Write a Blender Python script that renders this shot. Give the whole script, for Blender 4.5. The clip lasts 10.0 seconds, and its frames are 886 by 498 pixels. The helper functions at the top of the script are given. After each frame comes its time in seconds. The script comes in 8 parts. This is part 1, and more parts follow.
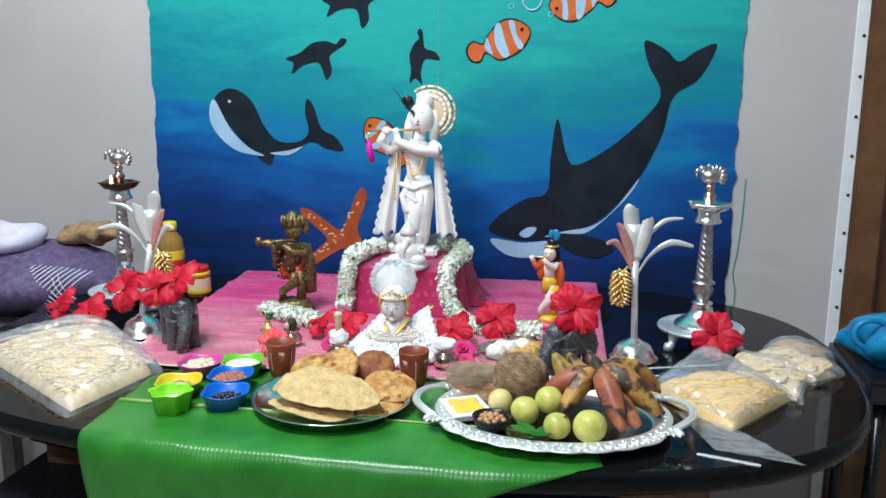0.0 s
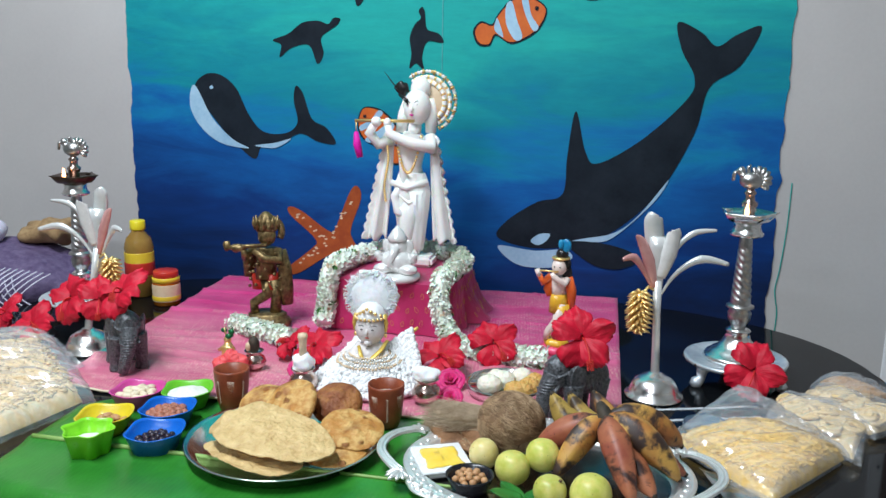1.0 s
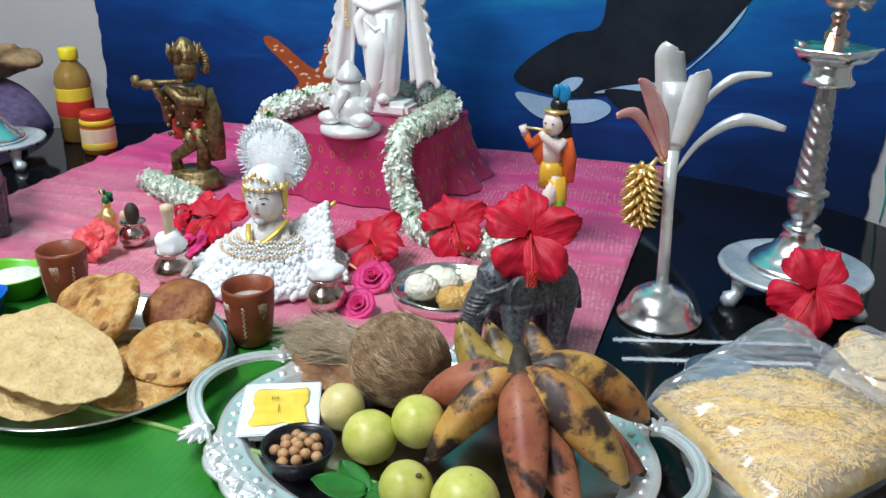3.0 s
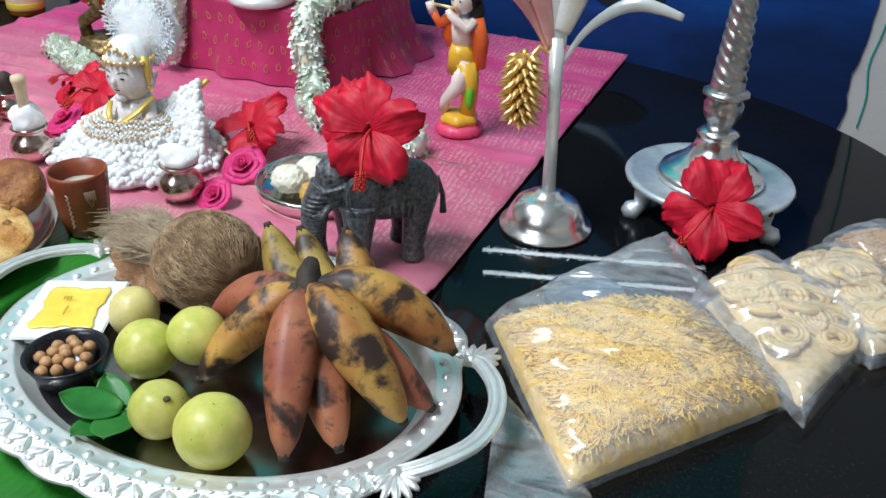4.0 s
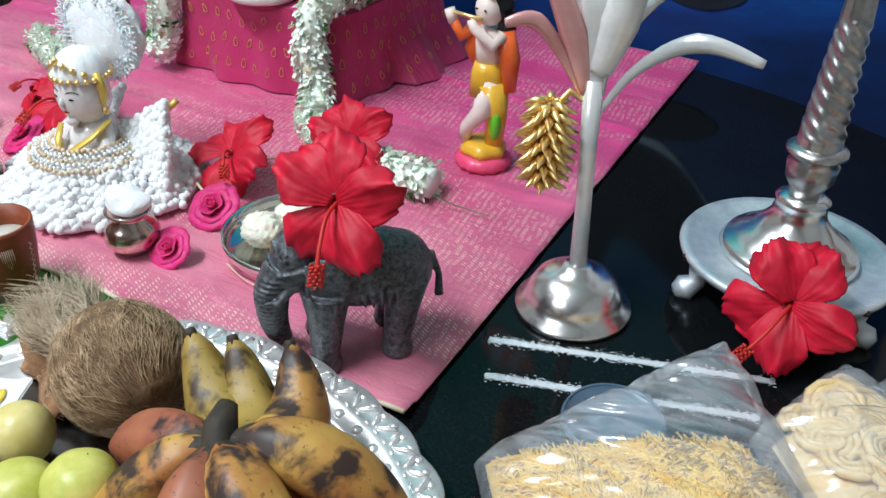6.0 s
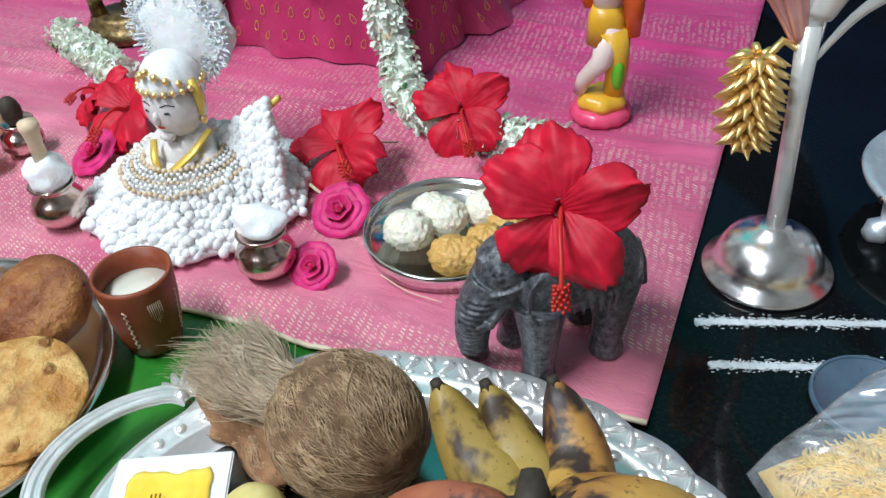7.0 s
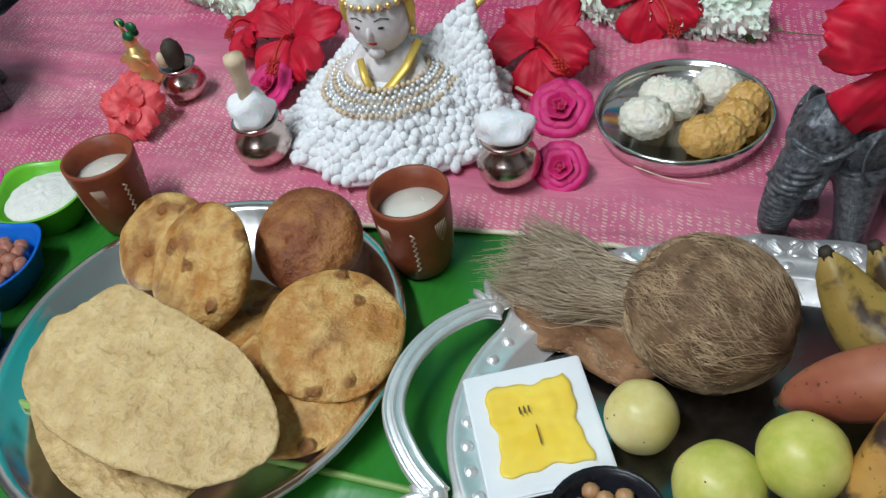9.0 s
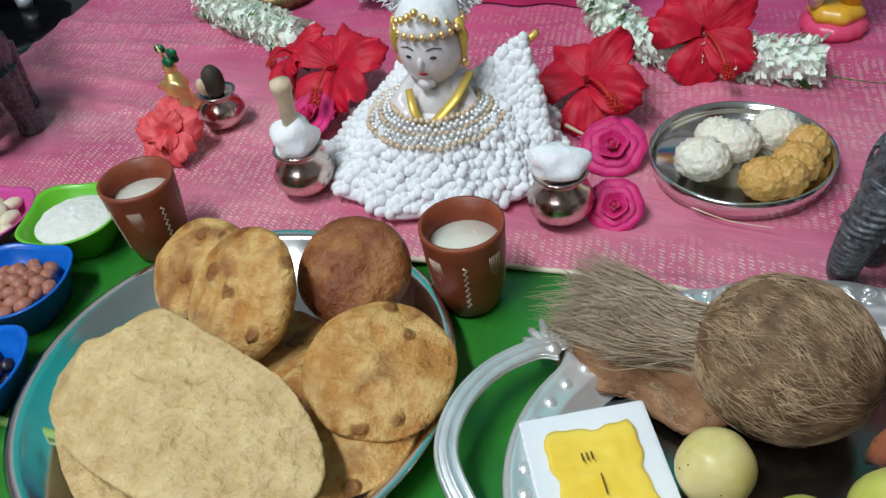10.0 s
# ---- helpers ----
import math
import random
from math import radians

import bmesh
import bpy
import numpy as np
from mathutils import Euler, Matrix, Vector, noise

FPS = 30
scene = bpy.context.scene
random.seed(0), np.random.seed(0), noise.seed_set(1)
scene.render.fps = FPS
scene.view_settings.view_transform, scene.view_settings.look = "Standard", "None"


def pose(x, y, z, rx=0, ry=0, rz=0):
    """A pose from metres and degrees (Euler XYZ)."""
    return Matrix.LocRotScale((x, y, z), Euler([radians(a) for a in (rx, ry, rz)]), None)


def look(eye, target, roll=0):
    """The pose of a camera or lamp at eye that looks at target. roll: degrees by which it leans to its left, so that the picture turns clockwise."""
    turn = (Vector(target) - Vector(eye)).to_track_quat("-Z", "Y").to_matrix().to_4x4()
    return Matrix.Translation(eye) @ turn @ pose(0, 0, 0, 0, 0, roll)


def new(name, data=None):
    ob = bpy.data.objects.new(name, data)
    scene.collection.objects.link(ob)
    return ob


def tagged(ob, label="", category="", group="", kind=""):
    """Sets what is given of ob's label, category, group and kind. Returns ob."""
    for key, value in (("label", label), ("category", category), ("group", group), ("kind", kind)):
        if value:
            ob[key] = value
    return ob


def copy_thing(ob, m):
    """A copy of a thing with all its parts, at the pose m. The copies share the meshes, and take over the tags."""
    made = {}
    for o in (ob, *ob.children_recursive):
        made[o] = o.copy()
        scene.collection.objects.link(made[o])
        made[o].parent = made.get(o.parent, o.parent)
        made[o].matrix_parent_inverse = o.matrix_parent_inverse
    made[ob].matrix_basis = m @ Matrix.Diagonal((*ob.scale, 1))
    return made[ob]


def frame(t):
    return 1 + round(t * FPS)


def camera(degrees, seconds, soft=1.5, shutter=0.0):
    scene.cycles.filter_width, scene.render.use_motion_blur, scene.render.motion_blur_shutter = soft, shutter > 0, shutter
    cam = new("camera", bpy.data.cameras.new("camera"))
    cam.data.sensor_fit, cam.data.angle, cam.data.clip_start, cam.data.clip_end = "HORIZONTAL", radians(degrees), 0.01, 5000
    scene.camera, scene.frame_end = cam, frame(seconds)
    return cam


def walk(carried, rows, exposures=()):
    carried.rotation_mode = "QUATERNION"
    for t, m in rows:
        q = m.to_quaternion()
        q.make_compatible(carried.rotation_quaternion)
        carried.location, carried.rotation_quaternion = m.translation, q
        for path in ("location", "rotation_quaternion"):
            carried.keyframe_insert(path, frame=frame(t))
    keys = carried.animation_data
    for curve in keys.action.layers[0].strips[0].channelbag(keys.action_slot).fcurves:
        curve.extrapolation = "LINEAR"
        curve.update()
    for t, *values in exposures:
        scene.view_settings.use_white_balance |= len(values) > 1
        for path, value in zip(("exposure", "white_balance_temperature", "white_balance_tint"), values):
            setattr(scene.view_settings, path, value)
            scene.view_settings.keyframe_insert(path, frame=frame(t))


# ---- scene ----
cam = camera(54.4, 10.0)
PATH = [
    (0, (0.367, 0.092, 1.27), (0.023, 2.02, 0.863), 0.3),
    (0.5, (0.345, 0.244, 1.26), (-0.014, 2.171, 0.864), 0.3),
    (1, (0.398, 0.345, 1.247), (-0.025, 2.254, 0.829), 0.9),
    (1.5, (0.444, 0.439, 1.218), (-0.001, 2.328, 0.736), 1.4),
    (2, (0.438, 0.549, 1.193), (-0.023, 2.412, 0.631), 2.4),
    (2.2, (0.425, 0.595, 1.185), (-0.048, 2.441, 0.577), 2.6),
    (3.3, (0.589, 0.85, 1.16), (-0.126, 2.541, 0.366), 0.5),
    (3.5, (0.623, 0.88, 1.158), (-0.101, 2.552, 0.334), 0.8),
    (4, (0.662, 0.942, 1.149), (-0.056, 2.51, 0.136), 2.1),
    (4.5, (0.641, 1.013, 1.147), (-0.035, 2.564, 0.08), 3.1),
    (5, (0.64, 1.079, 1.145), (-0.08, 2.572, 0.025), 2.8),
    (5.2, (0.642, 1.104, 1.148), (-0.085, 2.595, 0.029), 3.1),
    (6.3, (0.59, 1.136, 1.15), (-0.256, 2.576, 0.05), 1.5),
    (6.5, (0.547, 1.136, 1.154), (-0.25, 2.567, 0.007), -0.2),
    (7, (0.45, 1.138, 1.156), (-0.252, 2.53, -0.097), -4.3),
    (7.5, (0.388, 1.112, 1.155), (-0.279, 2.431, -0.192), -8.7),
    (8, (0.33, 1.087, 1.155), (-0.301, 2.361, -0.251), -12.0),
    (8.5, (0.282, 1.069, 1.149), (-0.334, 2.35, -0.257), -12.4),
    (9, (0.269, 1.073, 1.149), (-0.36, 2.369, -0.238), -11.3),
    (9.5, (0.246, 1.081, 1.134), (-0.373, 2.413, -0.224), -9.5),
    (10, (0.236, 1.072, 1.128), (-0.418, 2.448, -0.167), -9.0),
]
walk(cam, [(t, look(eye, target, roll)) for t, eye, target, roll in PATH], [(0.0, 0.16), (0.6, 0.05), (2.0, 0.03), (4.0, 0.10), (4.5, 0.02), (5.0, 0.12), (6.5, 0.12), (7.0, 0.04), (7.5, -0.22), (8.5, -0.50), (10.0, -0.46)])

# ---- light ----
world = bpy.data.worlds.new("room_air")
scene.world = world
world.use_nodes = True
world.node_tree.nodes["Background"].inputs[0].default_value = (0.9, 0.95, 1.0, 1)
world.node_tree.nodes["Background"].inputs[1].default_value = 0.03


def area_lamp(name, place, target, sx, sy, watts, colour):
    data = bpy.data.lights.new(name, "AREA")
    data.shape, data.size, data.size_y, data.energy, data.color = "RECTANGLE", sx, sy, watts, colour
    ob = new(name, data)
    ob.matrix_world = look(place, target)
    return ob


area_lamp("tube_light_main", (-0.40, 0.80, 2.72), (0.0, 1.2, 0.8), 1.2, 0.14, 52, (0.90, 0.985, 1.07))
# added fill with no known source, brightens the upright fronts and the mural
area_lamp("added_fill_lamp", (-0.5, -1.3, 2.70), (0.1, 0.9, 0.8), 1.2, 0.14, 26, (0.90, 0.985, 1.07))


# ---- materials ----
def ramp_of(nt, fac, stops):
    r = nt.nodes.new("ShaderNodeValToRGB")
    while len(r.color_ramp.elements) < len(stops):
        r.color_ramp.elements.new(0.5)
    for e, (p, c) in zip(r.color_ramp.elements, stops):
        e.position, e.color = p, (*c, 1)
    nt.links.new(fac, r.inputs[0])
    return r.outputs[0]


def noise_of(nt, vec, scale, detail=4.0, rough=0.55, dist=0.0):
    n = nt.nodes.new("ShaderNodeTexNoise")
    n.inputs["Scale"].default_value, n.inputs["Detail"].default_value = scale, detail
    n.inputs["Roughness"].default_value, n.inputs["Distortion"].default_value = rough, dist
    nt.links.new(vec, n.inputs["Vector"])
    return n.outputs["Fac"]


def mixed(nt, fac, a, b, kind="MIX"):
    m = nt.nodes.new("ShaderNodeMix")
    m.data_type, m.blend_type = "RGBA", kind
    for value, socket in ((fac, m.inputs[0]), (a, m.inputs[6]), (b, m.inputs[7])):
        if isinstance(value, (int, float)):
            socket.default_value = value
        elif isinstance(value, tuple):
            socket.default_value = (*value, 1)
        else:
            nt.links.new(value, socket)
    return m.outputs[2]


def math_of(nt, op, a, b=0.5):
    m = nt.nodes.new("ShaderNodeMath")
    m.operation = op
    for value, socket in ((a, m.inputs[0]), (b, m.inputs[1])):
        if isinstance(value, (int, float)):
            socket.default_value = value
        else:
            nt.links.new(value, socket)
    return m.outputs[0]


def stretched(nt, vec, scale):
    m = nt.nodes.new("ShaderNodeMapping")
    m.inputs["Scale"].default_value = scale
    nt.links.new(vec, m.inputs["Vector"])
    return m.outputs[0]


def base_of(name):
    mat = bpy.data.materials.new(name)
    mat.use_nodes = True
    nt = mat.node_tree
    bsdf = nt.nodes["Principled BSDF"]
    co = nt.nodes.new("ShaderNodeTexCoord").outputs["Object"]
    return mat, nt, bsdf, co


def bumped(nt, bsdf, height, strength, dist=0.002):
    b = nt.nodes.new("ShaderNodeBump")
    b.inputs["Strength"].default_value, b.inputs["Distance"].default_value = strength, dist
    nt.links.new(height, b.inputs["Height"])
    nt.links.new(b.outputs[0], bsdf.inputs["Normal"])


def surface(name, a, b, rough=0.5, metal=0.0, scale=30.0, fine=200.0, bump=0.2, dist=0.001, spread=0.15, coat=0.0, sheen=0.0, sub=0.0, alpha=1.0, ior=1.45, trans=0.0, vary=0.0):
    """Two colours mixed by a coarse and a fine grain, with gloss that varies and fine relief."""
    mat, nt, bsdf, co = base_of(name)
    coarse, grain = noise_of(nt, co, scale), noise_of(nt, co, fine, 3.0)
    fac = math_of(nt, "MULTIPLY_ADD", coarse, 0.75)
    nt.nodes[-1].inputs[2].default_value = 0.0
    both = math_of(nt, "ADD", fac, math_of(nt, "MULTIPLY", grain, 0.25))
    col = ramp_of(nt, both, [(0.32, a), (0.66, b)])
    if vary:
        info = nt.nodes.new("ShaderNodeObjectInfo")
        h = nt.nodes.new("ShaderNodeHueSaturation")
        nt.links.new(math_of(nt, "MULTIPLY_ADD", info.outputs["Random"], vary), h.inputs["Value"])
        nt.nodes[-1].inputs[2].default_value = 1 - vary / 2
        for n in nt.nodes:
            if n.type == "MATH" and n.operation == "MULTIPLY_ADD" and n.outputs[0].is_linked and n.outputs[0].links[0].to_node == h:
                n.inputs[2].default_value = 1 - vary / 2
        nt.links.new(col, h.inputs["Color"])
        col = h.outputs[0]
    nt.links.new(col, bsdf.inputs["Base Color"])
    r = math_of(nt, "MULTIPLY_ADD", grain, spread)
    r.node.inputs[2].default_value = max(rough - spread / 2, 0.02)
    nt.links.new(r, bsdf.inputs["Roughness"])
    bsdf.inputs["Metallic"].default_value, bsdf.inputs["IOR"].default_value = metal, ior
    bsdf.inputs["Coat Weight"].default_value, bsdf.inputs["Sheen Weight"].default_value = coat, sheen
    bsdf.inputs["Subsurface Weight"].default_value, bsdf.inputs["Alpha"].default_value = sub, alpha
    bsdf.inputs["Subsurface Scale"].default_value = 0.004
    bsdf.inputs["Transmission Weight"].default_value = trans
    if bump:
        bumped(nt, bsdf, both, bump, dist)
    return mat


def wave_of(nt, vec, scale, axis="X", dist=0.0):
    w = nt.nodes.new("ShaderNodeTexWave")
    w.bands_direction = axis
    w.inputs["Scale"].default_value, w.inputs["Distortion"].default_value = scale, dist
    nt.links.new(vec, w.inputs["Vector"])
    return w.outputs["Fac"]


def turned(nt, vec, rz):
    m = nt.nodes.new("ShaderNodeMapping")
    m.inputs["Rotation"].default_value = (0, 0, radians(rz))
    nt.links.new(vec, m.inputs["Vector"])
    return m.outputs[0]


def brocade(name, a, b, gold, pitch, amount, back_sheen=None):
    """Woven silk: fine weave, soft folds of tone, slanting rows of short worn gold threads, and sheen painted as colour
    towards the back.
    """
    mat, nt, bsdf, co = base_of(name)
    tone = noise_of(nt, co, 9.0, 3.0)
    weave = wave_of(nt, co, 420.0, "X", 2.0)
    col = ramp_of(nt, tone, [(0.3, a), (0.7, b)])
    # magenta mixed in by y: the silk's low-angle sheen, put into its colour
    if back_sheen:
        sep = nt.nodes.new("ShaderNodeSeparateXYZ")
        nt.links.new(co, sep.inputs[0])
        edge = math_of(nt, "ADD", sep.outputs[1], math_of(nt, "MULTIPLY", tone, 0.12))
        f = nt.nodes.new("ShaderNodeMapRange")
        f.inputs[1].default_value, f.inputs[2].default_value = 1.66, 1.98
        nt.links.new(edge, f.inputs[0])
        col = mixed(nt, f.outputs[0], col, ramp_of(nt, tone, [(0.3, back_sheen[0]), (0.7, back_sheen[1])]))
    slant = turned(nt, co, 24)
    rows = math_of(nt, "GREATER_THAN", wave_of(nt, slant, pitch, "Y", 3.0), 0.60)
    cross = math_of(nt, "GREATER_THAN", wave_of(nt, turned(nt, co, -8), pitch * 0.45, "X", 3.0), 0.36)
    worn = math_of(nt, "GREATER_THAN", noise_of(nt, co, 150.0, 3.0), 0.47)
    band = ramp_of(nt, noise_of(nt, stretched(nt, co, (1.3, 7.0, 1.0)), 2.6, 3.0), [(amount - 0.05, (0, 0, 0)), (amount + 0.06, (1, 1, 1))])
    mask = math_of(nt, "MULTIPLY", math_of(nt, "MULTIPLY", rows, cross), math_of(nt, "MULTIPLY", worn, band))
    nt.links.new(mixed(nt, math_of(nt, "MULTIPLY", mask, 0.72), col, gold), bsdf.inputs["Base Color"])
    nt.links.new(math_of(nt, "MULTIPLY", mask, 0.3), bsdf.inputs["Metallic"])
    bsdf.inputs["Roughness"].default_value, bsdf.inputs["Sheen Weight"].default_value = 0.40, 0.12
    crease = noise_of(nt, stretched(nt, co, (1.0, 3.2, 1.0)), 16.0, 5.0, 0.6, 0.8)
    tall = math_of(nt, "ADD", math_of(nt, "MULTIPLY", crease, 9.0), math_of(nt, "MULTIPLY", weave, 0.35))
    bumped(nt, bsdf, tall, 0.45, 0.0012)
    return mat


def mural_paint():
    """Sea: bright teal above, deep blue below, in long brushed streaks."""
    mat, nt, bsdf, co = base_of("mural_paint")
    sep = nt.nodes.new("ShaderNodeSeparateXYZ")
    nt.links.new(co, sep.inputs[0])
    streak = noise_of(nt, stretched(nt, co, (1.6, 1.0, 6.0)), 2.0, 7.0, 0.62, 0.6)
    sweep = noise_of(nt, stretched(nt, co, (0.9, 1.0, 1.6)), 1.7, 3.0)
    h = math_of(nt, "ADD", sep.outputs[2], math_of(nt, "MULTIPLY", streak, 0.42))
    x2 = math_of(nt, "MULTIPLY", math_of(nt, "ABSOLUTE", sep.outputs[0]), -0.22)
    h = math_of(nt, "ADD", h, x2)
    h = math_of(nt, "ADD", h, math_of(nt, "MULTIPLY", sweep, 0.22))
    f = nt.nodes.new("ShaderNodeMapRange")
    f.inputs[1].default_value, f.inputs[2].default_value = 0.92, 1.72
    nt.links.new(h, f.inputs[0])
    col = ramp_of(nt, f.outputs[0], [(0.0, (0.002, 0.012, 0.055)), (0.22, (0.002, 0.034, 0.165)), (0.42, (0.003, 0.100, 0.33)), (0.52, (0.004, 0.175, 0.38)), (0.64, (0.003, 0.225, 0.29)), (0.86, (0.013, 0.37, 0.335))])
    fine = noise_of(nt, stretched(nt, co, (3.0, 1.0, 14.0)), 5.0, 6.0, 0.7)
    col = mixed(nt, 0.35, col, ramp_of(nt, fine, [(0.3, (0.35, 0.35, 0.4)), (0.75, (0.62, 0.66, 0.68))]), "OVERLAY")
    nt.links.new(col, bsdf.inputs["Base Color"])
    bsdf.inputs["Roughness"].default_value = 0.6
    bsdf.inputs["Specular IOR Level"].default_value = 0.2
    bumped(nt, bsdf, fine, 0.15, 0.001)
    return mat


def banana_skin(name, a, b, dark, amount):
    mat, nt, bsdf, co = base_of(name)
    info = nt.nodes.new("ShaderNodeObjectInfo")
    add = nt.nodes.new("ShaderNodeVectorMath")
    nt.links.new(co, add.inputs[0])
    nt.links.new(info.outputs["Random"], add.inputs[1])
    co = add.outputs[0]
    col = ramp_of(nt, noise_of(nt, co, 28.0, 3.0), [(0.35, a), (0.65, b)])
    blot = noise_of(nt, co, 38.0, 4.0, 0.58, 0.3)
    mask = ramp_of(nt, blot, [(amount, (0, 0, 0)), (amount + 0.10, (0.95, 0.95, 0.95))])
    bruise = ramp_of(nt, noise_of(nt, co, 19.0, 2.0), [(0.52, (0, 0, 0)), (0.70, (0.40, 0.40, 0.40))])
    col = mixed(nt, bruise, col, (0.17, 0.065, 0.03))
    col = mixed(nt, mask, col, dark)
    speck = math_of(nt, "GREATER_THAN", noise_of(nt, co, 260.0, 2.0), 0.68)
    nt.links.new(mixed(nt, math_of(nt, "MULTIPLY", speck, 0.6), col, dark), bsdf.inputs["Base Color"])
    bsdf.inputs["Roughness"].default_value = 0.5
    bumped(nt, bsdf, blot, 0.2, 0.001)
    return mat


def leaf_green():
    mat, nt, bsdf, co = base_of("banana_leaf_green")
    rib = nt.nodes.new("ShaderNodeTexWave")
    rib.inputs["Scale"].default_value, rib.inputs["Distortion"].default_value = 46.0, 3.5
    nt.links.new(co, rib.inputs["Vector"])
    tone = noise_of(nt, co, 12.0, 4.0)
    col = ramp_of(nt, tone, [(0.3, (0.010, 0.115, 0.011)), (0.7, (0.034, 0.235, 0.026))])
    col = mixed(nt, math_of(nt, "MULTIPLY", rib.outputs["Fac"], 0.25), col, (0.03, 0.20, 0.025))
    nt.links.new(col, bsdf.inputs["Base Color"])
    bsdf.inputs["Roughness"].default_value = 0.32
    bumped(nt, bsdf, rib.outputs["Fac"], 0.14, 0.0010)
    return mat


def black_top():
    mat, nt, bsdf, co = base_of("black_granite_gloss")
    speck = noise_of(nt, co, 320.0, 2.0)
    cloud = noise_of(nt, co, 7.0, 4.0)
    nt.links.new(ramp_of(nt, speck, [(0.5, (0.004, 0.005, 0.006)), (0.8, (0.010, 0.011, 0.012))]), bsdf.inputs["Base Color"])
    bsdf.inputs["IOR"].default_value = 1.25
    nt.links.new(ramp_of(nt, cloud, [(0.3, (0.03, 0.03, 0.03)), (0.8, (0.10, 0.10, 0.10))]), bsdf.inputs["Roughness"])
    return mat


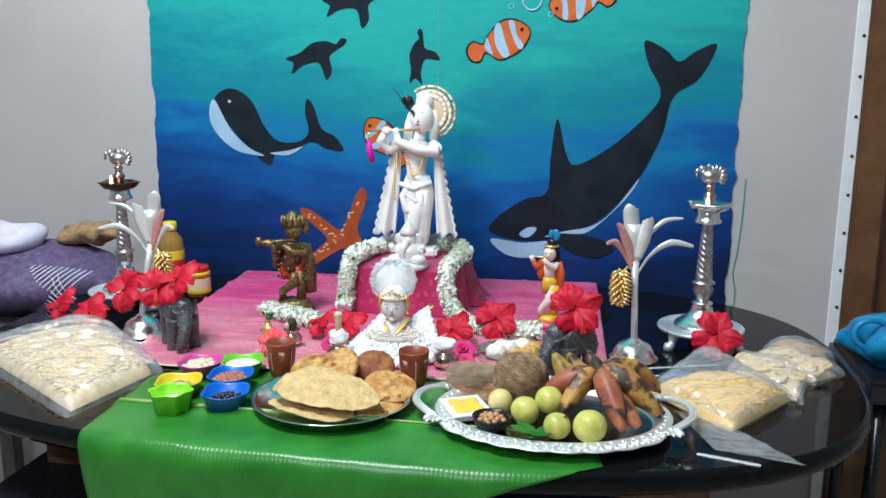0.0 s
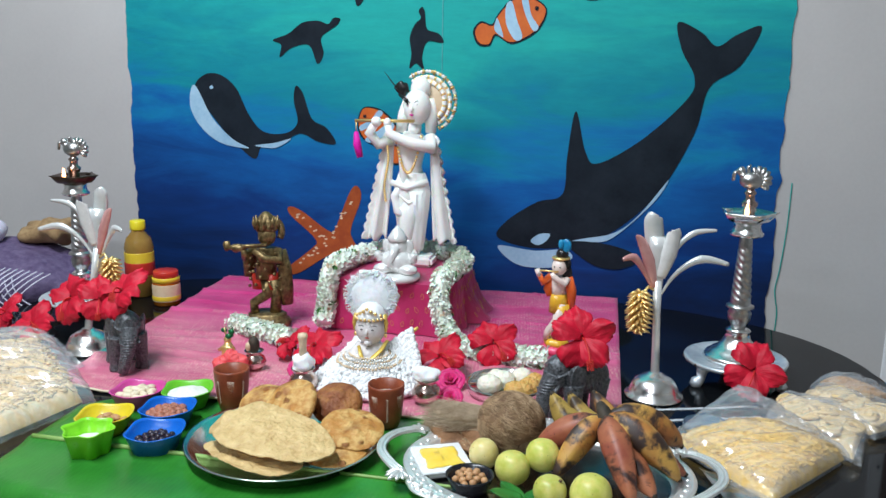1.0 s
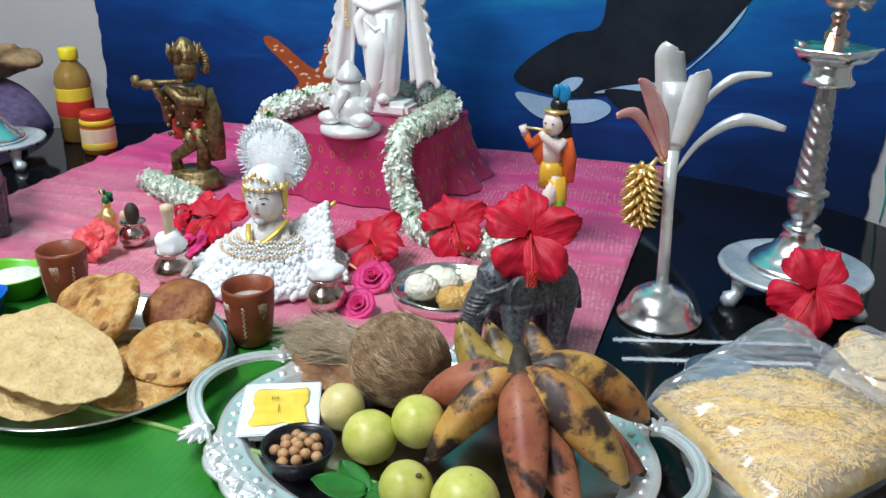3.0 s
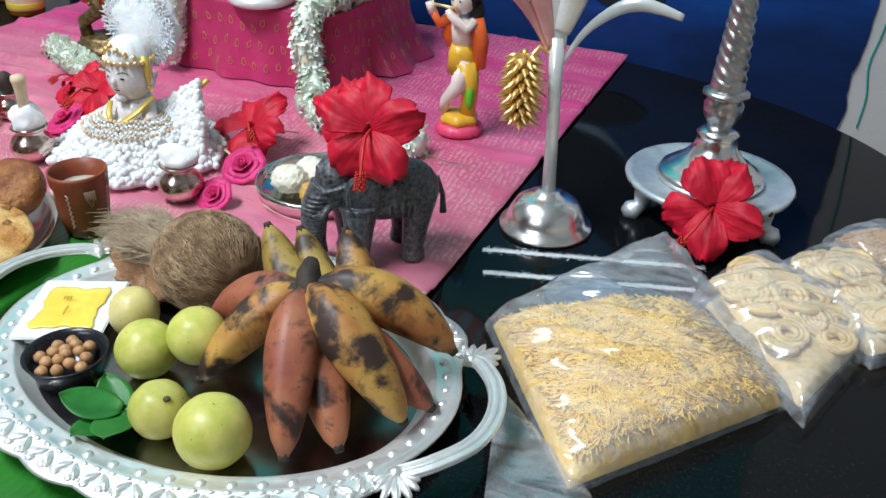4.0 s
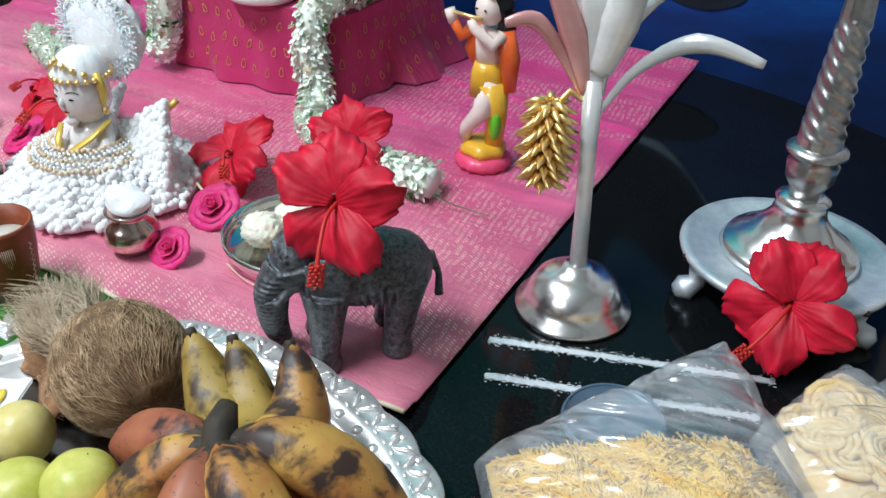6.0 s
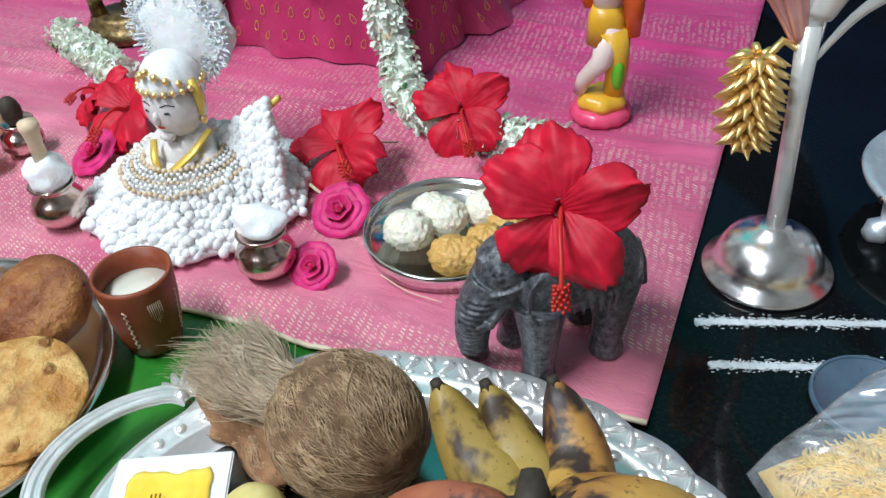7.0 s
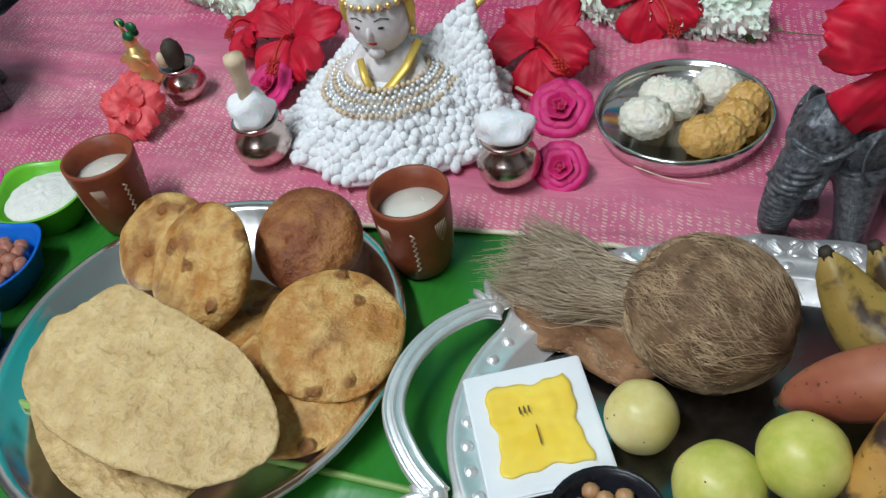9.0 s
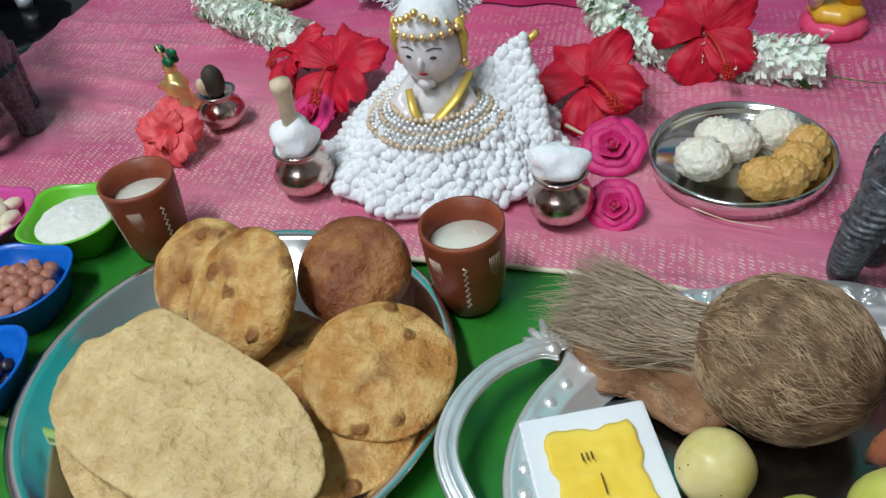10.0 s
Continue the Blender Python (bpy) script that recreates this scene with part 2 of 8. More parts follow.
M = {
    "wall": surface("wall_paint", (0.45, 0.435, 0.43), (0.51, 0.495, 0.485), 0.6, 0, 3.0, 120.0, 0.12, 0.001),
    # greyer than the altar wall, only to cut bounce light
    "wall_far": surface("dimmed_wall_paint", (0.34, 0.33, 0.32), (0.40, 0.39, 0.38), 0.7, 0, 3.0, 120.0, 0.12, 0.001),
    "ceiling": surface("ceiling_paint", (0.72, 0.73, 0.73), (0.78, 0.79, 0.79), 0.8, 0, 3.0, 90.0, 0.1),
    "floor": surface("floor_tile", (0.42, 0.38, 0.33), (0.52, 0.48, 0.43), 0.25, 0, 5.0, 150.0, 0.05),
    "mural": mural_paint(),
    "black_paint": surface("mural_black", (0.004, 0.008, 0.014), (0.014, 0.022, 0.032), 0.7, 0, 14, 120, 0.15, ior=1.25),
    "pale_paint": surface("mural_pale_blue", (0.22, 0.42, 0.60), (0.40, 0.60, 0.74), 0.45, 0, 14, 120, 0.15),
    "orange_paint": surface("mural_orange", (0.50, 0.085, 0.012), (0.66, 0.15, 0.02), 0.45, 0, 20, 150, 0.15),
    "star_paint": surface("mural_brown_orange", (0.26, 0.045, 0.012), (0.42, 0.10, 0.02), 0.45, 0, 26, 150, 0.2),
    "cream_paint": surface("mural_cream", (0.62, 0.45, 0.28), (0.75, 0.6, 0.42), 0.5),
    "teal_paint": surface("teal_mark", (0.0, 0.30, 0.26), (0.0, 0.38, 0.33), 0.5),
    "table": black_top(),
    "inlay": surface("silver_flakes", (0.66, 0.70, 0.74), (0.88, 0.90, 0.92), 0.4, 0.3, 200, 600, 0.2),
    "wood": surface("brown_wood", (0.10, 0.045, 0.02), (0.17, 0.08, 0.035), 0.4, 0, 18, 120, 0.2),
    # pinks spread wide: fold shade and sheen are put into the colour
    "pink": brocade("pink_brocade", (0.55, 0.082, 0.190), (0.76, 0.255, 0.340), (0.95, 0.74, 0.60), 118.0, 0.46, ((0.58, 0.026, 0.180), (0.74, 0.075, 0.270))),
    "redpink": brocade("crimson_brocade", (0.42, 0.012, 0.085), (0.56, 0.035, 0.16), (0.78, 0.42, 0.25), 60.0, 0.66),
    "selvage": surface("selvage", (0.62, 0.50, 0.34), (0.75, 0.66, 0.5), 0.7),
    "leaf": leaf_green(),
    "rib": surface("leaf_rib", (0.16, 0.30, 0.06), (0.26, 0.40, 0.12), 0.45),
    "silver": surface("polished_silver", (0.82, 0.82, 0.82), (0.93, 0.93, 0.92), 0.24, 1.0, 25, 160, 0.15, 0.001, 0.12),
    "worn_silver": surface("worn_silver", (0.32, 0.315, 0.31), (0.66, 0.655, 0.65), 0.32, 1.0, 60, 260, 0.5, 0.001, 0.2),
    "steel": surface("steel_plate", (0.70, 0.69, 0.67), (0.82, 0.81, 0.79), 0.14, 1.0, 12, 90, 0.05, 0.001, 0.1),
    "dark_metal": surface("dark_bronze", (0.05, 0.032, 0.025), (0.14, 0.09, 0.065), 0.32, 0.9, 30, 200, 0.3),
    "brass": surface("aged_brass", (0.045, 0.028, 0.012), (0.34, 0.24, 0.105), 0.42, 0.7, 120, 420, 0.9, 0.002),
    "copper": surface("copper_pot", (0.46, 0.33, 0.29), (0.72, 0.60, 0.55), 0.2, 1.0, 25, 160, 0.1),
    "gold": surface("gold_foil", (0.86, 0.54, 0.16), (0.98, 0.76, 0.36), 0.40, 0.85, 60, 300, 0.3),
    "stone": surface("grey_soapstone", (0.014, 0.015, 0.018), (0.165, 0.175, 0.19), 0.34, 0.25, 240, 700, 0.9, 0.0014),
    "marble": surface("white_marble", (0.84, 0.83, 0.80), (0.91, 0.90, 0.87), 0.3, 0, 20, 150, 0.15, sub=0.15),
    "skin_white": surface("glazed_white", (0.60, 0.565, 0.56), (0.80, 0.76, 0.74), 0.25, 0, 40, 250, 0.3, coat=0.3),
    "pearl": surface("pearl_silver", (0.74, 0.745, 0.73), (0.88, 0.88, 0.86), 0.24, 0.25, 60, 260, 0.5),
    "wool": surface("white_crochet", (0.76, 0.78, 0.79), (0.86, 0.87, 0.87), 0.85, 0, 60, 350, 0.7, 0.002, sheen=0.3),
    "cotton": surface("cotton_wool", (0.80, 0.82, 0.84), (0.90, 0.91, 0.92), 0.9, 0, 120, 500, 0.9, 0.002, sheen=0.4, sub=0.2),
    "jasmine": surface("jasmine_petal", (0.74, 0.84, 0.70), (0.90, 0.93, 0.85), 0.6, 0, 90, 300, 0.2, sub=0.1),
    "dry_floret": surface("dry_floret", (0.50, 0.36, 0.22), (0.70, 0.60, 0.45), 0.7, 0, 60, 300, 0.2),
    "stem": surface("green_stem", (0.03, 0.12, 0.02), (0.07, 0.22, 0.04), 0.5),
    "hibiscus": surface("hibiscus_red", (0.36, 0.0, 0.014), (0.62, 0.003, 0.030), 0.6, 0, 40, 300, 0.4, 0.0015),
    "hib_dark": surface("hibiscus_throat", (0.10, 0.0, 0.006), (0.2, 0.002, 0.01), 0.5),
    "stamen": surface("stamen_red", (0.46, 0.008, 0.015), (0.62, 0.04, 0.02), 0.5),
    "rose": surface("magenta_rose", (0.52, 0.004, 0.10), (0.74, 0.015, 0.20), 0.55, 0, 60, 300, 0.4, sheen=0.2, sub=0.1),
    "coral": surface("coral_flower", (0.66, 0.04, 0.06), (0.85, 0.12, 0.12), 0.55, 0, 60, 300, 0.4, sub=0.1),
    "clay": surface("terracotta", (0.17, 0.035, 0.014), (0.27, 0.065, 0.026), 0.42, 0, 50, 300, 0.25),
    "chalk": surface("cream_slip", (0.62, 0.50, 0.38), (0.8, 0.7, 0.58), 0.6),
    "milk": surface("milk", (0.72, 0.68, 0.58), (0.80, 0.77, 0.68), 0.25, 0, 20, 100, 0.05, sub=0.2),
    "husk": surface("coconut_husk", (0.075, 0.039, 0.018), (0.25, 0.145, 0.075), 0.8, 0, 70, 420, 0.9, 0.002),
    "tuft": surface("pale_husk_fibre", (0.36, 0.26, 0.16), (0.70, 0.57, 0.42), 0.75, 0, 60, 400, 0.4),
    "fibre": surface("coconut_fibre", (0.22, 0.13, 0.062), (0.58, 0.41, 0.25), 0.7, 0, 80, 400, 0.4, vary=0.0),
    "amla": surface("pale_green_fruit", (0.38, 0.42, 0.05), (0.66, 0.59, 0.19), 0.38, 0, 34, 200, 0.25, sub=0.12, vary=0.2),
    "amla_pale": surface("pale_yellow_fruit", (0.58, 0.48, 0.13), (0.76, 0.66, 0.32), 0.36, 0, 34, 200, 0.25, sub=0.12),
    "blemish": surface("fruit_scar", (0.05, 0.03, 0.01), (0.12, 0.07, 0.03), 0.7),
    "ban_red": banana_skin("red_banana_skin", (0.28, 0.070, 0.040), (0.42, 0.15, 0.07), (0.024, 0.012, 0.012), 0.535),
    "ban_yel": banana_skin("ripe_banana_skin", (0.38, 0.14, 0.034), (0.54, 0.31, 0.070), (0.020, 0.012, 0.014), 0.475),
    "ban_green": banana_skin("yellow_green_banana_skin", (0.28, 0.19, 0.035), (0.42, 0.28, 0.07), (0.040, 0.022, 0.012), 0.520),
    "ban_stem": surface("banana_crown", (0.012, 0.009, 0.007), (0.06, 0.045, 0.028), 0.7, 0, 60, 300, 0.6),
    "puri": surface("fried_bread", (0.30, 0.115, 0.025), (0.58, 0.31, 0.10), 0.42, 0, 46, 260, 0.9, 0.002, vary=0.18),
    "puri_dark": surface("fried_bread_brown", (0.20, 0.060, 0.020), (0.36, 0.13, 0.04), 0.42, 0, 38, 220, 0.4, 0.002),
    "papad": surface("papad", (0.47, 0.30, 0.115), (0.68, 0.50, 0.235), 0.5, 0, 70, 260, 1.0, 0.0055),
    "white_plastic": surface("white_plastic", (0.74, 0.76, 0.78), (0.82, 0.83, 0.84), 0.25),
    "butter": surface("yellow_butter", (0.82, 0.54, 0.012), (0.90, 0.68, 0.06), 0.22, 0, 50, 200, 0.4, coat=0.4),
    "black_plastic": surface("black_plastic", (0.006, 0.007, 0.010), (0.018, 0.018, 0.024), 0.25),
    "nut": surface("brown_nuts", (0.36, 0.17, 0.07), (0.58, 0.33, 0.16), 0.5, 0, 80, 300, 0.3, vary=0.2),
    "peanut": surface("roasted_nuts", (0.30, 0.10, 0.06), (0.46, 0.20, 0.13), 0.5, 0, 80, 300, 0.3, vary=0.25),
    "cashew": surface("cashew_cream", (0.66, 0.56, 0.38), (0.78, 0.69, 0.52), 0.5, 0, 80, 300, 0.2),
    "raisin": surface("dark_raisin", (0.012, 0.008, 0.015), (0.04, 0.02, 0.03), 0.35),
    "rice": surface("white_rice", (0.68, 0.66, 0.60), (0.80, 0.78, 0.72), 0.6, 0, 150, 600, 0.8, 0.002),
    "sweet_white": surface("white_sweet", (0.74, 0.69, 0.55), (0.86, 0.83, 0.72), 0.5, 0, 90, 350, 0.9, 0.003, sub=0.15),
    "sweet_amber": surface("amber_sweet", (0.55, 0.29, 0.06), (0.72, 0.45, 0.15), 0.4, 0, 90, 350, 0.9, 0.003, sub=0.15),
    "bowl_lime": surface("lime_plastic", (0.20, 0.62, 0.02), (0.26, 0.70, 0.04), 0.3),
    "bowl_green": surface("green_plastic", (0.12, 0.46, 0.02), (0.16, 0.54, 0.04), 0.3),
    "bowl_blue": surface("blue_plastic", (0.0, 0.10, 0.50), (0.005, 0.14, 0.58), 0.3),
    "bowl_yellow": surface("yellow_plastic", (0.62, 0.48, 0.01), (0.70, 0.55, 0.03), 0.3),
    "bowl_pink": surface("pink_plastic", (0.55, 0.06, 0.26), (0.62, 0.08, 0.32), 0.3),
    "sev": surface("fried_noodles", (0.66, 0.39, 0.05), (0.86, 0.60, 0.15), 0.5, 0, 120, 500, 0.9, 0.003, vary=0.1),
    "sev_pale": surface("pale_fried_snack", (0.58, 0.40, 0.17), (0.78, 0.60, 0.32), 0.5, 0, 70, 300, 0.7, 0.003),
    "snack_brown": surface("brown_mixture", (0.36, 0.18, 0.05), (0.52, 0.29, 0.10), 0.5, 0, 90, 400, 0.9, 0.003),
    "orange_cloth": surface("orange_glaze", (0.72, 0.10, 0.02), (0.85, 0.16, 0.03), 0.3, 0, 30, 200, 0.2, coat=0.3),
    "yellow_cloth": surface("yellow_glaze", (0.70, 0.36, 0.02), (0.82, 0.48, 0.05), 0.3, 0, 30, 200, 0.2, coat=0.3),
    "black_hair": surface("black_glaze", (0.006, 0.006, 0.008), (0.02, 0.018, 0.018), 0.3),
    "feather": surface("blue_feather", (0.0, 0.14, 0.36), (0.02, 0.30, 0.50), 0.35),
    "skin_tone": surface("rosy_glaze", (0.78, 0.62, 0.55), (0.86, 0.74, 0.68), 0.3, 0, 30, 200, 0.1, coat=0.3),
    "base_pink": surface("pink_glaze", (0.72, 0.05, 0.14), (0.80, 0.09, 0.20), 0.3, coat=0.3),
    "tassel": surface("magenta_tassel", (0.62, 0.0, 0.30), (0.75, 0.01, 0.42), 0.6),
    "ribbon": surface("yellow_ribbon", (0.62, 0.42, 0.06), (0.78, 0.56, 0.14), 0.4, 0.3),
    "bottle": surface("oil_bottle_plastic", (0.48, 0.27, 0.06), (0.58, 0.36, 0.09), 0.12, 0, 20, 100, 0.05, trans=0.5),
    "oil": surface("amber_oil", (0.34, 0.09, 0.006), (0.42, 0.13, 0.01), 0.15),
    "label_red": surface("red_label", (0.45, 0.02, 0.015), (0.58, 0.04, 0.02), 0.35),
    "label_yellow": surface("yellow_label", (0.66, 0.44, 0.02), (0.76, 0.55, 0.05), 0.35),
    "cap_yellow": surface("yellow_cap", (0.72, 0.58, 0.01), (0.80, 0.66, 0.03), 0.35),
    "purple": surface("purple_mesh_fabric", (0.06, 0.035, 0.10), (0.16, 0.12, 0.22), 0.7, 0, 60, 300, 0.9, 0.004),
    "lilac": surface("pale_lilac_cloth", (0.55, 0.52, 0.66), (0.72, 0.70, 0.80), 0.8, 0, 30, 250, 0.4),
    "jute": surface("tan_jute", (0.22, 0.13, 0.06), (0.42, 0.28, 0.14), 0.9, 0, 60, 300, 0.9, 0.004),
    "blue_bag": surface("blue_plastic_bag", (0.0, 0.18, 0.42), (0.02, 0.30, 0.55), 0.3, 0, 12, 100, 0.6, 0.004),
    "weave": surface("grey_weave", (0.05, 0.045, 0.045), (0.12, 0.11, 0.11), 0.6),
    "iridescent": surface("pearly_leaf_film", (0.62, 0.67, 0.67), (0.84, 0.83, 0.81), 0.24, 0.35, 20, 120, 0.1),
    "rosy_film": surface("rosy_leaf_film", (0.62, 0.25, 0.24), (0.80, 0.45, 0.42), 0.22, 0.35, 20, 120, 0.1),
    "mint_green": surface("dark_green_bead", (0.0, 0.09, 0.03), (0.01, 0.2, 0.06), 0.3),
    "leaf_small": surface("betel_leaf", (0.010, 0.095, 0.012), (0.03, 0.20, 0.03), 0.4, 0, 40, 200, 0.4),
    "print": surface("dark_print", (0.10, 0.05, 0.01), (0.14, 0.07, 0.02), 0.5),
}


def flame_mat():
    mat, nt, bsdf, co = base_of("flame_glow")
    bsdf.inputs["Base Color"].default_value = (1.0, 0.5, 0.2, 1)
    bsdf.inputs["Emission Color"].default_value = (1.0, 0.42, 0.16, 1)
    bsdf.inputs["Emission Strength"].default_value = 9.0
    return mat


M["flame"] = flame_mat()


def film_mat(name, milkiness, shine):
    """Thin clear plastic: see-through, milky, with crease glints painted in white and gloss that grows at grazing
    angles.
    """
    mat, nt, bsdf, co = base_of(name)
    clear, gloss, milk = nt.nodes.new("ShaderNodeBsdfTransparent"), nt.nodes.new("ShaderNodeBsdfGlossy"), nt.nodes.new("ShaderNodeBsdfDiffuse")
    gloss.inputs["Roughness"].default_value = 0.14
    milk.inputs["Color"].default_value = (0.86, 0.91, 0.96, 1)
    rel = nt.nodes.new("ShaderNodeBump")
    rel.inputs["Strength"].default_value, rel.inputs["Distance"].default_value = 0.8, 0.004
    nt.links.new(noise_of(nt, stretched(nt, co, (0.7, 2.6, 1.0)), 11.0, 2.0, 0.45, 1.0), rel.inputs["Height"])
    nt.links.new(rel.outputs[0], gloss.inputs["Normal"])
    fr = nt.nodes.new("ShaderNodeFresnel")
    fr.inputs["IOR"].default_value = 1.75
    haze, mix = nt.nodes.new("ShaderNodeMixShader"), nt.nodes.new("ShaderNodeMixShader")
    # white streaks along the creases: glints put into the milky colour
    ridge = noise_of(nt, stretched(nt, co, (0.8, 3.4, 1.0)), 15.0, 3.0, 0.5, 1.2)
    fold = ramp_of(nt, ridge, [(0.38, (0, 0, 0)), (0.52, (0.8, 0.8, 0.8)), (0.60, (0.2, 0.2, 0.2)), (0.74, (0.9, 0.9, 0.9))])
    white = math_of(nt, "ADD", math_of(nt, "MULTIPLY", fold, milkiness), milkiness * 0.55)
    nt.links.new(white, haze.inputs[0])
    nt.links.new(clear.outputs[0], haze.inputs[1])
    nt.links.new(milk.outputs[0], haze.inputs[2])
    nt.links.new(math_of(nt, "MINIMUM", math_of(nt, "MULTIPLY", fr.outputs[0], shine), 0.45), mix.inputs[0])
    nt.links.new(haze.outputs[0], mix.inputs[1])
    nt.links.new(gloss.outputs[0], mix.inputs[2])
    nt.links.new(mix.outputs[0], nt.nodes["Material Output"].inputs["Surface"])
    return mat


M["film"] = film_mat("clear_plastic_film", 0.20, 1.3)
M["lid_film"] = film_mat("thin_lid_film", 0.03, 0.8)


def fried(name, pale, gold, brown, amount):
    """Fried dough: golden, mottled, with round brown blisters and a bubbled skin."""
    mat, nt, bsdf, co = base_of(name)
    info = nt.nodes.new("ShaderNodeObjectInfo")
    add = nt.nodes.new("ShaderNodeVectorMath")
    nt.links.new(co, add.inputs[0])
    nt.links.new(info.outputs["Random"], add.inputs[1])
    co = add.outputs[0]
    tone, patch, blister = noise_of(nt, co, 60.0, 5.0, 0.65), noise_of(nt, co, 34.0, 3.0, 0.5, 0.5), noise_of(nt, co, 210.0, 4.0, 0.6)
    col = ramp_of(nt, tone, [(0.40, gold), (0.60, pale)])
    col = mixed(nt, ramp_of(nt, patch, [(amount, (0, 0, 0)), (amount + 0.16, (0.75, 0.75, 0.75))]), col, brown)
    warp = nt.nodes.new("ShaderNodeVectorMath")
    warp.operation = "MULTIPLY_ADD"
    nt.links.new(noise_of(nt, co, 90.0, 2.0), warp.inputs[0])
    warp.inputs[1].default_value = (0.008, 0.008, 0.008)
    nt.links.new(co, warp.inputs[2])
    v = nt.nodes.new("ShaderNodeTexVoronoi")
    v.inputs["Scale"].default_value = 62.0
    nt.links.new(warp.outputs[0], v.inputs["Vector"])
    sep = nt.nodes.new("ShaderNodeSeparateColor")
    nt.links.new(v.outputs["Color"], sep.inputs[0])
    chosen = math_of(nt, "GREATER_THAN", sep.outputs[0], 0.66)
    spot = math_of(nt, "MULTIPLY", ramp_of(nt, v.outputs["Distance"], [(0.20, (1, 1, 1)), (0.34, (0, 0, 0))]), chosen)
    col = mixed(nt, math_of(nt, "MULTIPLY", spot, 0.8), col, brown)
    nt.links.new(col, bsdf.inputs["Base Color"])
    bsdf.inputs["Roughness"].default_value = 0.52
    bsdf.inputs["Specular IOR Level"].default_value = 0.35
    tall = math_of(nt, "ADD", tone, math_of(nt, "MULTIPLY", blister, 0.35))
    bumped(nt, bsdf, math_of(nt, "ADD", tall, math_of(nt, "MULTIPLY", spot, 0.5)), 0.9, 0.0050)
    return mat


M["puri"] = fried("fried_bread", (0.64, 0.40, 0.14), (0.46, 0.205, 0.045), (0.22, 0.070, 0.018), 0.53)
M["puri_dark"] = fried("fried_bread_brown", (0.36, 0.15, 0.045), (0.25, 0.078, 0.025), (0.16, 0.042, 0.016), 0.44)
# same silver as the rim, darkened: the floor's dark reflections put into its colour
M["tray_floor"] = surface("dark_mirror_silver", (0.18, 0.175, 0.17), (0.36, 0.35, 0.34), 0.22, 1.0, 24, 140, 0.2, 0.001, 0.14)
M["tray_silver"] = surface("soft_silver", (0.80, 0.80, 0.79), (0.93, 0.93, 0.92), 0.36, 0.72, 60, 260, 0.5, 0.001, 0.14)
M["frosted"] = surface("frosted_silver", (0.50, 0.56, 0.62), (0.80, 0.84, 0.87), 0.42, 0.55, 40, 200, 0.4)
M["inner_husk"] = surface("inner_husk", (0.15, 0.065, 0.027), (0.36, 0.19, 0.09), 0.75, 0, 60, 420, 0.9, 0.002)
M["lid_blue"] = surface("blue_grey_plastic", (0.055, 0.095, 0.14), (0.085, 0.14, 0.20), 0.3)
M["seam_paint"] = surface("pale_teal_seam", (0.05, 0.30, 0.32), (0.10, 0.42, 0.42), 0.5)


# ---- mesh helpers ----
def moved(x=0.0, y=0.0, z=0.0, rx=0.0, ry=0.0, rz=0.0, s=1.0):
    sc = s if isinstance(s, tuple) else (s, s, s)
    return pose(x, y, z, rx, ry, rz) @ Matrix.Diagonal((*sc, 1))


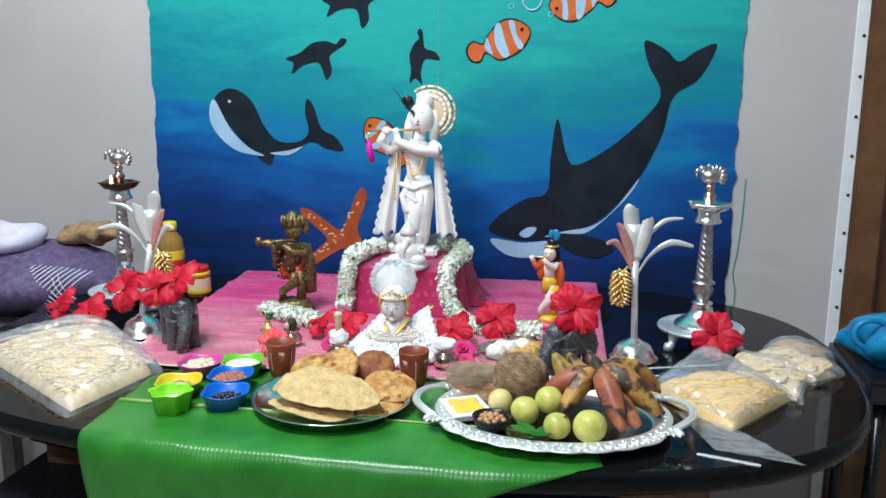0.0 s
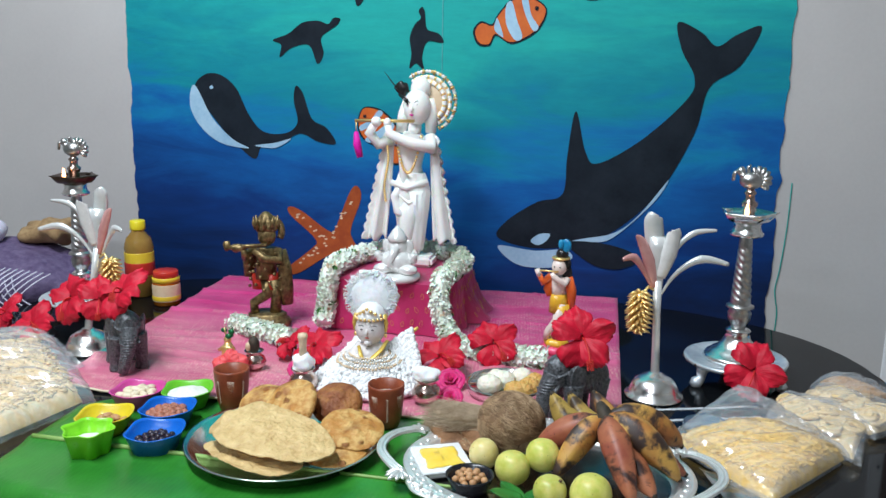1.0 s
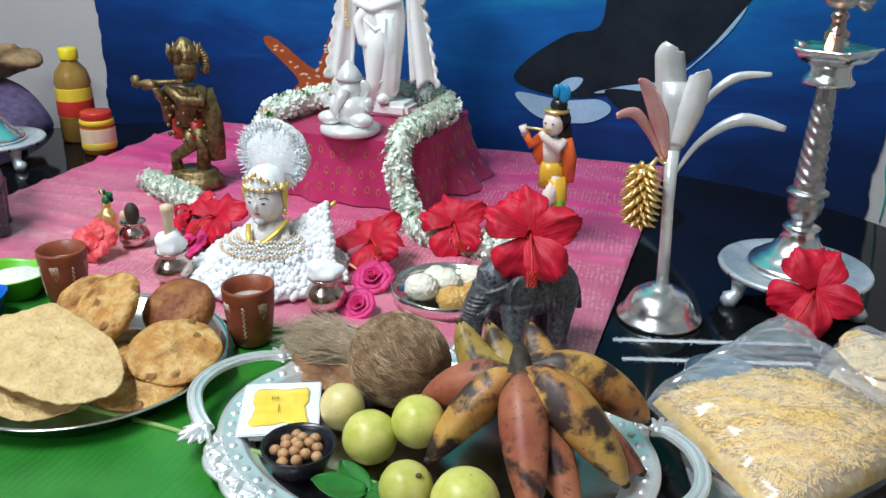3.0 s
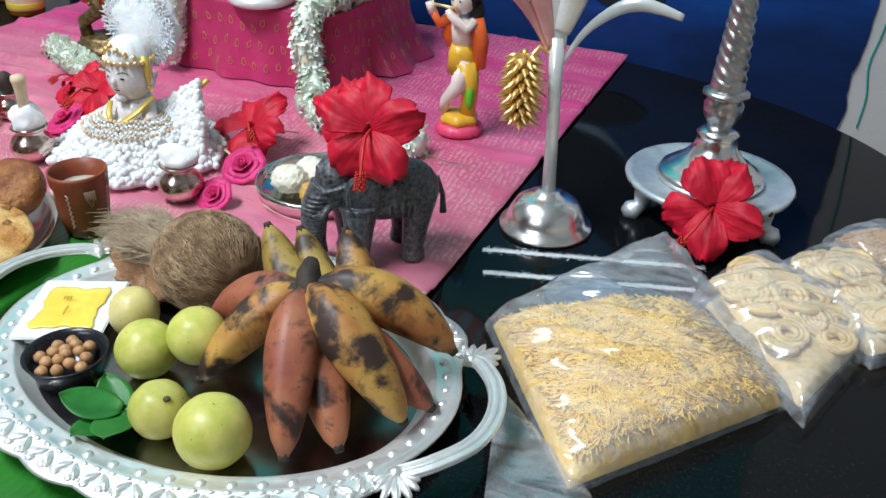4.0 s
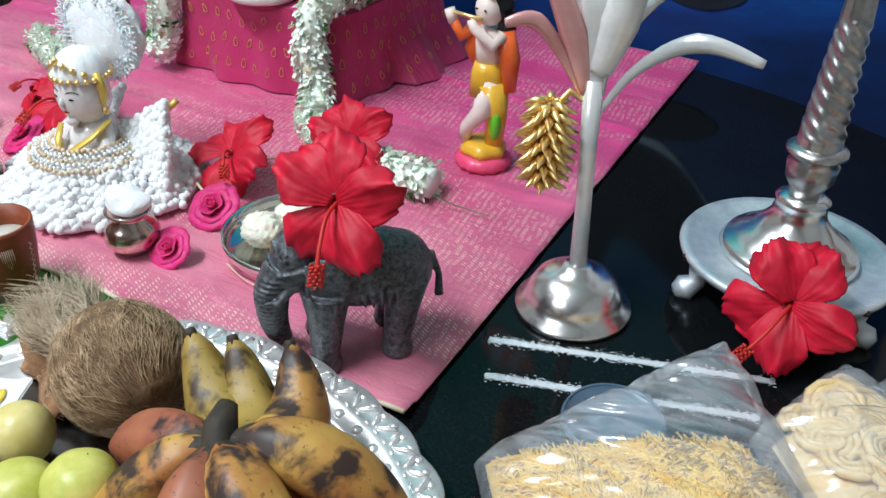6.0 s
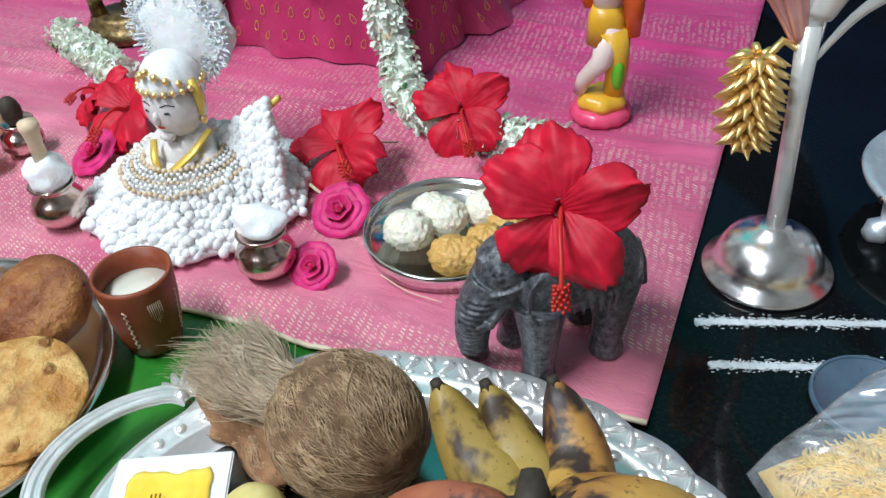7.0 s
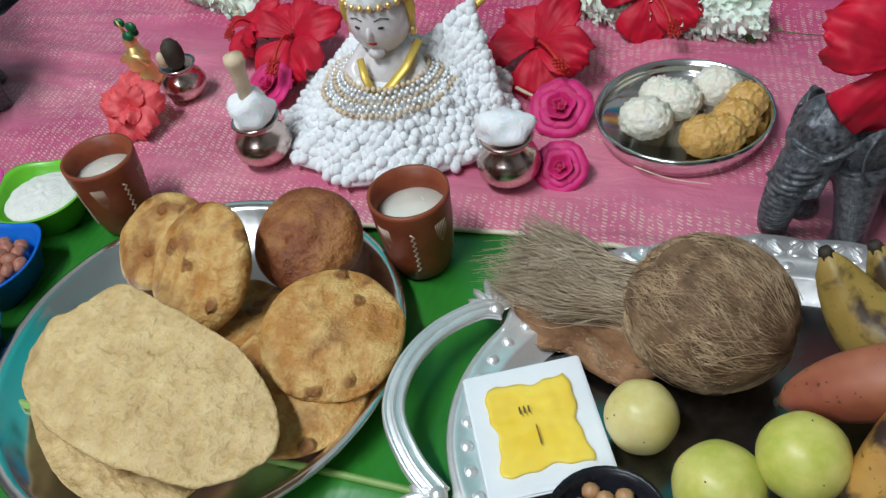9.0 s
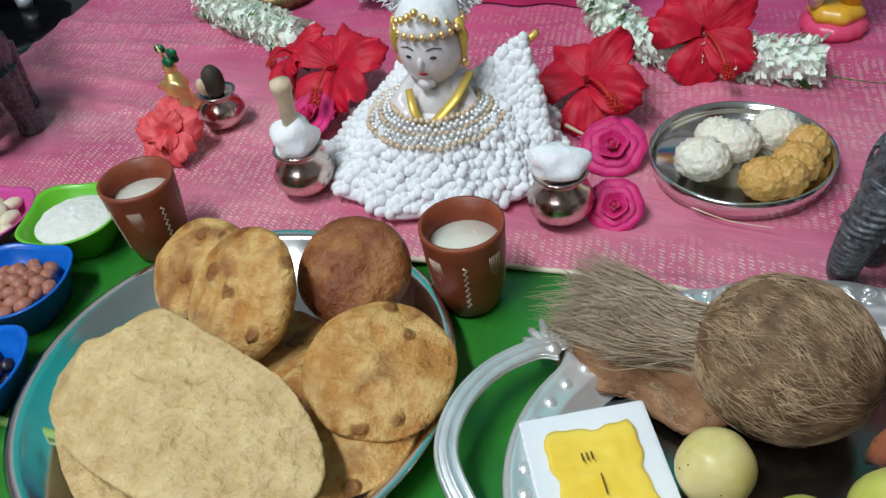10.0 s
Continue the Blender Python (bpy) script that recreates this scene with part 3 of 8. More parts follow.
class Shape:
    """Gathers vertices and faces of one mesh, with a material slot for each face."""

    def __init__(self):
        self.v, self.f, self.m, self.s = [], [], [], []

    def add(self, verts, faces, mi=0, m=None, smooth=True):
        n = len(self.v)
        self.v += [tuple(m @ Vector(p)) for p in verts] if m is not None else [tuple(p) for p in verts]
        for f in faces:
            self.f.append(tuple(i + n for i in f))
            self.m.append(mi)
            self.s.append(smooth)
        return self

    def lathe(self, prof, seg=28, m=None, mi=0, wave=0.0, lobes=0, smooth=True):
        verts, faces = [], []
        for r, z in prof:
            for k in range(seg):
                a = 2 * math.pi * k / seg
                rr = r * (1 + wave * math.cos(lobes * a))
                verts.append((rr * math.cos(a), rr * math.sin(a), z))
        for i in range(len(prof) - 1):
            for k in range(seg):
                a, b = i * seg + k, i * seg + (k + 1) % seg
                faces.append((a, b, b + seg, a + seg))
        if prof[0][0] > 1e-5:
            faces.append(tuple(range(seg))[::-1])
        if prof[-1][0] > 1e-5:
            faces.append(tuple(range((len(prof) - 1) * seg, len(prof) * seg)))
        return self.add(verts, faces, mi, m, smooth)

    def tube(self, pts, radii, seg=8, m=None, mi=0, flat=1.0, smooth=True, ridge=0.0):
        pts = [Vector(p) for p in pts]
        if isinstance(radii, (int, float)):
            radii = [radii] * len(pts)
        verts, faces = [], []
        side = None
        for i, p in enumerate(pts):
            d = (pts[min(i + 1, len(pts) - 1)] - pts[max(i - 1, 0)]).normalized()
            if side is None:
                side = d.orthogonal().normalized()
                if abs(d.z) < 0.9:
                    side = d.cross(Vector((0, 0, 1))).normalized()
            side = (side - d * side.dot(d)).normalized()
            up = side.cross(d)
            for k in range(seg):
                a = 2 * math.pi * k / seg
                verts.append(p + (side * math.cos(a) + up * (math.sin(a) * flat)) * (radii[i] * (1 + ridge * math.cos(5 * a))))
        for i in range(len(pts) - 1):
            for k in range(seg):
                a, b = i * seg + k, i * seg + (k + 1) % seg
                faces.append((a, b, b + seg, a + seg))
        faces += [tuple(range(seg))[::-1], tuple(range((len(pts) - 1) * seg, len(pts) * seg))]
        return self.add(verts, faces, mi, m, smooth)

    def ball(self, x, y, z, sx, sy=None, sz=None, m=None, mi=0, seg=18, rough=0.0, freq=20.0, rz=0.0, ry=0.0, rx=0.0):
        sy, sz = sx if sy is None else sy, sx if sz is None else sz
        rings = max(seg // 2, 5)
        at = pose(x, y, z, rx, ry, rz)
        verts, faces = [], []
        for i in range(rings + 1):
            t = math.pi * i / rings
            for k in range(seg):
                a = 2 * math.pi * k / seg
                p = Vector((math.sin(t) * math.cos(a) * sx, math.sin(t) * math.sin(a) * sy, -math.cos(t) * sz))
                if rough:
                    p *= 1 + rough * noise.noise(p * freq + Vector((x, y, z)) * 37)
                verts.append(at @ p)
        for i in range(rings):
            for k in range(seg):
                a, b = i * seg + k, i * seg + (k + 1) % seg
                faces.append((a, b, b + seg, a + seg))
        return self.add(verts, faces, mi, m)

    def block(self, x0, y0, z0, x1, y1, z1, mi=0, m=None, bevel=0.0):
        bm = bmesh.new()
        bmesh.ops.create_cube(bm, size=1.0, matrix=Matrix.Translation(((x0 + x1) / 2, (y0 + y1) / 2, (z0 + z1) / 2)) @ Matrix.Diagonal((abs(x1 - x0), abs(y1 - y0), abs(z1 - z0), 1)))
        if bevel:
            bmesh.ops.bevel(bm, geom=bm.edges[:], offset=bevel, segments=2, affect="EDGES")
        bm.verts.index_update()
        self.add([v.co.copy() for v in bm.verts], [[v.index for v in f.verts] for f in bm.faces], mi, m, False)
        bm.free()
        return self

    def sheet(self, fn, nu, nv, thick=0.0, mi=0, m=None, smooth=True):
        """A grid surface fn(u, v), given a second side when thick."""
        top = [Vector(fn(i / nu, j / nv)) for j in range(nv + 1) for i in range(nu + 1)]
        w = nu + 1
        quads = [(j * w + i, j * w + i + 1, (j + 1) * w + i + 1, (j + 1) * w + i) for j in range(nv) for i in range(nu)]
        if not thick:
            return self.add(top, quads, mi, m, smooth)
        norm = [Vector() for _ in top]
        for q in quads:
            n = (top[q[1]] - top[q[0]]).cross(top[q[3]] - top[q[0]])
            for i in q:
                norm[i] += n
        low = [p - (n.normalized() if n.length > 0 else Vector((0, 0, 1))) * thick for p, n in zip(top, norm)]
        k = len(top)
        edge = [i for i in range(nu)] + [nu + j * w for j in range(nv)] + [nv * w + nu - i for i in range(nu)] + [(nv - j) * w for j in range(nv)]
        faces = quads + [tuple(i + k for i in q[::-1]) for q in quads]
        for a, b in zip(edge, edge[1:] + edge[:1]):
            faces.append((b, a, a + k, b + k))
        return self.add(top + low, faces, mi, m, smooth)

    def slab(self, outline, z0, z1, mi=0, m=None):
        n = len(outline)
        verts = [(x, y, z0) for x, y in outline] + [(x, y, z1) for x, y in outline]
        self.add(verts, [tuple(range(n))[::-1], tuple(range(n, 2 * n))] + [(i, (i + 1) % n, (i + 1) % n + n, i + n) for i in range(n)], mi, m, False)
        return self

    def mesh(self, name, mats):
        me = bpy.data.meshes.new(name)
        me.from_pydata(self.v, [], self.f)
        for mat in mats if isinstance(mats, (list, tuple)) else [mats]:
            me.materials.append(M[mat])
        me.polygons.foreach_set("material_index", self.m)
        me.polygons.foreach_set("use_smooth", self.s)
        me.update()
        return me


def part(name, shape, mats, parent, label=""):
    ob = new(name, shape.mesh(name, mats))
    ob.parent = parent
    return tagged(ob, label)


def thing(name, place, label, category, group="", kind="", rz=0.0, s=1.0):
    """An Empty at a thing's base, to which its parts belong."""
    ob = new(name)
    ob.empty_display_size = 0.02
    ob.matrix_world = pose(*place, 0, 0, rz) @ Matrix.Diagonal((s, s, s, 1))
    return tagged(ob, label, category, group, kind)


def solid(name, shape, mats, label, category, group="", kind="", at=None):
    ob = new(name, shape.mesh(name, mats))
    if at is not None:
        ob.matrix_world = at
    return tagged(ob, label, category, group, kind)


def spline(points, per=8, closed=True):
    """A smooth line through a few points."""
    pts = [Vector(p) for p in points]
    n, out = len(pts), []
    for i in range(n if closed else n - 1):
        if closed:
            a, b, c, d = pts[i - 1], pts[i], pts[(i + 1) % n], pts[(i + 2) % n]
        else:
            a, b, c, d = pts[max(i - 1, 0)], pts[i], pts[i + 1], pts[min(i + 2, n - 1)]
        for k in range(per):
            t = k / per
            out.append(0.5 * (2 * b + (c - a) * t + (2 * a - 5 * b + 4 * c - d) * t * t + (3 * b - a - 3 * c + d) * t ** 3))
    if not closed:
        out.append(pts[-1])
    return out


rnd = random.Random(7)
TOP = 0.75

# ---- room ----
tagged(solid("floor", Shape().block(-2.4, -3.2, -0.05, 2.3, 2.34, 0.0), "floor", "beige polished floor of the room", "floor"), kind="structure")
tagged(solid("ceiling", Shape().block(-2.4, -3.2, 2.85, 2.3, 2.34, 2.95), "ceiling", "plain white ceiling of the room", "ceiling"), kind="structure")
tagged(solid("wall_north", Shape().block(-2.4, 2.224, 0.0, 0.95, 2.34, 2.85), "wall", "off-white painted wall behind the altar table", "wall"), kind="structure")
tagged(solid("wall_north_east", Shape().block(1.16, 2.224, 0.0, 2.3, 2.34, 2.85), "wall", "off-white painted wall beyond the door frame", "wall"), kind="structure")
# west, east and south walls are out of view, darkened to lower the bounce
tagged(solid("wall_west", Shape().block(-2.5, -3.2, 0.0, -2.4, 2.34, 2.85), "wall_far", "unseen side wall, greyed to cut bounce light", "wall"), kind="structure")
tagged(solid("wall_east", Shape().block(2.3, -3.2, 0.0, 2.4, 2.34, 2.85), "wall_far", "unseen side wall, greyed to cut bounce light", "wall"), kind="structure")
tagged(solid("wall_south", Shape().block(-2.5, -3.3, 0.0, 2.4, -3.2, 2.85), "wall_far", "unseen wall opposite the altar, greyed to cut bounce light", "wall"), kind="structure")
door = thing("door_1", (1.055, 2.23, 0), "brown wooden door in its frame beside the mural wall", "door", kind="structure")
part("frame_post", Shape().block(-0.10, -0.02, 0, -0.03, 0.10, 2.1, bevel=0.006), "wood", door)
part("door_leaf", Shape().block(-0.028, 0.02, 0, 0.10, 0.06, 2.1, bevel=0.004), "wood", door)
part("lintel", Shape().block(-0.104, -0.02, 2.1, 0.104, 0.10, 2.85), "wall", door)
strip = thing("trim_strip", (0.94, 2.222, 0), "white metal edge strip with small dark rivets on the wall", "trim", kind="structure")
part("strip", Shape().block(-0.014, -0.006, 0.0, 0.014, 0.0, 2.85, bevel=0.002), "white_plastic", strip)
for k in range(9):
    part("rivet", Shape().ball(0.004, -0.007, 0.72 + 0.09 * k, 0.004, 0.003, 0.004, seg=8), "black_hair", strip)

# ---- mural on the wall ----
WY = 2.22
mural = thing("mural", (0, WY, 0), "hand-painted undersea mural in teal and deep blue on the wall", "mural")


def mural_edge(z, side):
    return side + 0.008 * noise.noise(Vector((side * 9, 0, z * 14))) + 0.005 * noise.noise(Vector((side * 5, 3, z * 50)))


sea = Shape()
sea.sheet(lambda u, v: ((1 - u) * mural_edge(0.1 + 2.7 * v, -0.787) + u * mural_edge(0.1 + 2.7 * v, 0.689), 0.0, 0.1 + 2.7 * v), 6, 260)
part("painted_sea", sea, "mural", mural)


def painted(name, outline, mat, level=1, per=7, label=""):
    """A flat painted shape on the wall, from a few points of its outline (x, z)."""
    line = spline([(x, z, 0) for x, z in outline], per)
    sh = Shape()
    sh.slab([(p.x, p.y) for p in line], 0.0, 0.0008, m=Matrix(((1, 0, 0, 0), (0, 0, -1, -0.0006 * level), (0, 1, 0, 0), (0, 0, 0, 1))))
    return part(name, sh, mat, mural, label)


painted("painted_orca", [(0.107, 0.872), (0.127, 0.910), (0.192, 0.955), (0.247, 0.975), (0.254, 1.060), (0.268, 1.155), (0.292, 1.070), (0.320, 1.045), (0.409, 1.099), (0.494, 1.184), (0.506, 1.229), (0.477, 1.284), (0.466, 1.339), (0.514, 1.319), (0.546, 1.292), (0.584, 1.316), (0.629, 1.330), (0.594, 1.254), (0.537, 1.209), (0.514, 1.114), (0.452, 0.990), (0.362, 0.900), (0.272, 0.862), (0.182, 0.852)], "black_paint", 1, label="black painted orca diving")
painted("painted_belly", [(0.245, 0.863), (0.31, 0.872), (0.36, 0.885), (0.44, 0.965), (0.468, 1.015), (0.41, 0.935), (0.36, 0.895), (0.29, 0.878)], "pale_paint", 2)
painted("painted_jaw", [(0.110, 0.853), (0.19, 0.846), (0.255, 0.852), (0.275, 0.835), (0.24, 0.812), (0.175, 0.808), (0.135, 0.822)], "pale_paint", 2)
painted("painted_eye", [(0.182, 0.868), (0.20, 0.884), (0.224, 0.885), (0.215, 0.868), (0.197, 0.859)], "pale_paint", 2)
painted("painted_flipper", [(0.262, 0.868), (0.33, 0.872), (0.395, 0.858), (0.415, 0.835), (0.37, 0.815), (0.315, 0.825)], "black_paint", 3)
painted("painted_whale", [(-0.616, 1.182), (-0.594, 1.215), (-0.554, 1.217), (-0.514, 1.187), (-0.484, 1.127), (-0.449, 1.089), (-0.394, 1.087), (-0.364, 1.112), (-0.372, 1.162), (-0.366, 1.195), (-0.349, 1.177), (-0.329, 1.122), (-0.294, 1.102), (-0.272, 1.067), (-0.314, 1.070), (-0.359, 1.087), (-0.414, 1.057), (-0.454, 1.053), (-0.472, 1.025), (-0.514, 1.055), (-0.564, 1.107)], "black_paint", 1, label="black painted baby whale")
painted("painted_whale_belly", [(-0.618, 1.192), (-0.632, 1.147), (-0.608, 1.097), (-0.556, 1.059), (-0.486, 1.049), (-0.526, 1.069), (-0.576, 1.117)], "pale_paint", 2)
painted("painted_whale_underside", [(-0.47, 1.056), (-0.42, 1.052), (-0.38, 1.075), (-0.42, 1.064)], "pale_paint", 2)
painted("painted_whale_eye", [(-0.580, 1.188), (-0.574, 1.192), (-0.570, 1.187), (-0.576, 1.183)], "pale_paint", 3, 3)


def painted_turtle(x, z, s, turn):
    m = Matrix.Rotation(radians(turn), 2)
    pts = [(1.0, 0.16), (0.84, 0.24), (0.66, 0.14), (0.42, 0.30), (0.0, 0.38), (-0.45, 0.24), (-0.90, 0.22), (-0.72, 0.04), (-0.86, -0.24), (-0.48, -0.12), (0.0, -0.20), (0.06, -0.70), (0.30, -0.52), (0.36, -0.14), (0.62, -0.02), (0.86, 0.04)]
    painted("painted_turtle", [tuple(m @ Vector((a * s, b * s)) + Vector((x, z))) for a, b in pts], "black_paint", 1, 5, "dark painted sea turtle")


painted_turtle(-0.338, 1.302, 0.088, 18)
painted_turtle(-0.073, 1.298, 0.070, 80)
painted_turtle(-0.236, 1.432, 0.09, 10)


def painted_fish(x, z, s, turn):
    m = Matrix.Rotation(radians(turn), 2)

    def put(name, pts, mat, level):
        painted(name, [tuple(m @ Vector((a * s, b * s)) + Vector((x, z))) for a, b in pts], mat, level, 5)
    put("painted_fish_line", [(1.04, 0.0), (0.7, 0.5), (0.2, 0.64), (-0.35, 0.38), (-0.62, 0.18), (-0.9, 0.38), (-1.22, 0.2), (-1.22, -0.22), (-0.9, -0.38), (-0.62, -0.18), (-0.3, -0.56), (0.2, -0.60), (0.7, -0.44)], "black_paint", 1)
    put("painted_fish_body", [(1.0, 0.0), (0.68, 0.45), (0.2, 0.58), (-0.35, 0.33), (-0.62, 0.12), (-0.9, 0.32), (-1.16, 0.16), (-1.16, -0.18), (-0.9, -0.32), (-0.62, -0.12), (-0.3, -0.5), (0.2, -0.54), (0.68, -0.38)], "orange_paint", 2)
    put("painted_fish_band", [(0.45, 0.50), (0.62, 0.45), (0.56, 0.0), (0.64, -0.40), (0.46, -0.46), (0.40, 0.0)], "pale_paint", 3)
    put("painted_fish_band", [(-0.05, 0.50), (0.16, 0.56), (0.12, 0.0), (0.10, -0.50), (-0.14, -0.50), (-0.22, 0.0)], "pale_paint", 3)
    put("painted_fish_band", [(-0.50, 0.2), (-0.40, 0.26), (-0.42, -0.28), (-0.52, -0.2), (-0.6, 0.0)], "pale_paint", 3)
    put("painted_fish_eye", [(0.76, 0.16), (0.84, 0.12), (0.78, 0.04), (0.71, 0.09)], "black_paint", 4)


painted_fish(0.128, 1.338, 0.072, 22)
painted_fish(0.31, 1.43, 0.070, 190)
painted_fish(-0.165, 1.095, 0.066, 128)
painted("painted_starfish", [(-0.222, 0.972), (-0.212, 0.945), (-0.236, 0.875), (-0.232, 0.845), (-0.19, 0.78), (-0.20, 0.765), (-0.268, 0.808), (-0.30, 0.800), (-0.372, 0.755), (-0.398, 0.765), (-0.335, 0.818), (-0.325, 0.842), (-0.385, 0.895), (-0.390, 0.915), (-0.36, 0.908), (-0.29, 0.862), (-0.272, 0.878), (-0.240, 0.955)], "star_paint", 1, 6, "rusty orange painted starfish")
for k in range(34):
    arm, d = rnd.choice(((2.9, 6.2), (-4.4, 3.4), (-4.2, -3.0))), rnd.uniform(0.1, 0.95)
    cx, cz = -0.288 + arm[0] * 0.020 * d + rnd.uniform(-0.006, 0.006), 0.838 + arm[1] * 0.019 * d + rnd.uniform(-0.006, 0.006)
    painted("painted_spot", [(cx - 0.004, cz), (cx, cz + 0.0025), (cx + 0.004, cz + 0.001), (cx, cz - 0.002)], "cream_paint", 2, 2)
for cx, cz, r in ((0.20, 1.432, 0.022), (0.165, 1.446, 0.008), (0.245, 1.40, 0.006), (0.15, 1.42, 0.006)):
    ring = Shape().tube([(cx + r * math.cos(a / 10 * math.pi), -0.001, cz + r * math.sin(a / 10 * math.pi)) for a in range(21)], max(r * 0.12, 0.001), 6)
    part("painted_bubble", ring, "pale_paint", mural)
seam = Shape().block(-0.0268, -0.0012, 1.2, -0.0252, 0.0, 2.8)
part("wall_seam", seam, "seam_paint", mural)
mark = Shape().tube(spline([(0.715, -0.004, 1.02), (0.714, -0.004, 0.93), (0.708, -0.004, 0.84), (0.702, -0.004, 0.79), (0.710, -0.004, 0.745), (0.709, -0.004, 0.70)], 5, False), 0.0012, 6)
solid("crayon_line", mark, "teal_paint", "thin teal crayon line drawn on the off-white wall", "wall mark", at=pose(0, 2.226, 0))

# ---- table ----
TX, TY = 0.0, 1.675


def oval(a, b, n=2.8, seg=96):
    out = []
    for k in range(seg):
        t = 2 * math.pi * k / seg
        c, s = math.cos(t), math.sin(t)
        out.append((a * math.copysign(abs(c) ** (2 / n), c), b * math.copysign(abs(s) ** (2 / n), s)))
    return out


table = thing("oval_table", (TX, TY, 0), "oval dining table with a glossy black top", "table")
top = Shape()
prof = [(-0.03, 0.716), (-0.004, 0.718), (0.0, 0.726), (0.0, 0.742), (-0.003, 0.748), (-0.008, 0.75)]
loops = []
for off, z in prof:
    loops.append([(x, y, z) for x, y in oval(0.83 + off, 0.538 + off)])
seg = len(loops[0])
tv = [p for lp in loops for p in lp]
tf = [(i * seg + k, i * seg + (k + 1) % seg, (i + 1) * seg + (k + 1) % seg, (i + 1) * seg + k) for i in range(len(loops) - 1) for k in range(seg)]
top.add(tv, tf)
top.add(loops[-1], [tuple(range(seg))], smooth=False)
top.add(loops[0], [tuple(range(seg))[::-1]], smooth=False)
part("tabletop", top, "table", table)
for lx in (-0.52, 0.52):
    for ly in (-0.30, 0.30):
        part("leg", Shape().block(lx - 0.035, ly - 0.035, 0, lx + 0.035, ly + 0.035, 0.716, bevel=0.006), "wood", table)
for ly in (-0.34, 0.32):
    part("apron", Shape().block(-0.55, ly, 0.63, 0.55, ly + 0.02, 0.716, bevel=0.003), "wood", table)
for ax, ay, bx, by in ((0.412, 1.576, 0.60, 1.642), (0.428, 1.540, 0.60, 1.600), (0.52, 1.250, 0.60, 1.228)):
    d = Vector((bx - ax, by - ay, 0)).normalized() * 0.0036
    n = Vector((-d.y, d.x, 0))
    q = [Vector((ax - TX, ay - TY, 0)), Vector((bx - TX, by - TY, 0))]
    flakes = Shape()
    for k in range(7000):
        c = q[0].lerp(q[1], rnd.random()) + n * rnd.gauss(0, 0.36 if k % 8 else 0.8)
        e, w = d * rnd.uniform(0.08, 0.30), n * rnd.uniform(0.04, 0.10)
        z = Vector((0, 0, 0.7504 + 0.0002 * rnd.random()))
        flakes.add([c - e - w + z, c + e - w + z, c + e + w + z, c - e + w + z], [(0, 1, 2, 3)], smooth=False)
    tagged(part("flake_line", flakes, "inlay", table, "fuzzy line of small silver flakes"), kind="stuff")

# ---- cloth, stand and leaf ----
CORN = [Vector((-0.475, 1.435)), Vector((0.404, 1.470)), Vector((0.378, 2.203)), Vector((-0.520, 2.160))]


def cloth_z(x, y):
    w = 0.0022 * noise.noise(Vector((x * 4 + y * 9, y * 16 - x * 3, 1))) + 0.0016 * noise.noise(Vector((x * 22, y * 30, 4))) + 0.0030 * max(0.0, noise.noise(Vector((x * 5 + y * 3, y * 26 - x * 4, 8))) - 0.25)
    fold = 0.0025 * math.exp(-((y - 1.98 + 0.05 * x) / 0.006) ** 2) + 0.0025 * math.exp(-((x - 0.20) / 0.005) ** 2) + 0.0025 * math.exp(-((y - 1.74 - 0.1 * x) / 0.007) ** 2)
    left = 1 / (1 + math.exp((x + 0.20) * 22))
    for k, y0 in enumerate((1.585, 1.660, 1.745, 1.850, 1.945, 2.050, 2.120)):
        yy = y0 + 0.012 * math.sin(x * 13 + k * 2.1) + 0.05 * x * math.sin(k * 1.7)
        fold += (0.0040 + 0.0015 * math.sin(k * 2.9)) * (0.16 + 0.84 * left) * math.exp(-((y - yy) / 0.0085) ** 2)
    return TOP + 0.0042 + w + fold


def cloth_point(u, v):
    front, back = CORN[0].lerp(CORN[1], u), CORN[3].lerp(CORN[2], u)
    p = front.lerp(back, v)
    p.y += 0.006 * math.sin(u * 21) * (1 - v) + 0.004 * noise.noise(Vector((u * 14, v * 3, 0))) * (1 - v)
    return (p.x, p.y, cloth_z(p.x, p.y) + (0.004 * max(0, math.sin(u * 26)) if v < 0.02 else 0))


cloth = thing("altar_cloth", (0, 0, 0), "shiny pink silk brocade cloth spread over the black table", "cloth")
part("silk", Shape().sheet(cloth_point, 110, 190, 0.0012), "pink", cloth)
hem = [Vector(cloth_point(k / 60, 0.0)) + Vector((0, -0.001, 0.0006)) for k in range(61)]
part("selvage", Shape().tube(hem, 0.0019, 6), "selvage", cloth, "frayed cream selvage edge")


def stand_point(u, v):
    a = 2 * math.pi * u
    c, s = math.cos(a), math.sin(a)
    k = (abs(c) ** 7 + abs(s) ** 7) ** (-1 / 7)
    flare = (1 - v) ** 2
    rip = 0.005 * flare * math.sin(a * 13) + 0.004 * flare * math.sin(a * 7 + 1) + 0.002 * noise.noise(Vector((c * 4, s * 4, v * 5)))
    hx, hy_ = 0.122 + 0.014 * flare + rip, 0.118 + 0.010 * flare + rip
    if c > 0.3 and s > -0.2:
        hx += 0.028 * flare
    return (-0.034 + hx * k * c, 1.952 + hy_ * k * s, TOP + 0.006 + 0.095 * v)


def stand_top(u, v):
    x, y, z = stand_point(u, 1.0)
    return (-0.034 + (x + 0.034) * (1 - v), 1.952 + (y - 1.952) * (1 - v), z + 0.003 * min(1, v * 8) + 0.0012 * noise.noise(Vector((x * (1 - v) * 30, y * 20 * (1 - v), 0))))


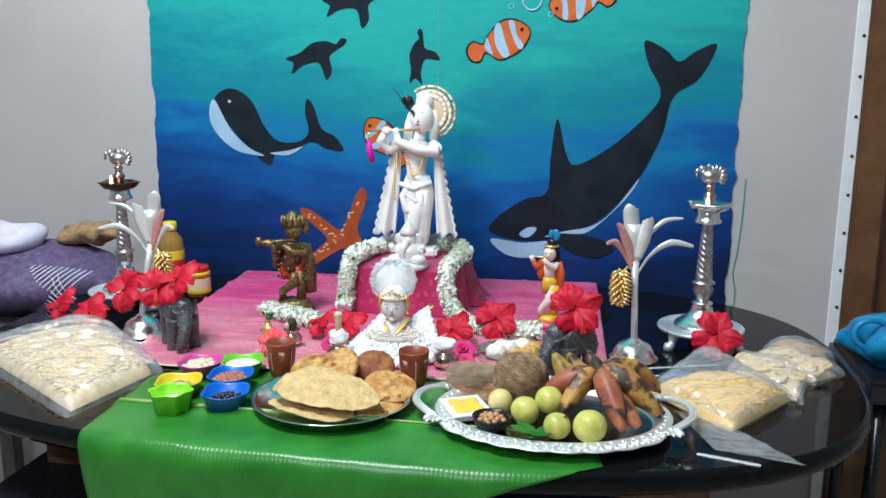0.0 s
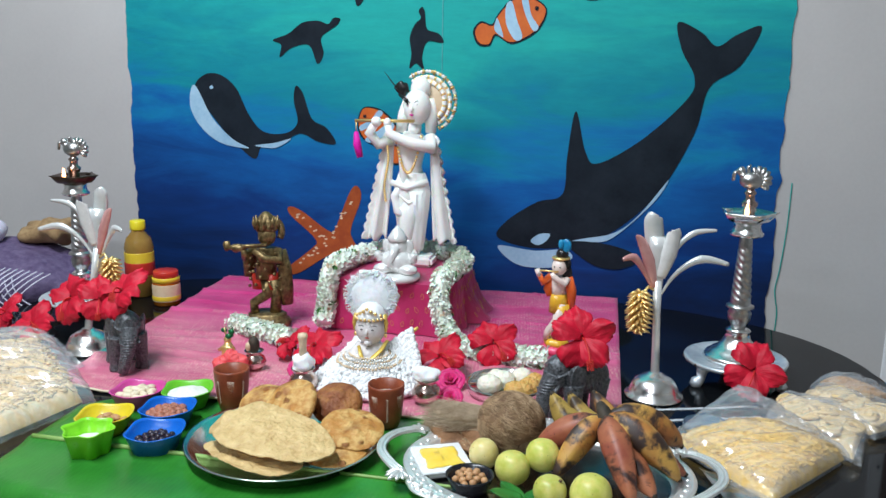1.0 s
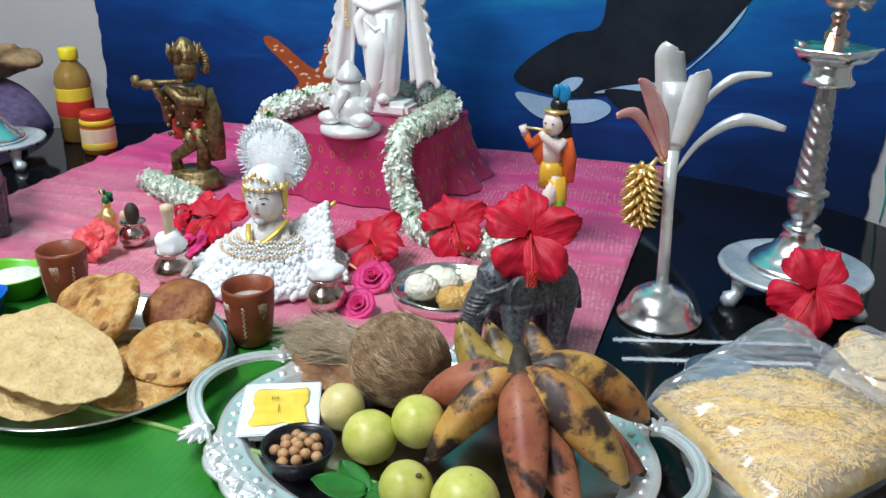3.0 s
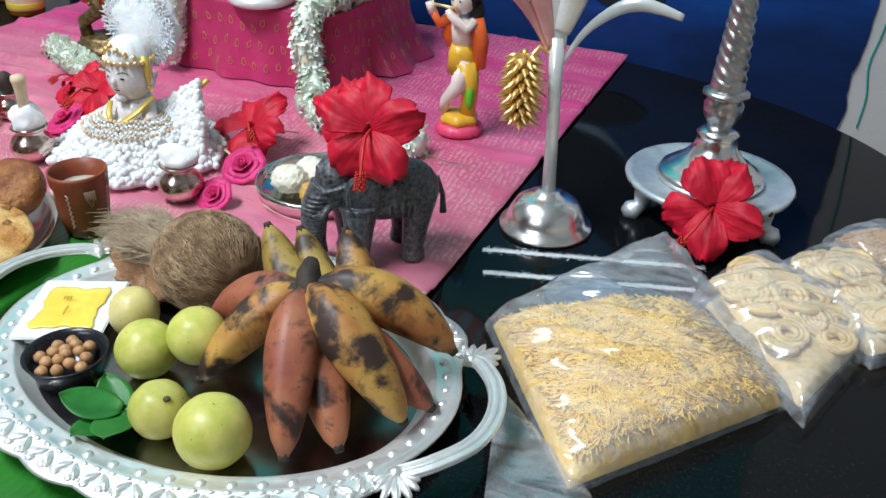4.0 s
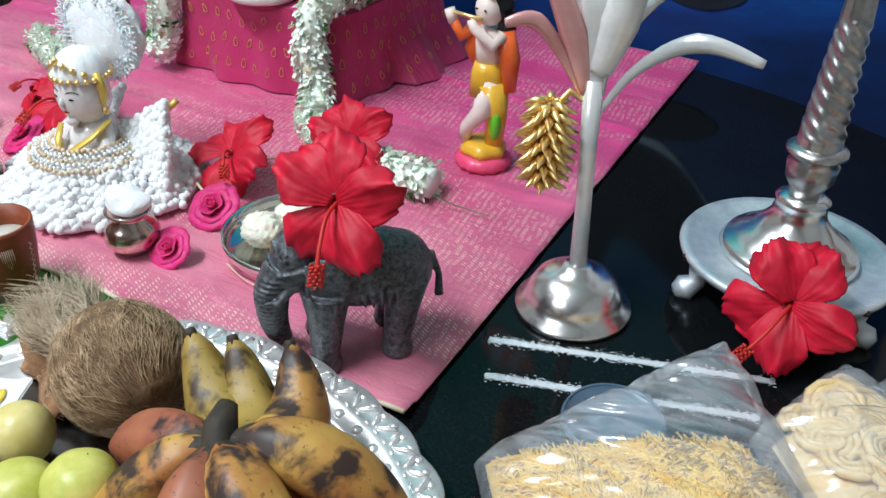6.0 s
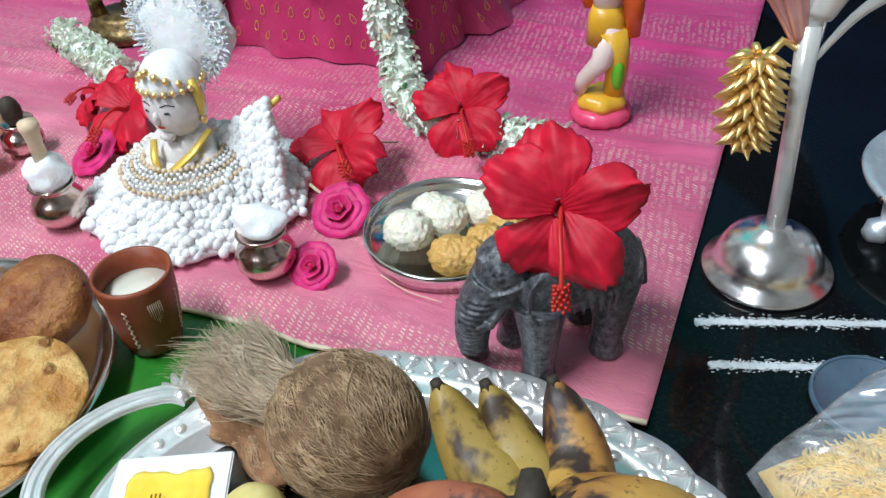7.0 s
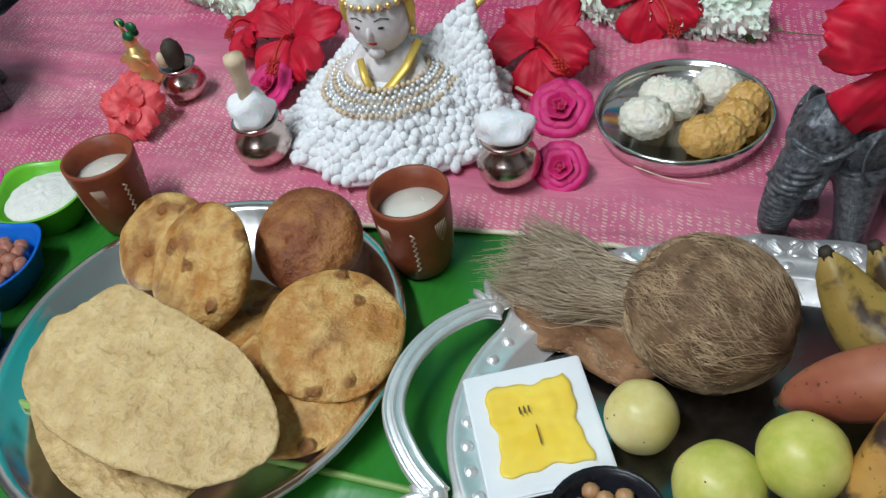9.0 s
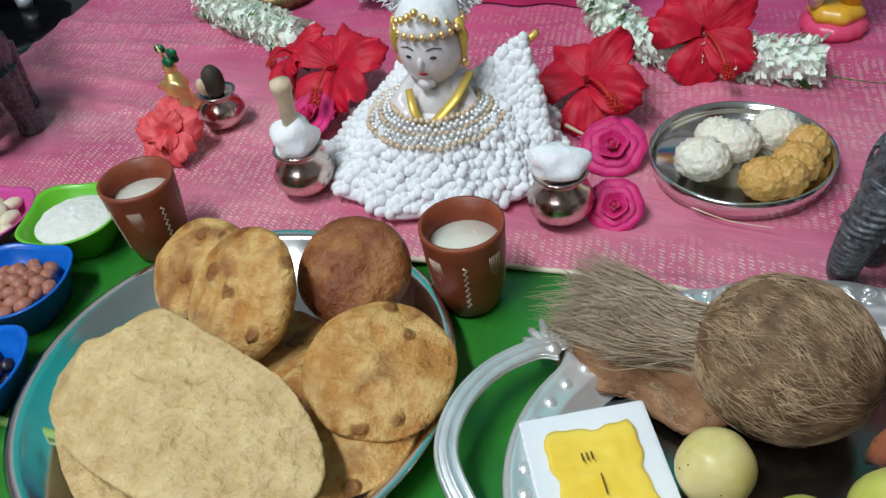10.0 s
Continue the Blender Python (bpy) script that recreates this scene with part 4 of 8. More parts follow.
stand = thing("draped_stand", (0, 0, 0), "low box draped in crimson pink brocade on the cloth", "stand")
part("drape_side", Shape().sheet(stand_point, 120, 16), "redpink", stand)
part("drape_top", Shape().sheet(stand_top, 120, 8), "redpink", stand)
for i in range(46):
    for j in range(3):
        u0, v0 = (i + 0.5 * (j % 2) + rnd.uniform(-0.12, 0.12)) / 46, 0.22 + 0.27 * j + rnd.uniform(-0.05, 0.05)
        o = Vector(stand_point(u0, v0))
        du, dv = Vector(stand_point(u0 + 0.001, v0)) - o, Vector(stand_point(u0, v0 + 0.01)) - o
        nrm = du.cross(dv).normalized()
        if nrm.dot(o - Vector((-0.034, 1.95, o.z))) < 0:
            nrm = -nrm
        if nrm.y > 0.3:
            continue
        tx, tz, ring, spin = du.normalized(), dv.normalized(), [], rnd.uniform(-0.5, 0.5)
        for k in range(13):
            a = 2 * math.pi * k / 12
            px, pz = 0.0026 * math.sin(a) * (1 - 0.5 * math.cos(a)), 0.0052 * math.cos(a)
            px, pz = px * math.cos(spin) - pz * math.sin(spin), px * math.sin(spin) + pz * math.cos(spin)
            ring.append(o + tx * px + tz * pz + nrm * 0.0012)
        part("paisley_motif", Shape().tube(ring, 0.00036, 4), "ribbon", stand)
part("box", Shape().block(-0.135, 1.85, TOP + 0.008, 0.067, 2.05, TOP + 0.098), "wood", stand)


def leaf_point(u, v):
    x = -0.352 + 0.73 * u
    front = 1.02 + 0.06 * max(0, u - 0.55) / 0.45 * 3.0 + 0.02 * math.sin(u * 5)
    back = 1.486 - 0.10 * max(0, 0.12 - u) / 0.12 - 0.02 * max(0, u - 0.8)
    y = front + (back - front) * v
    x += 0.045 * max(0, 0.30 - v) - 0.02 * v * (1 - u)
    z = TOP + 0.0022 + 0.0012 * noise.noise(Vector((x * 16, y * 8, 2))) + 0.004 * math.exp(-((y - 1.268) / 0.012) ** 2)
    if y > 1.44:
        z = TOP + 0.0015
    edge = 1.675 - 0.538 * (1 - min(abs(x) / 0.83, 1) ** 2.8) ** (1 / 2.8) + 0.006
    if y < edge:
        d = edge - y
        y = edge - 0.018 * (1 - math.exp(-d / 0.02)) - 0.002
        z = z - d + 0.018 * (1 - math.exp(-d / 0.018)) * 0.6 + 0.004 * noise.noise(Vector((x * 11, d * 20, 5)))
    return (x, y, max(z, 0.3))


leaf = thing("banana_leaf", (0, 0, 0), "fresh green banana leaf laid on the table, drooping over its edge", "leaf")
part("blade", Shape().sheet(leaf_point, 90, 70, 0.0007), "leaf", leaf)
part("midrib", Shape().tube([(-0.36 + 0.7 * k / 30, 1.268, TOP + 0.0072) for k in range(31)], [0.0036 - 0.002 * k / 30 for k in range(31)], 8), "rib", leaf, "pale green midrib")

# ---- silver tray with fruit ----
tray = thing("serving_tray", (0.315, 1.327, TOP + 0.003), "ornate silver oval tray with loop handles on the banana leaf", "tray", rz=2)
LOBES = 26


def tray_border(t):
    """How far the embossed border reaches at an angle: full on the long sides and corners, nothing behind the handles."""
    k = min(max((abs(math.sin(t)) - 0.38) / 0.22, 0.0), 1.0)
    return k * k * (3 - 2 * k)


def tray_ring(grow, z, border, seg=208):
    out = []
    for k in range(seg):
        t = 2 * math.pi * k / seg
        w = border * tray_border(t) * (0.0125 + 0.0035 * abs(math.cos(LOBES * t / 2)))
        out.append(((0.150 + grow + w) * math.cos(t), (0.106 + grow + w) * math.sin(t), z))
    return out


rim = [tray_ring(*q) for q in ((-0.006, 0.0, 0), (0.0, 0.0, 0), (0.010, 0.0100, 0), (0.024, 0.0125, 0.0), (0.0265, 0.0130, 0.95), (0.0280, 0.0145, 1.0), (0.0270, 0.0162, 0.97), (0.0255, 0.0160, 0.5), (0.0245, 0.0172, 0.0), (0.0225, 0.0178, 0.0), (0.0205, 0.0166, 0.0), (0.0130, 0.0150, 0), (0.0105, 0.0156, 0), (0.0085, 0.0146, 0), (0.003, 0.0045, 0), (-0.004, 0.0030, 0))]
dish = Shape()
seg = len(rim[0])
dish.add([p for lp in rim for p in lp], [(i * seg + k, i * seg + (k + 1) % seg, (i + 1) * seg + (k + 1) % seg, (i + 1) * seg + k) for i in range(len(rim) - 1) for k in range(seg)] + [tuple(range(seg))[::-1]])
part("dish", dish, "tray_silver", tray)
part("tray_floor", Shape().slab([(0.149 * math.cos(2 * math.pi * k / 72), 0.105 * math.sin(2 * math.pi * k / 72)) for k in range(72)], 0.0026, 0.0036), "tray_floor", tray, "silver tray floor, dark reflections put into its colour")
for k in range(54):
    t = 2 * math.pi * k / 54
    part("bead", Shape().ball(0.1672 * math.cos(t), 0.1232 * math.sin(t), 0.0150, 0.0040, 0.0040, 0.0026, seg=12), "tray_silver", tray)
relief = Shape()
for k in range(104):
    t = 2 * math.pi * (k + 0.5) / 104
    w = tray_border(t)
    if w < 0.35:
        continue
    g = 0.0255 + 0.0062 * w
    turn = math.degrees(t)
    m = moved((0.150 + g) * math.cos(t), (0.106 + g) * math.sin(t), 0.0166, 0, 0, turn + (38 if k % 2 else -38))
    relief.ball(0, 0, 0, 0.0066 * w + 0.001, 0.0027, 0.0018, m=m, seg=10)
    relief.ball(0.0015, 0.0, 0.0010, 0.0046 * w, 0.0010, 0.0014, m=m, seg=8)
    m = moved((0.150 + g + 0.0050) * math.cos(t), (0.106 + g + 0.0050) * math.sin(t), 0.0160, 0, 0, turn)
    relief.ball(0, 0, 0, 0.0030, 0.0034, 0.0019, m=m, seg=8)
    m = moved((0.150 + 0.0245) * math.cos(t), (0.106 + 0.0245) * math.sin(t), 0.0174, 0, 0, turn)
    relief.ball(0, 0, 0, 0.0016, 0.0030, 0.0010, m=m, seg=8)
tagged(part("embossed_border", relief, "tray_silver", tray, "embossed leaf and scroll border"), kind="stuff")
for side in (-1, 1):
    pts = spline([(side * 0.166, 0.062, 0.018), (side * 0.178, 0.056, 0.022), (side * 0.196, 0.034, 0.025), (side * 0.2055, 0.006, 0.026), (side * 0.203, -0.022, 0.025), (side * 0.186, -0.046, 0.022), (side * 0.168, -0.060, 0.018)], 8, False)
    band = Shape().tube(pts, [0.0058 + 0.0012 * abs(2 * i / (len(pts) - 1) - 1) for i in range(len(pts))], 12, flat=0.42)
    h = part("handle", band, "tray_silver", tray)
    for off in (-0.0046, 0.0, 0.0046):
        line = []
        for i, p in enumerate(pts):
            d = (pts[min(i + 1, len(pts) - 1)] - pts[max(i - 1, 0)]).normalized()
            line.append(p + d.cross(Vector((0, 0, 1))).normalized() * off + Vector((0, 0, 0.0020 if off else 0.0026)))
        part("ridge", Shape().tube(line, 0.0014, 8), "tray_silver", h)
    for e in (-1, 1):
        sp = Shape()
        for j in range(7):
            a = -1.2 + 0.4 * j
            ln = 0.013 - 0.0016 * abs(j - 3)
            sp.ball(ln * math.cos(a), ln * math.sin(a), 0.001, ln, 0.0030, 0.0030, seg=10, rz=math.degrees(a))
            sp.ball(0.8 * ln * math.cos(a), 0.8 * ln * math.sin(a), 0.0030, ln * 0.8, 0.0008, 0.0014, seg=8, rz=math.degrees(a))
        sp.ball(0, 0, 0.002, 0.005, 0.005, 0.004, seg=12)
        o = part("leaf_ornament", sp, "tray_silver", h)
        o.matrix_local = pose(side * 0.168, e * 0.0605, 0.0185, 0, 0, (62 * e if side > 0 else 180 - 62 * e))
FLOOR = TOP + 0.0065

# coconut with its husk tuft
coco = thing("coconut", (0.261, 1.382, FLOOR), "brown hairy coconut with a tuft of husk fibre, on the tray", "coconut", rz=170, s=0.86)
part("shell", Shape().ball(-0.002, 0, 0.0465, 0.0515, 0.0475, 0.0465, seg=48, rough=0.05, freq=60), "husk", coco)
hair = Shape()
for k in range(2300):
    a = rnd.uniform(0, 2 * math.pi)
    s0, ln = rnd.uniform(-0.98, 0.75), rnd.uniform(0.25, 0.8)
    tw, lift = 0.25 + rnd.gauss(0, 0.22), rnd.uniform(1.0, 1.012) + (0.03 if rnd.random() < 0.03 else 0)
    pts = []
    for j in range(6):
        s = min(s0 + ln * j / 5, 0.985)
        r = math.sqrt(max(0, 1 - s * s))
        lf = lift + (0.0 if j < 5 else rnd.uniform(0, 0.02))
        b = a + tw * j / 5 + 0.05 * math.sin(j + k)
        pts.append((-0.002 + 0.0515 * s * lf, 0.0475 * r * math.cos(b) * lf, 0.0465 + 0.0465 * r * math.sin(b) * lf))
    hair.tube(pts, rnd.choice((0.00014, 0.00020, 0.00032)), 3)
tagged(part("shell_hair", hair, "fibre", coco, "fine straw-coloured coir hairs"), kind="stuff")


def tuft_point(x, q, a):
    """A place in the tuft: a waist at the shell, then a flattened fan that bends away; q and a run over its section."""
    t = (x - 0.030) / 0.115
    wide = 0.022 + 0.013 * t - 0.006 * math.sin(math.pi * min(t * 2.2, 1))
    tall = 0.020 - 0.003 * t
    return Vector((x, -0.020 * t * t + 0.002 + q * wide * math.cos(a), max(0.044 - 0.012 * t + q * tall * math.sin(a), 0.003)))


tuft = Shape()
lock = [(rnd.uniform(0, 2 * math.pi), rnd.uniform(0.2, 1.0), rnd.uniform(0.085, 0.150), rnd.gauss(0, 1.1)) for k in range(46)]
for k in range(3600):
    a0, q0, end, swirl = lock[k % 46]
    a0, q0 = a0 + rnd.gauss(0, 0.30), min(q0 + rnd.gauss(0, 0.16), 1.12)
    end *= rnd.uniform(0.86, 1.05)
    stray = rnd.random() < 0.12
    curl, phase = rnd.gauss(0, 0.0045), rnd.uniform(0, 6)
    pts = []
    for j in range(8):
        t = j / 7
        p = tuft_point(0.026 + (end - 0.026) * t, q0 * (1 + (0.35 if stray else 0.06) * t * t), a0 + swirl * t)
        wob = 0.0022 * math.sin(t * 8 + k % 46) + curl * math.sin(t * 4 + phase) * t + rnd.gauss(0, 0.0004)
        pts.append((p.x, p.y + wob, max(p.z + 0.8 * wob + 0.5 * curl * t, 0.002)))
    tuft.tube(pts, [0.00036, 0.00036, 0.00033, 0.0003, 0.00027, 0.00024, 0.0002, 0.00012], 3)
tagged(part("husk_tuft", tuft, "tuft", coco, "ragged tuft of pale husk fibres"), kind="stuff")
core = Shape()
core.sheet(lambda u, v: tuft_point(0.024 + 0.090 * v, 0.72 * (1 - 0.55 * v), 2 * math.pi * u), 28, 14)
part("husk_core", core, "husk", coco)


def husk_point(u, v):
    """A torn slab of inner husk along the tuft's near side."""
    x = 0.022 + 0.092 * v + 0.006 * math.sin(u * 8)
    y = 0.012 + 0.030 * u * (1 - 0.50 * v) + 0.004 * math.sin(v * 9)
    return (x, y, max(0.038 - 0.030 * u - 0.010 * v + 0.003 * noise.noise(Vector((u * 6, v * 9, 2))), 0.0035))


part("husk_slab", Shape().sheet(husk_point, 16, 24, 0.004), "inner_husk", coco, "orange-brown torn inner husk")
shred = Shape()
for k in range(2400):
    u, v, ln = rnd.random(), rnd.uniform(-0.05, 0.9), rnd.uniform(0.10, 0.40)
    pts = []
    for j in range(5):
        p = Vector(husk_point(min(max(u + 0.06 * math.sin(j + k) * j / 4, 0), 1), v + ln * j / 4))
        pts.append((p.x, p.y + rnd.gauss(0, 0.0007), p.z + 0.0006 + rnd.uniform(0, 0.0016) * j))
    shred.tube(pts, 0.00034, 3)
tagged(part("husk_fuzz", shred, "fibre", coco), kind="stuff")

# round fruits
for x, y, z, r, sx in ((0.237, 1.324, 0.0205, 0.0185, 1.10), (0.277, 1.293, 0.0215, 0.0215, 1.0), (0.311, 1.308, 0.0350, 0.0208, 1.0), (0.326, 1.250, 0.0195, 0.0195, 1.0), (0.372, 1.246, 0.0240, 0.0240, 1.0)):
    am = thing("amla_fruit", (x, y, FLOOR + z), "round pale yellow-green gooseberry fruit on the tray", "fruit", "fruits on the tray", rz=rnd.uniform(0, 360))
    sh = Shape()
    sh.lathe([(max(r * math.sin(math.pi * i / 16), 1e-6), -r * sx * 0.98 * math.cos(math.pi * i / 16) * (1 - 0.07 * math.exp(-(math.pi * i / 16 - math.pi) ** 2 * 8))) for i in range(17)], 32, wave=0.012, lobes=6)
    part("skin", sh, "amla_pale" if sx > 1.05 else "amla", am)
    for k in range(5):
        d = Vector((rnd.gauss(0, 1), rnd.gauss(0, 1), rnd.uniform(0.1, 1.2))).normalized()
        q = rnd.uniform(0.0003, 0.0006)
        part("freckle", Shape().ball(d.x * r * 0.985, d.y * r * 0.985, d.z * r * sx * 0.965, q, q * 1.3, q, seg=6), "blemish", am)
    if r == 0.0195:
        part("stem_scar", Shape().ball(0.35 * r, -0.5 * r, 0.80 * r * sx, 0.0026, 0.0026, 0.0014, seg=8), "blemish", am)

# banana bunch
bunch = thing("banana_bunch", (0.384, 1.338, FLOOR), "bunch of small ripe red and yellow bananas with dark blotches", "bananas")
CROWN = Vector((-0.003, 0.004, 0.077))


def banana(tip, via, r, mat):
    """One fruit from the crown through via to its tip."""
    a, b, c = CROWN, Vector(via), Vector(tip)
    n = 16
    pts, rad = [], []
    for i in range(n + 1):
        t = i / n
        pts.append(a * (1 - t) ** 2 + 2 * b * t * (1 - t) + c * t * t)
        k = min(max((t - 0.08) / 0.95, 0.0), 1.0) ** 0.82
        body = math.sin(math.pi * k) ** 0.55
        rad.append(max(0.0052 * (1 - t) + 0.0018, r * body) if t > 0.10 else 0.0055)
    rad[-1] = 0.0035
    ob = part("banana", Shape().tube(pts, [q * 0.94 for q in rad], 20, ridge=0.05), mat, bunch)
    part("neck", Shape().tube(pts[:4], [0.0056, 0.0058, max(rad[2] * 0.92 + 0.0006, 0.0058), rad[3] * 0.92 - 0.0004], 9), "ban_stem", ob)
    d = (pts[-1] - pts[-2]).normalized()
    part("blossom_end", Shape().tube([pts[-1] - d * 0.002, pts[-1] + d * 0.003], [0.0042, 0.003], 6), "ban_stem", ob)


for tip, via, r, mat in (
    ((0.034, -0.084, 0.016), (0.008, -0.032, 0.074), 0.0190, "ban_red"),
    ((0.090, 0.036, 0.036), (0.044, 0.028, 0.084), 0.0195, "ban_yel"),
    ((0.086, -0.028, 0.022), (0.034, -0.022, 0.086), 0.0200, "ban_yel"),
    ((-0.083, 0.002, 0.030), (-0.050, 0.004, 0.056), 0.0180, "ban_red"),
    ((-0.056, -0.050, 0.018), (-0.026, -0.014, 0.068), 0.0165, "ban_yel"),
    ((-0.020, 0.080, 0.078), (0.018, 0.056, 0.018), 0.0200, "ban_yel"),
    ((-0.072, 0.056, 0.080), (-0.034, 0.044, 0.008), 0.0205, "ban_green"),
    ((-0.050, 0.066, 0.078), (-0.012, 0.050, 0.014), 0.0185, "ban_green"),
    ((0.058, -0.060, 0.014), (0.028, -0.030, 0.038), 0.0170, "ban_red"),
    ((0.094, -0.004, 0.018), (0.046, -0.006, 0.048), 0.0165, "ban_red"),
    ((0.034, 0.062, 0.036), (0.016, 0.036, 0.060), 0.0140, "ban_yel"),
):
    banana(tip, via, r, mat)
part("crown_stalk", Shape().tube([(0.004, -0.006, 0.064), (-0.001, 0.001, 0.075), (-0.006, 0.010, 0.083), (-0.010, 0.020, 0.087)], [0.006, 0.0095, 0.0085, 0.0050], 9), "ban_stem", bunch, "dark dried crown stalk")

# butter pack, nut bowl, betel leaf
pack = thing("butter_pack", (0.186, 1.3115, FLOOR + 0.003), "white plastic tub of yellow butter under clear film, on the tray", "butter pack", rz=27, s=0.90)
part("tub", Shape().block(-0.030, -0.037, 0.0, 0.030, 0.037, 0.012, bevel=0.004).block(-0.036, -0.043, 0.011, 0.036, 0.043, 0.0135, bevel=0.001), "white_plastic", pack)
part("butter", Shape().sheet(lambda u, v: ((u - 0.5) * 0.049 * (1 + 0.06 * math.sin(v * 9 + 1) + 0.03 * math.sin(v * 23)), (v - 0.5) * 0.058 * (1 + 0.05 * math.sin(u * 8) + 0.03 * math.sin(u * 19)), 0.0150 + 0.0007 * noise.noise(Vector((u * 9, v * 9, 3)))), 20, 24, 0.0014), "butter", pack)
part("film", Shape().sheet(lambda u, v: ((u - 0.5) * 0.070, (v - 0.5) * 0.084, 0.0172 + 0.0007 * noise.noise(Vector((u * 12, v * 12, 1)))), 24, 28), "lid_film", pack, "clear crinkled film lid").visible_shadow = False
for k in range(3):
    part("print_bar", Shape().block(-0.008 + 0.0026 * k, 0.006, 0.0182, -0.0070 + 0.0026 * k, 0.011, 0.0184), "print", pack)
part("print_bar", Shape().block(-0.001, -0.016, 0.0182, -0.0002, -0.003, 0.0184), "print", pack)

nuts = thing("nut_bowl", (0.231, 1.264, FLOOR), "small black plastic bowl filled with brown nuts", "bowl", s=0.86)
part("bowl", Shape().lathe([(0.018, 0.0), (0.024, 0.003), (0.032, 0.022), (0.0335, 0.0255), (0.0315, 0.0255), (0.029, 0.021), (0.022, 0.007), (0.0, 0.006)], 32), "black_plastic", nuts)
for k in range(16):
    a, r = k * 2.399, 0.0060 * math.sqrt(k) * 0.98
    part("nut", Shape().ball(r * math.cos(a), r * math.sin(a), 0.0195 + 0.004 * (1 - k / 16), 0.0056, 0.0052, 0.0050, seg=10, rough=0.1, freq=200), "nut", nuts)


def leaf_blade(length, width, curl):
    return Shape().sheet(lambda u, v: (length * v, (u - 0.5) * width * math.sin(math.pi * min(v * 0.92 + 0.08, 1)) ** 0.7, curl * v * v + 0.004 * abs(u - 0.5)), 8, 12, 0.0005)


betel = thing("betel_leaves", (0.280, 1.238, FLOOR + 0.002), "small green leaves lying on the tray", "leaves")
for k, (rz, ln, w, z) in enumerate(((150, 0.034, 0.024, 0.004), (205, 0.040, 0.030, 0.007), (265, 0.040, 0.026, 0.003), (300, 0.040, 0.028, 0.006), (20, 0.042, 0.030, 0.004))):
    ob = part("leaf", leaf_blade(ln, w, 0.006), "leaf_small", betel)
    ob.matrix_local = pose(0.016, 0.008, z, 0, -8, rz)

# ---- plate of breads ----
plate = thing("steel_plate", (-0.027, 1.325, TOP + 0.003), "round polished steel plate holding fried breads and papad", "plate")
part("pan", Shape().lathe([(0.10, 0.0), (0.112, 0.001), (0.121, 0.014), (0.1265, 0.0165), (0.128, 0.0175), (0.1262, 0.0182), (0.119, 0.0155), (0.110, 0.003), (0.04, 0.0024), (0.0, 0.0024)], 72), "steel", plate)


def wafer(outline, height, seed):
    """A thin fried sheet inside an outline (x, y), blistered and uneven, lying at height(x, y)."""
    line = spline([(x, y, 0) for x, y in outline], 14)
    c = sum(line, Vector()) / len(line)
    seg, rings = len(line), 44
    tops, lows = [], []
    for i in range(rings + 1):
        for k in range(seg):
            p = c.lerp(line[k], i / rings * (1 + (0.012 * noise.noise(Vector((k * 0.35, seed, 0))) if i == rings else 0)))
            h = height(p.x, p.y) + 0.0018 * noise.noise(Vector((p.x * 75, p.y * 75, seed))) + 0.0012 * noise.noise(Vector((p.x * 210, p.y * 210, seed + 5))) + 0.0006 * noise.noise(Vector((p.x * 420, p.y * 420, seed + 9)))
            tops.append((p.x, p.y, h))
            lows.append((p.x, p.y, h - 0.0012))
    faces = [(i * seg + k, i * seg + (k + 1) % seg, (i + 1) * seg + (k + 1) % seg, (i + 1) * seg + k) for i in range(rings) for k in range(seg)]
    o = len(tops)
    return tops + lows, faces + [tuple(j + o for j in q[::-1]) for q in faces] + [(rings * seg + k, rings * seg + (k + 1) % seg, rings * seg + (k + 1) % seg + o, rings * seg + k + o) for k in range(seg)]


folded = Shape()


def upper(x, y):
    bow = 0.007 * math.sin((x + 0.12) * 17) + 0.004 * math.sin((y - 1.2) * 40 + x * 20)
    return 0.775 + (y - 1.213) * 0.33 + bow * 0.5 - 0.020 * max(0, -0.095 - x) / 0.03


folded.add(*wafer([(-0.110, 1.281), (-0.086, 1.306), (-0.062, 1.326), (-0.030, 1.319), (0.000, 1.311), (0.031, 1.300), (0.058, 1.277), (0.064, 1.254), (0.037, 1.232), (0.010, 1.230), (-0.028, 1.232), (-0.078, 1.247)], upper, 1.3))
folded.add(*wafer([(-0.117, 1.285), (-0.098, 1.255), (-0.066, 1.230), (-0.036, 1.216), (-0.006, 1.214), (0.018, 1.228), (0.024, 1.262), (-0.010, 1.300), (-0.070, 1.312)], lambda x, y: 0.7705 + 0.004 * math.sin((x + 0.1) * 30) + 0.05 * max(0, 1.235 - y), 2.6))
solid("papad", folded, "papad", "large crisp pale golden papad, folded over, on the steel plate", "papad")


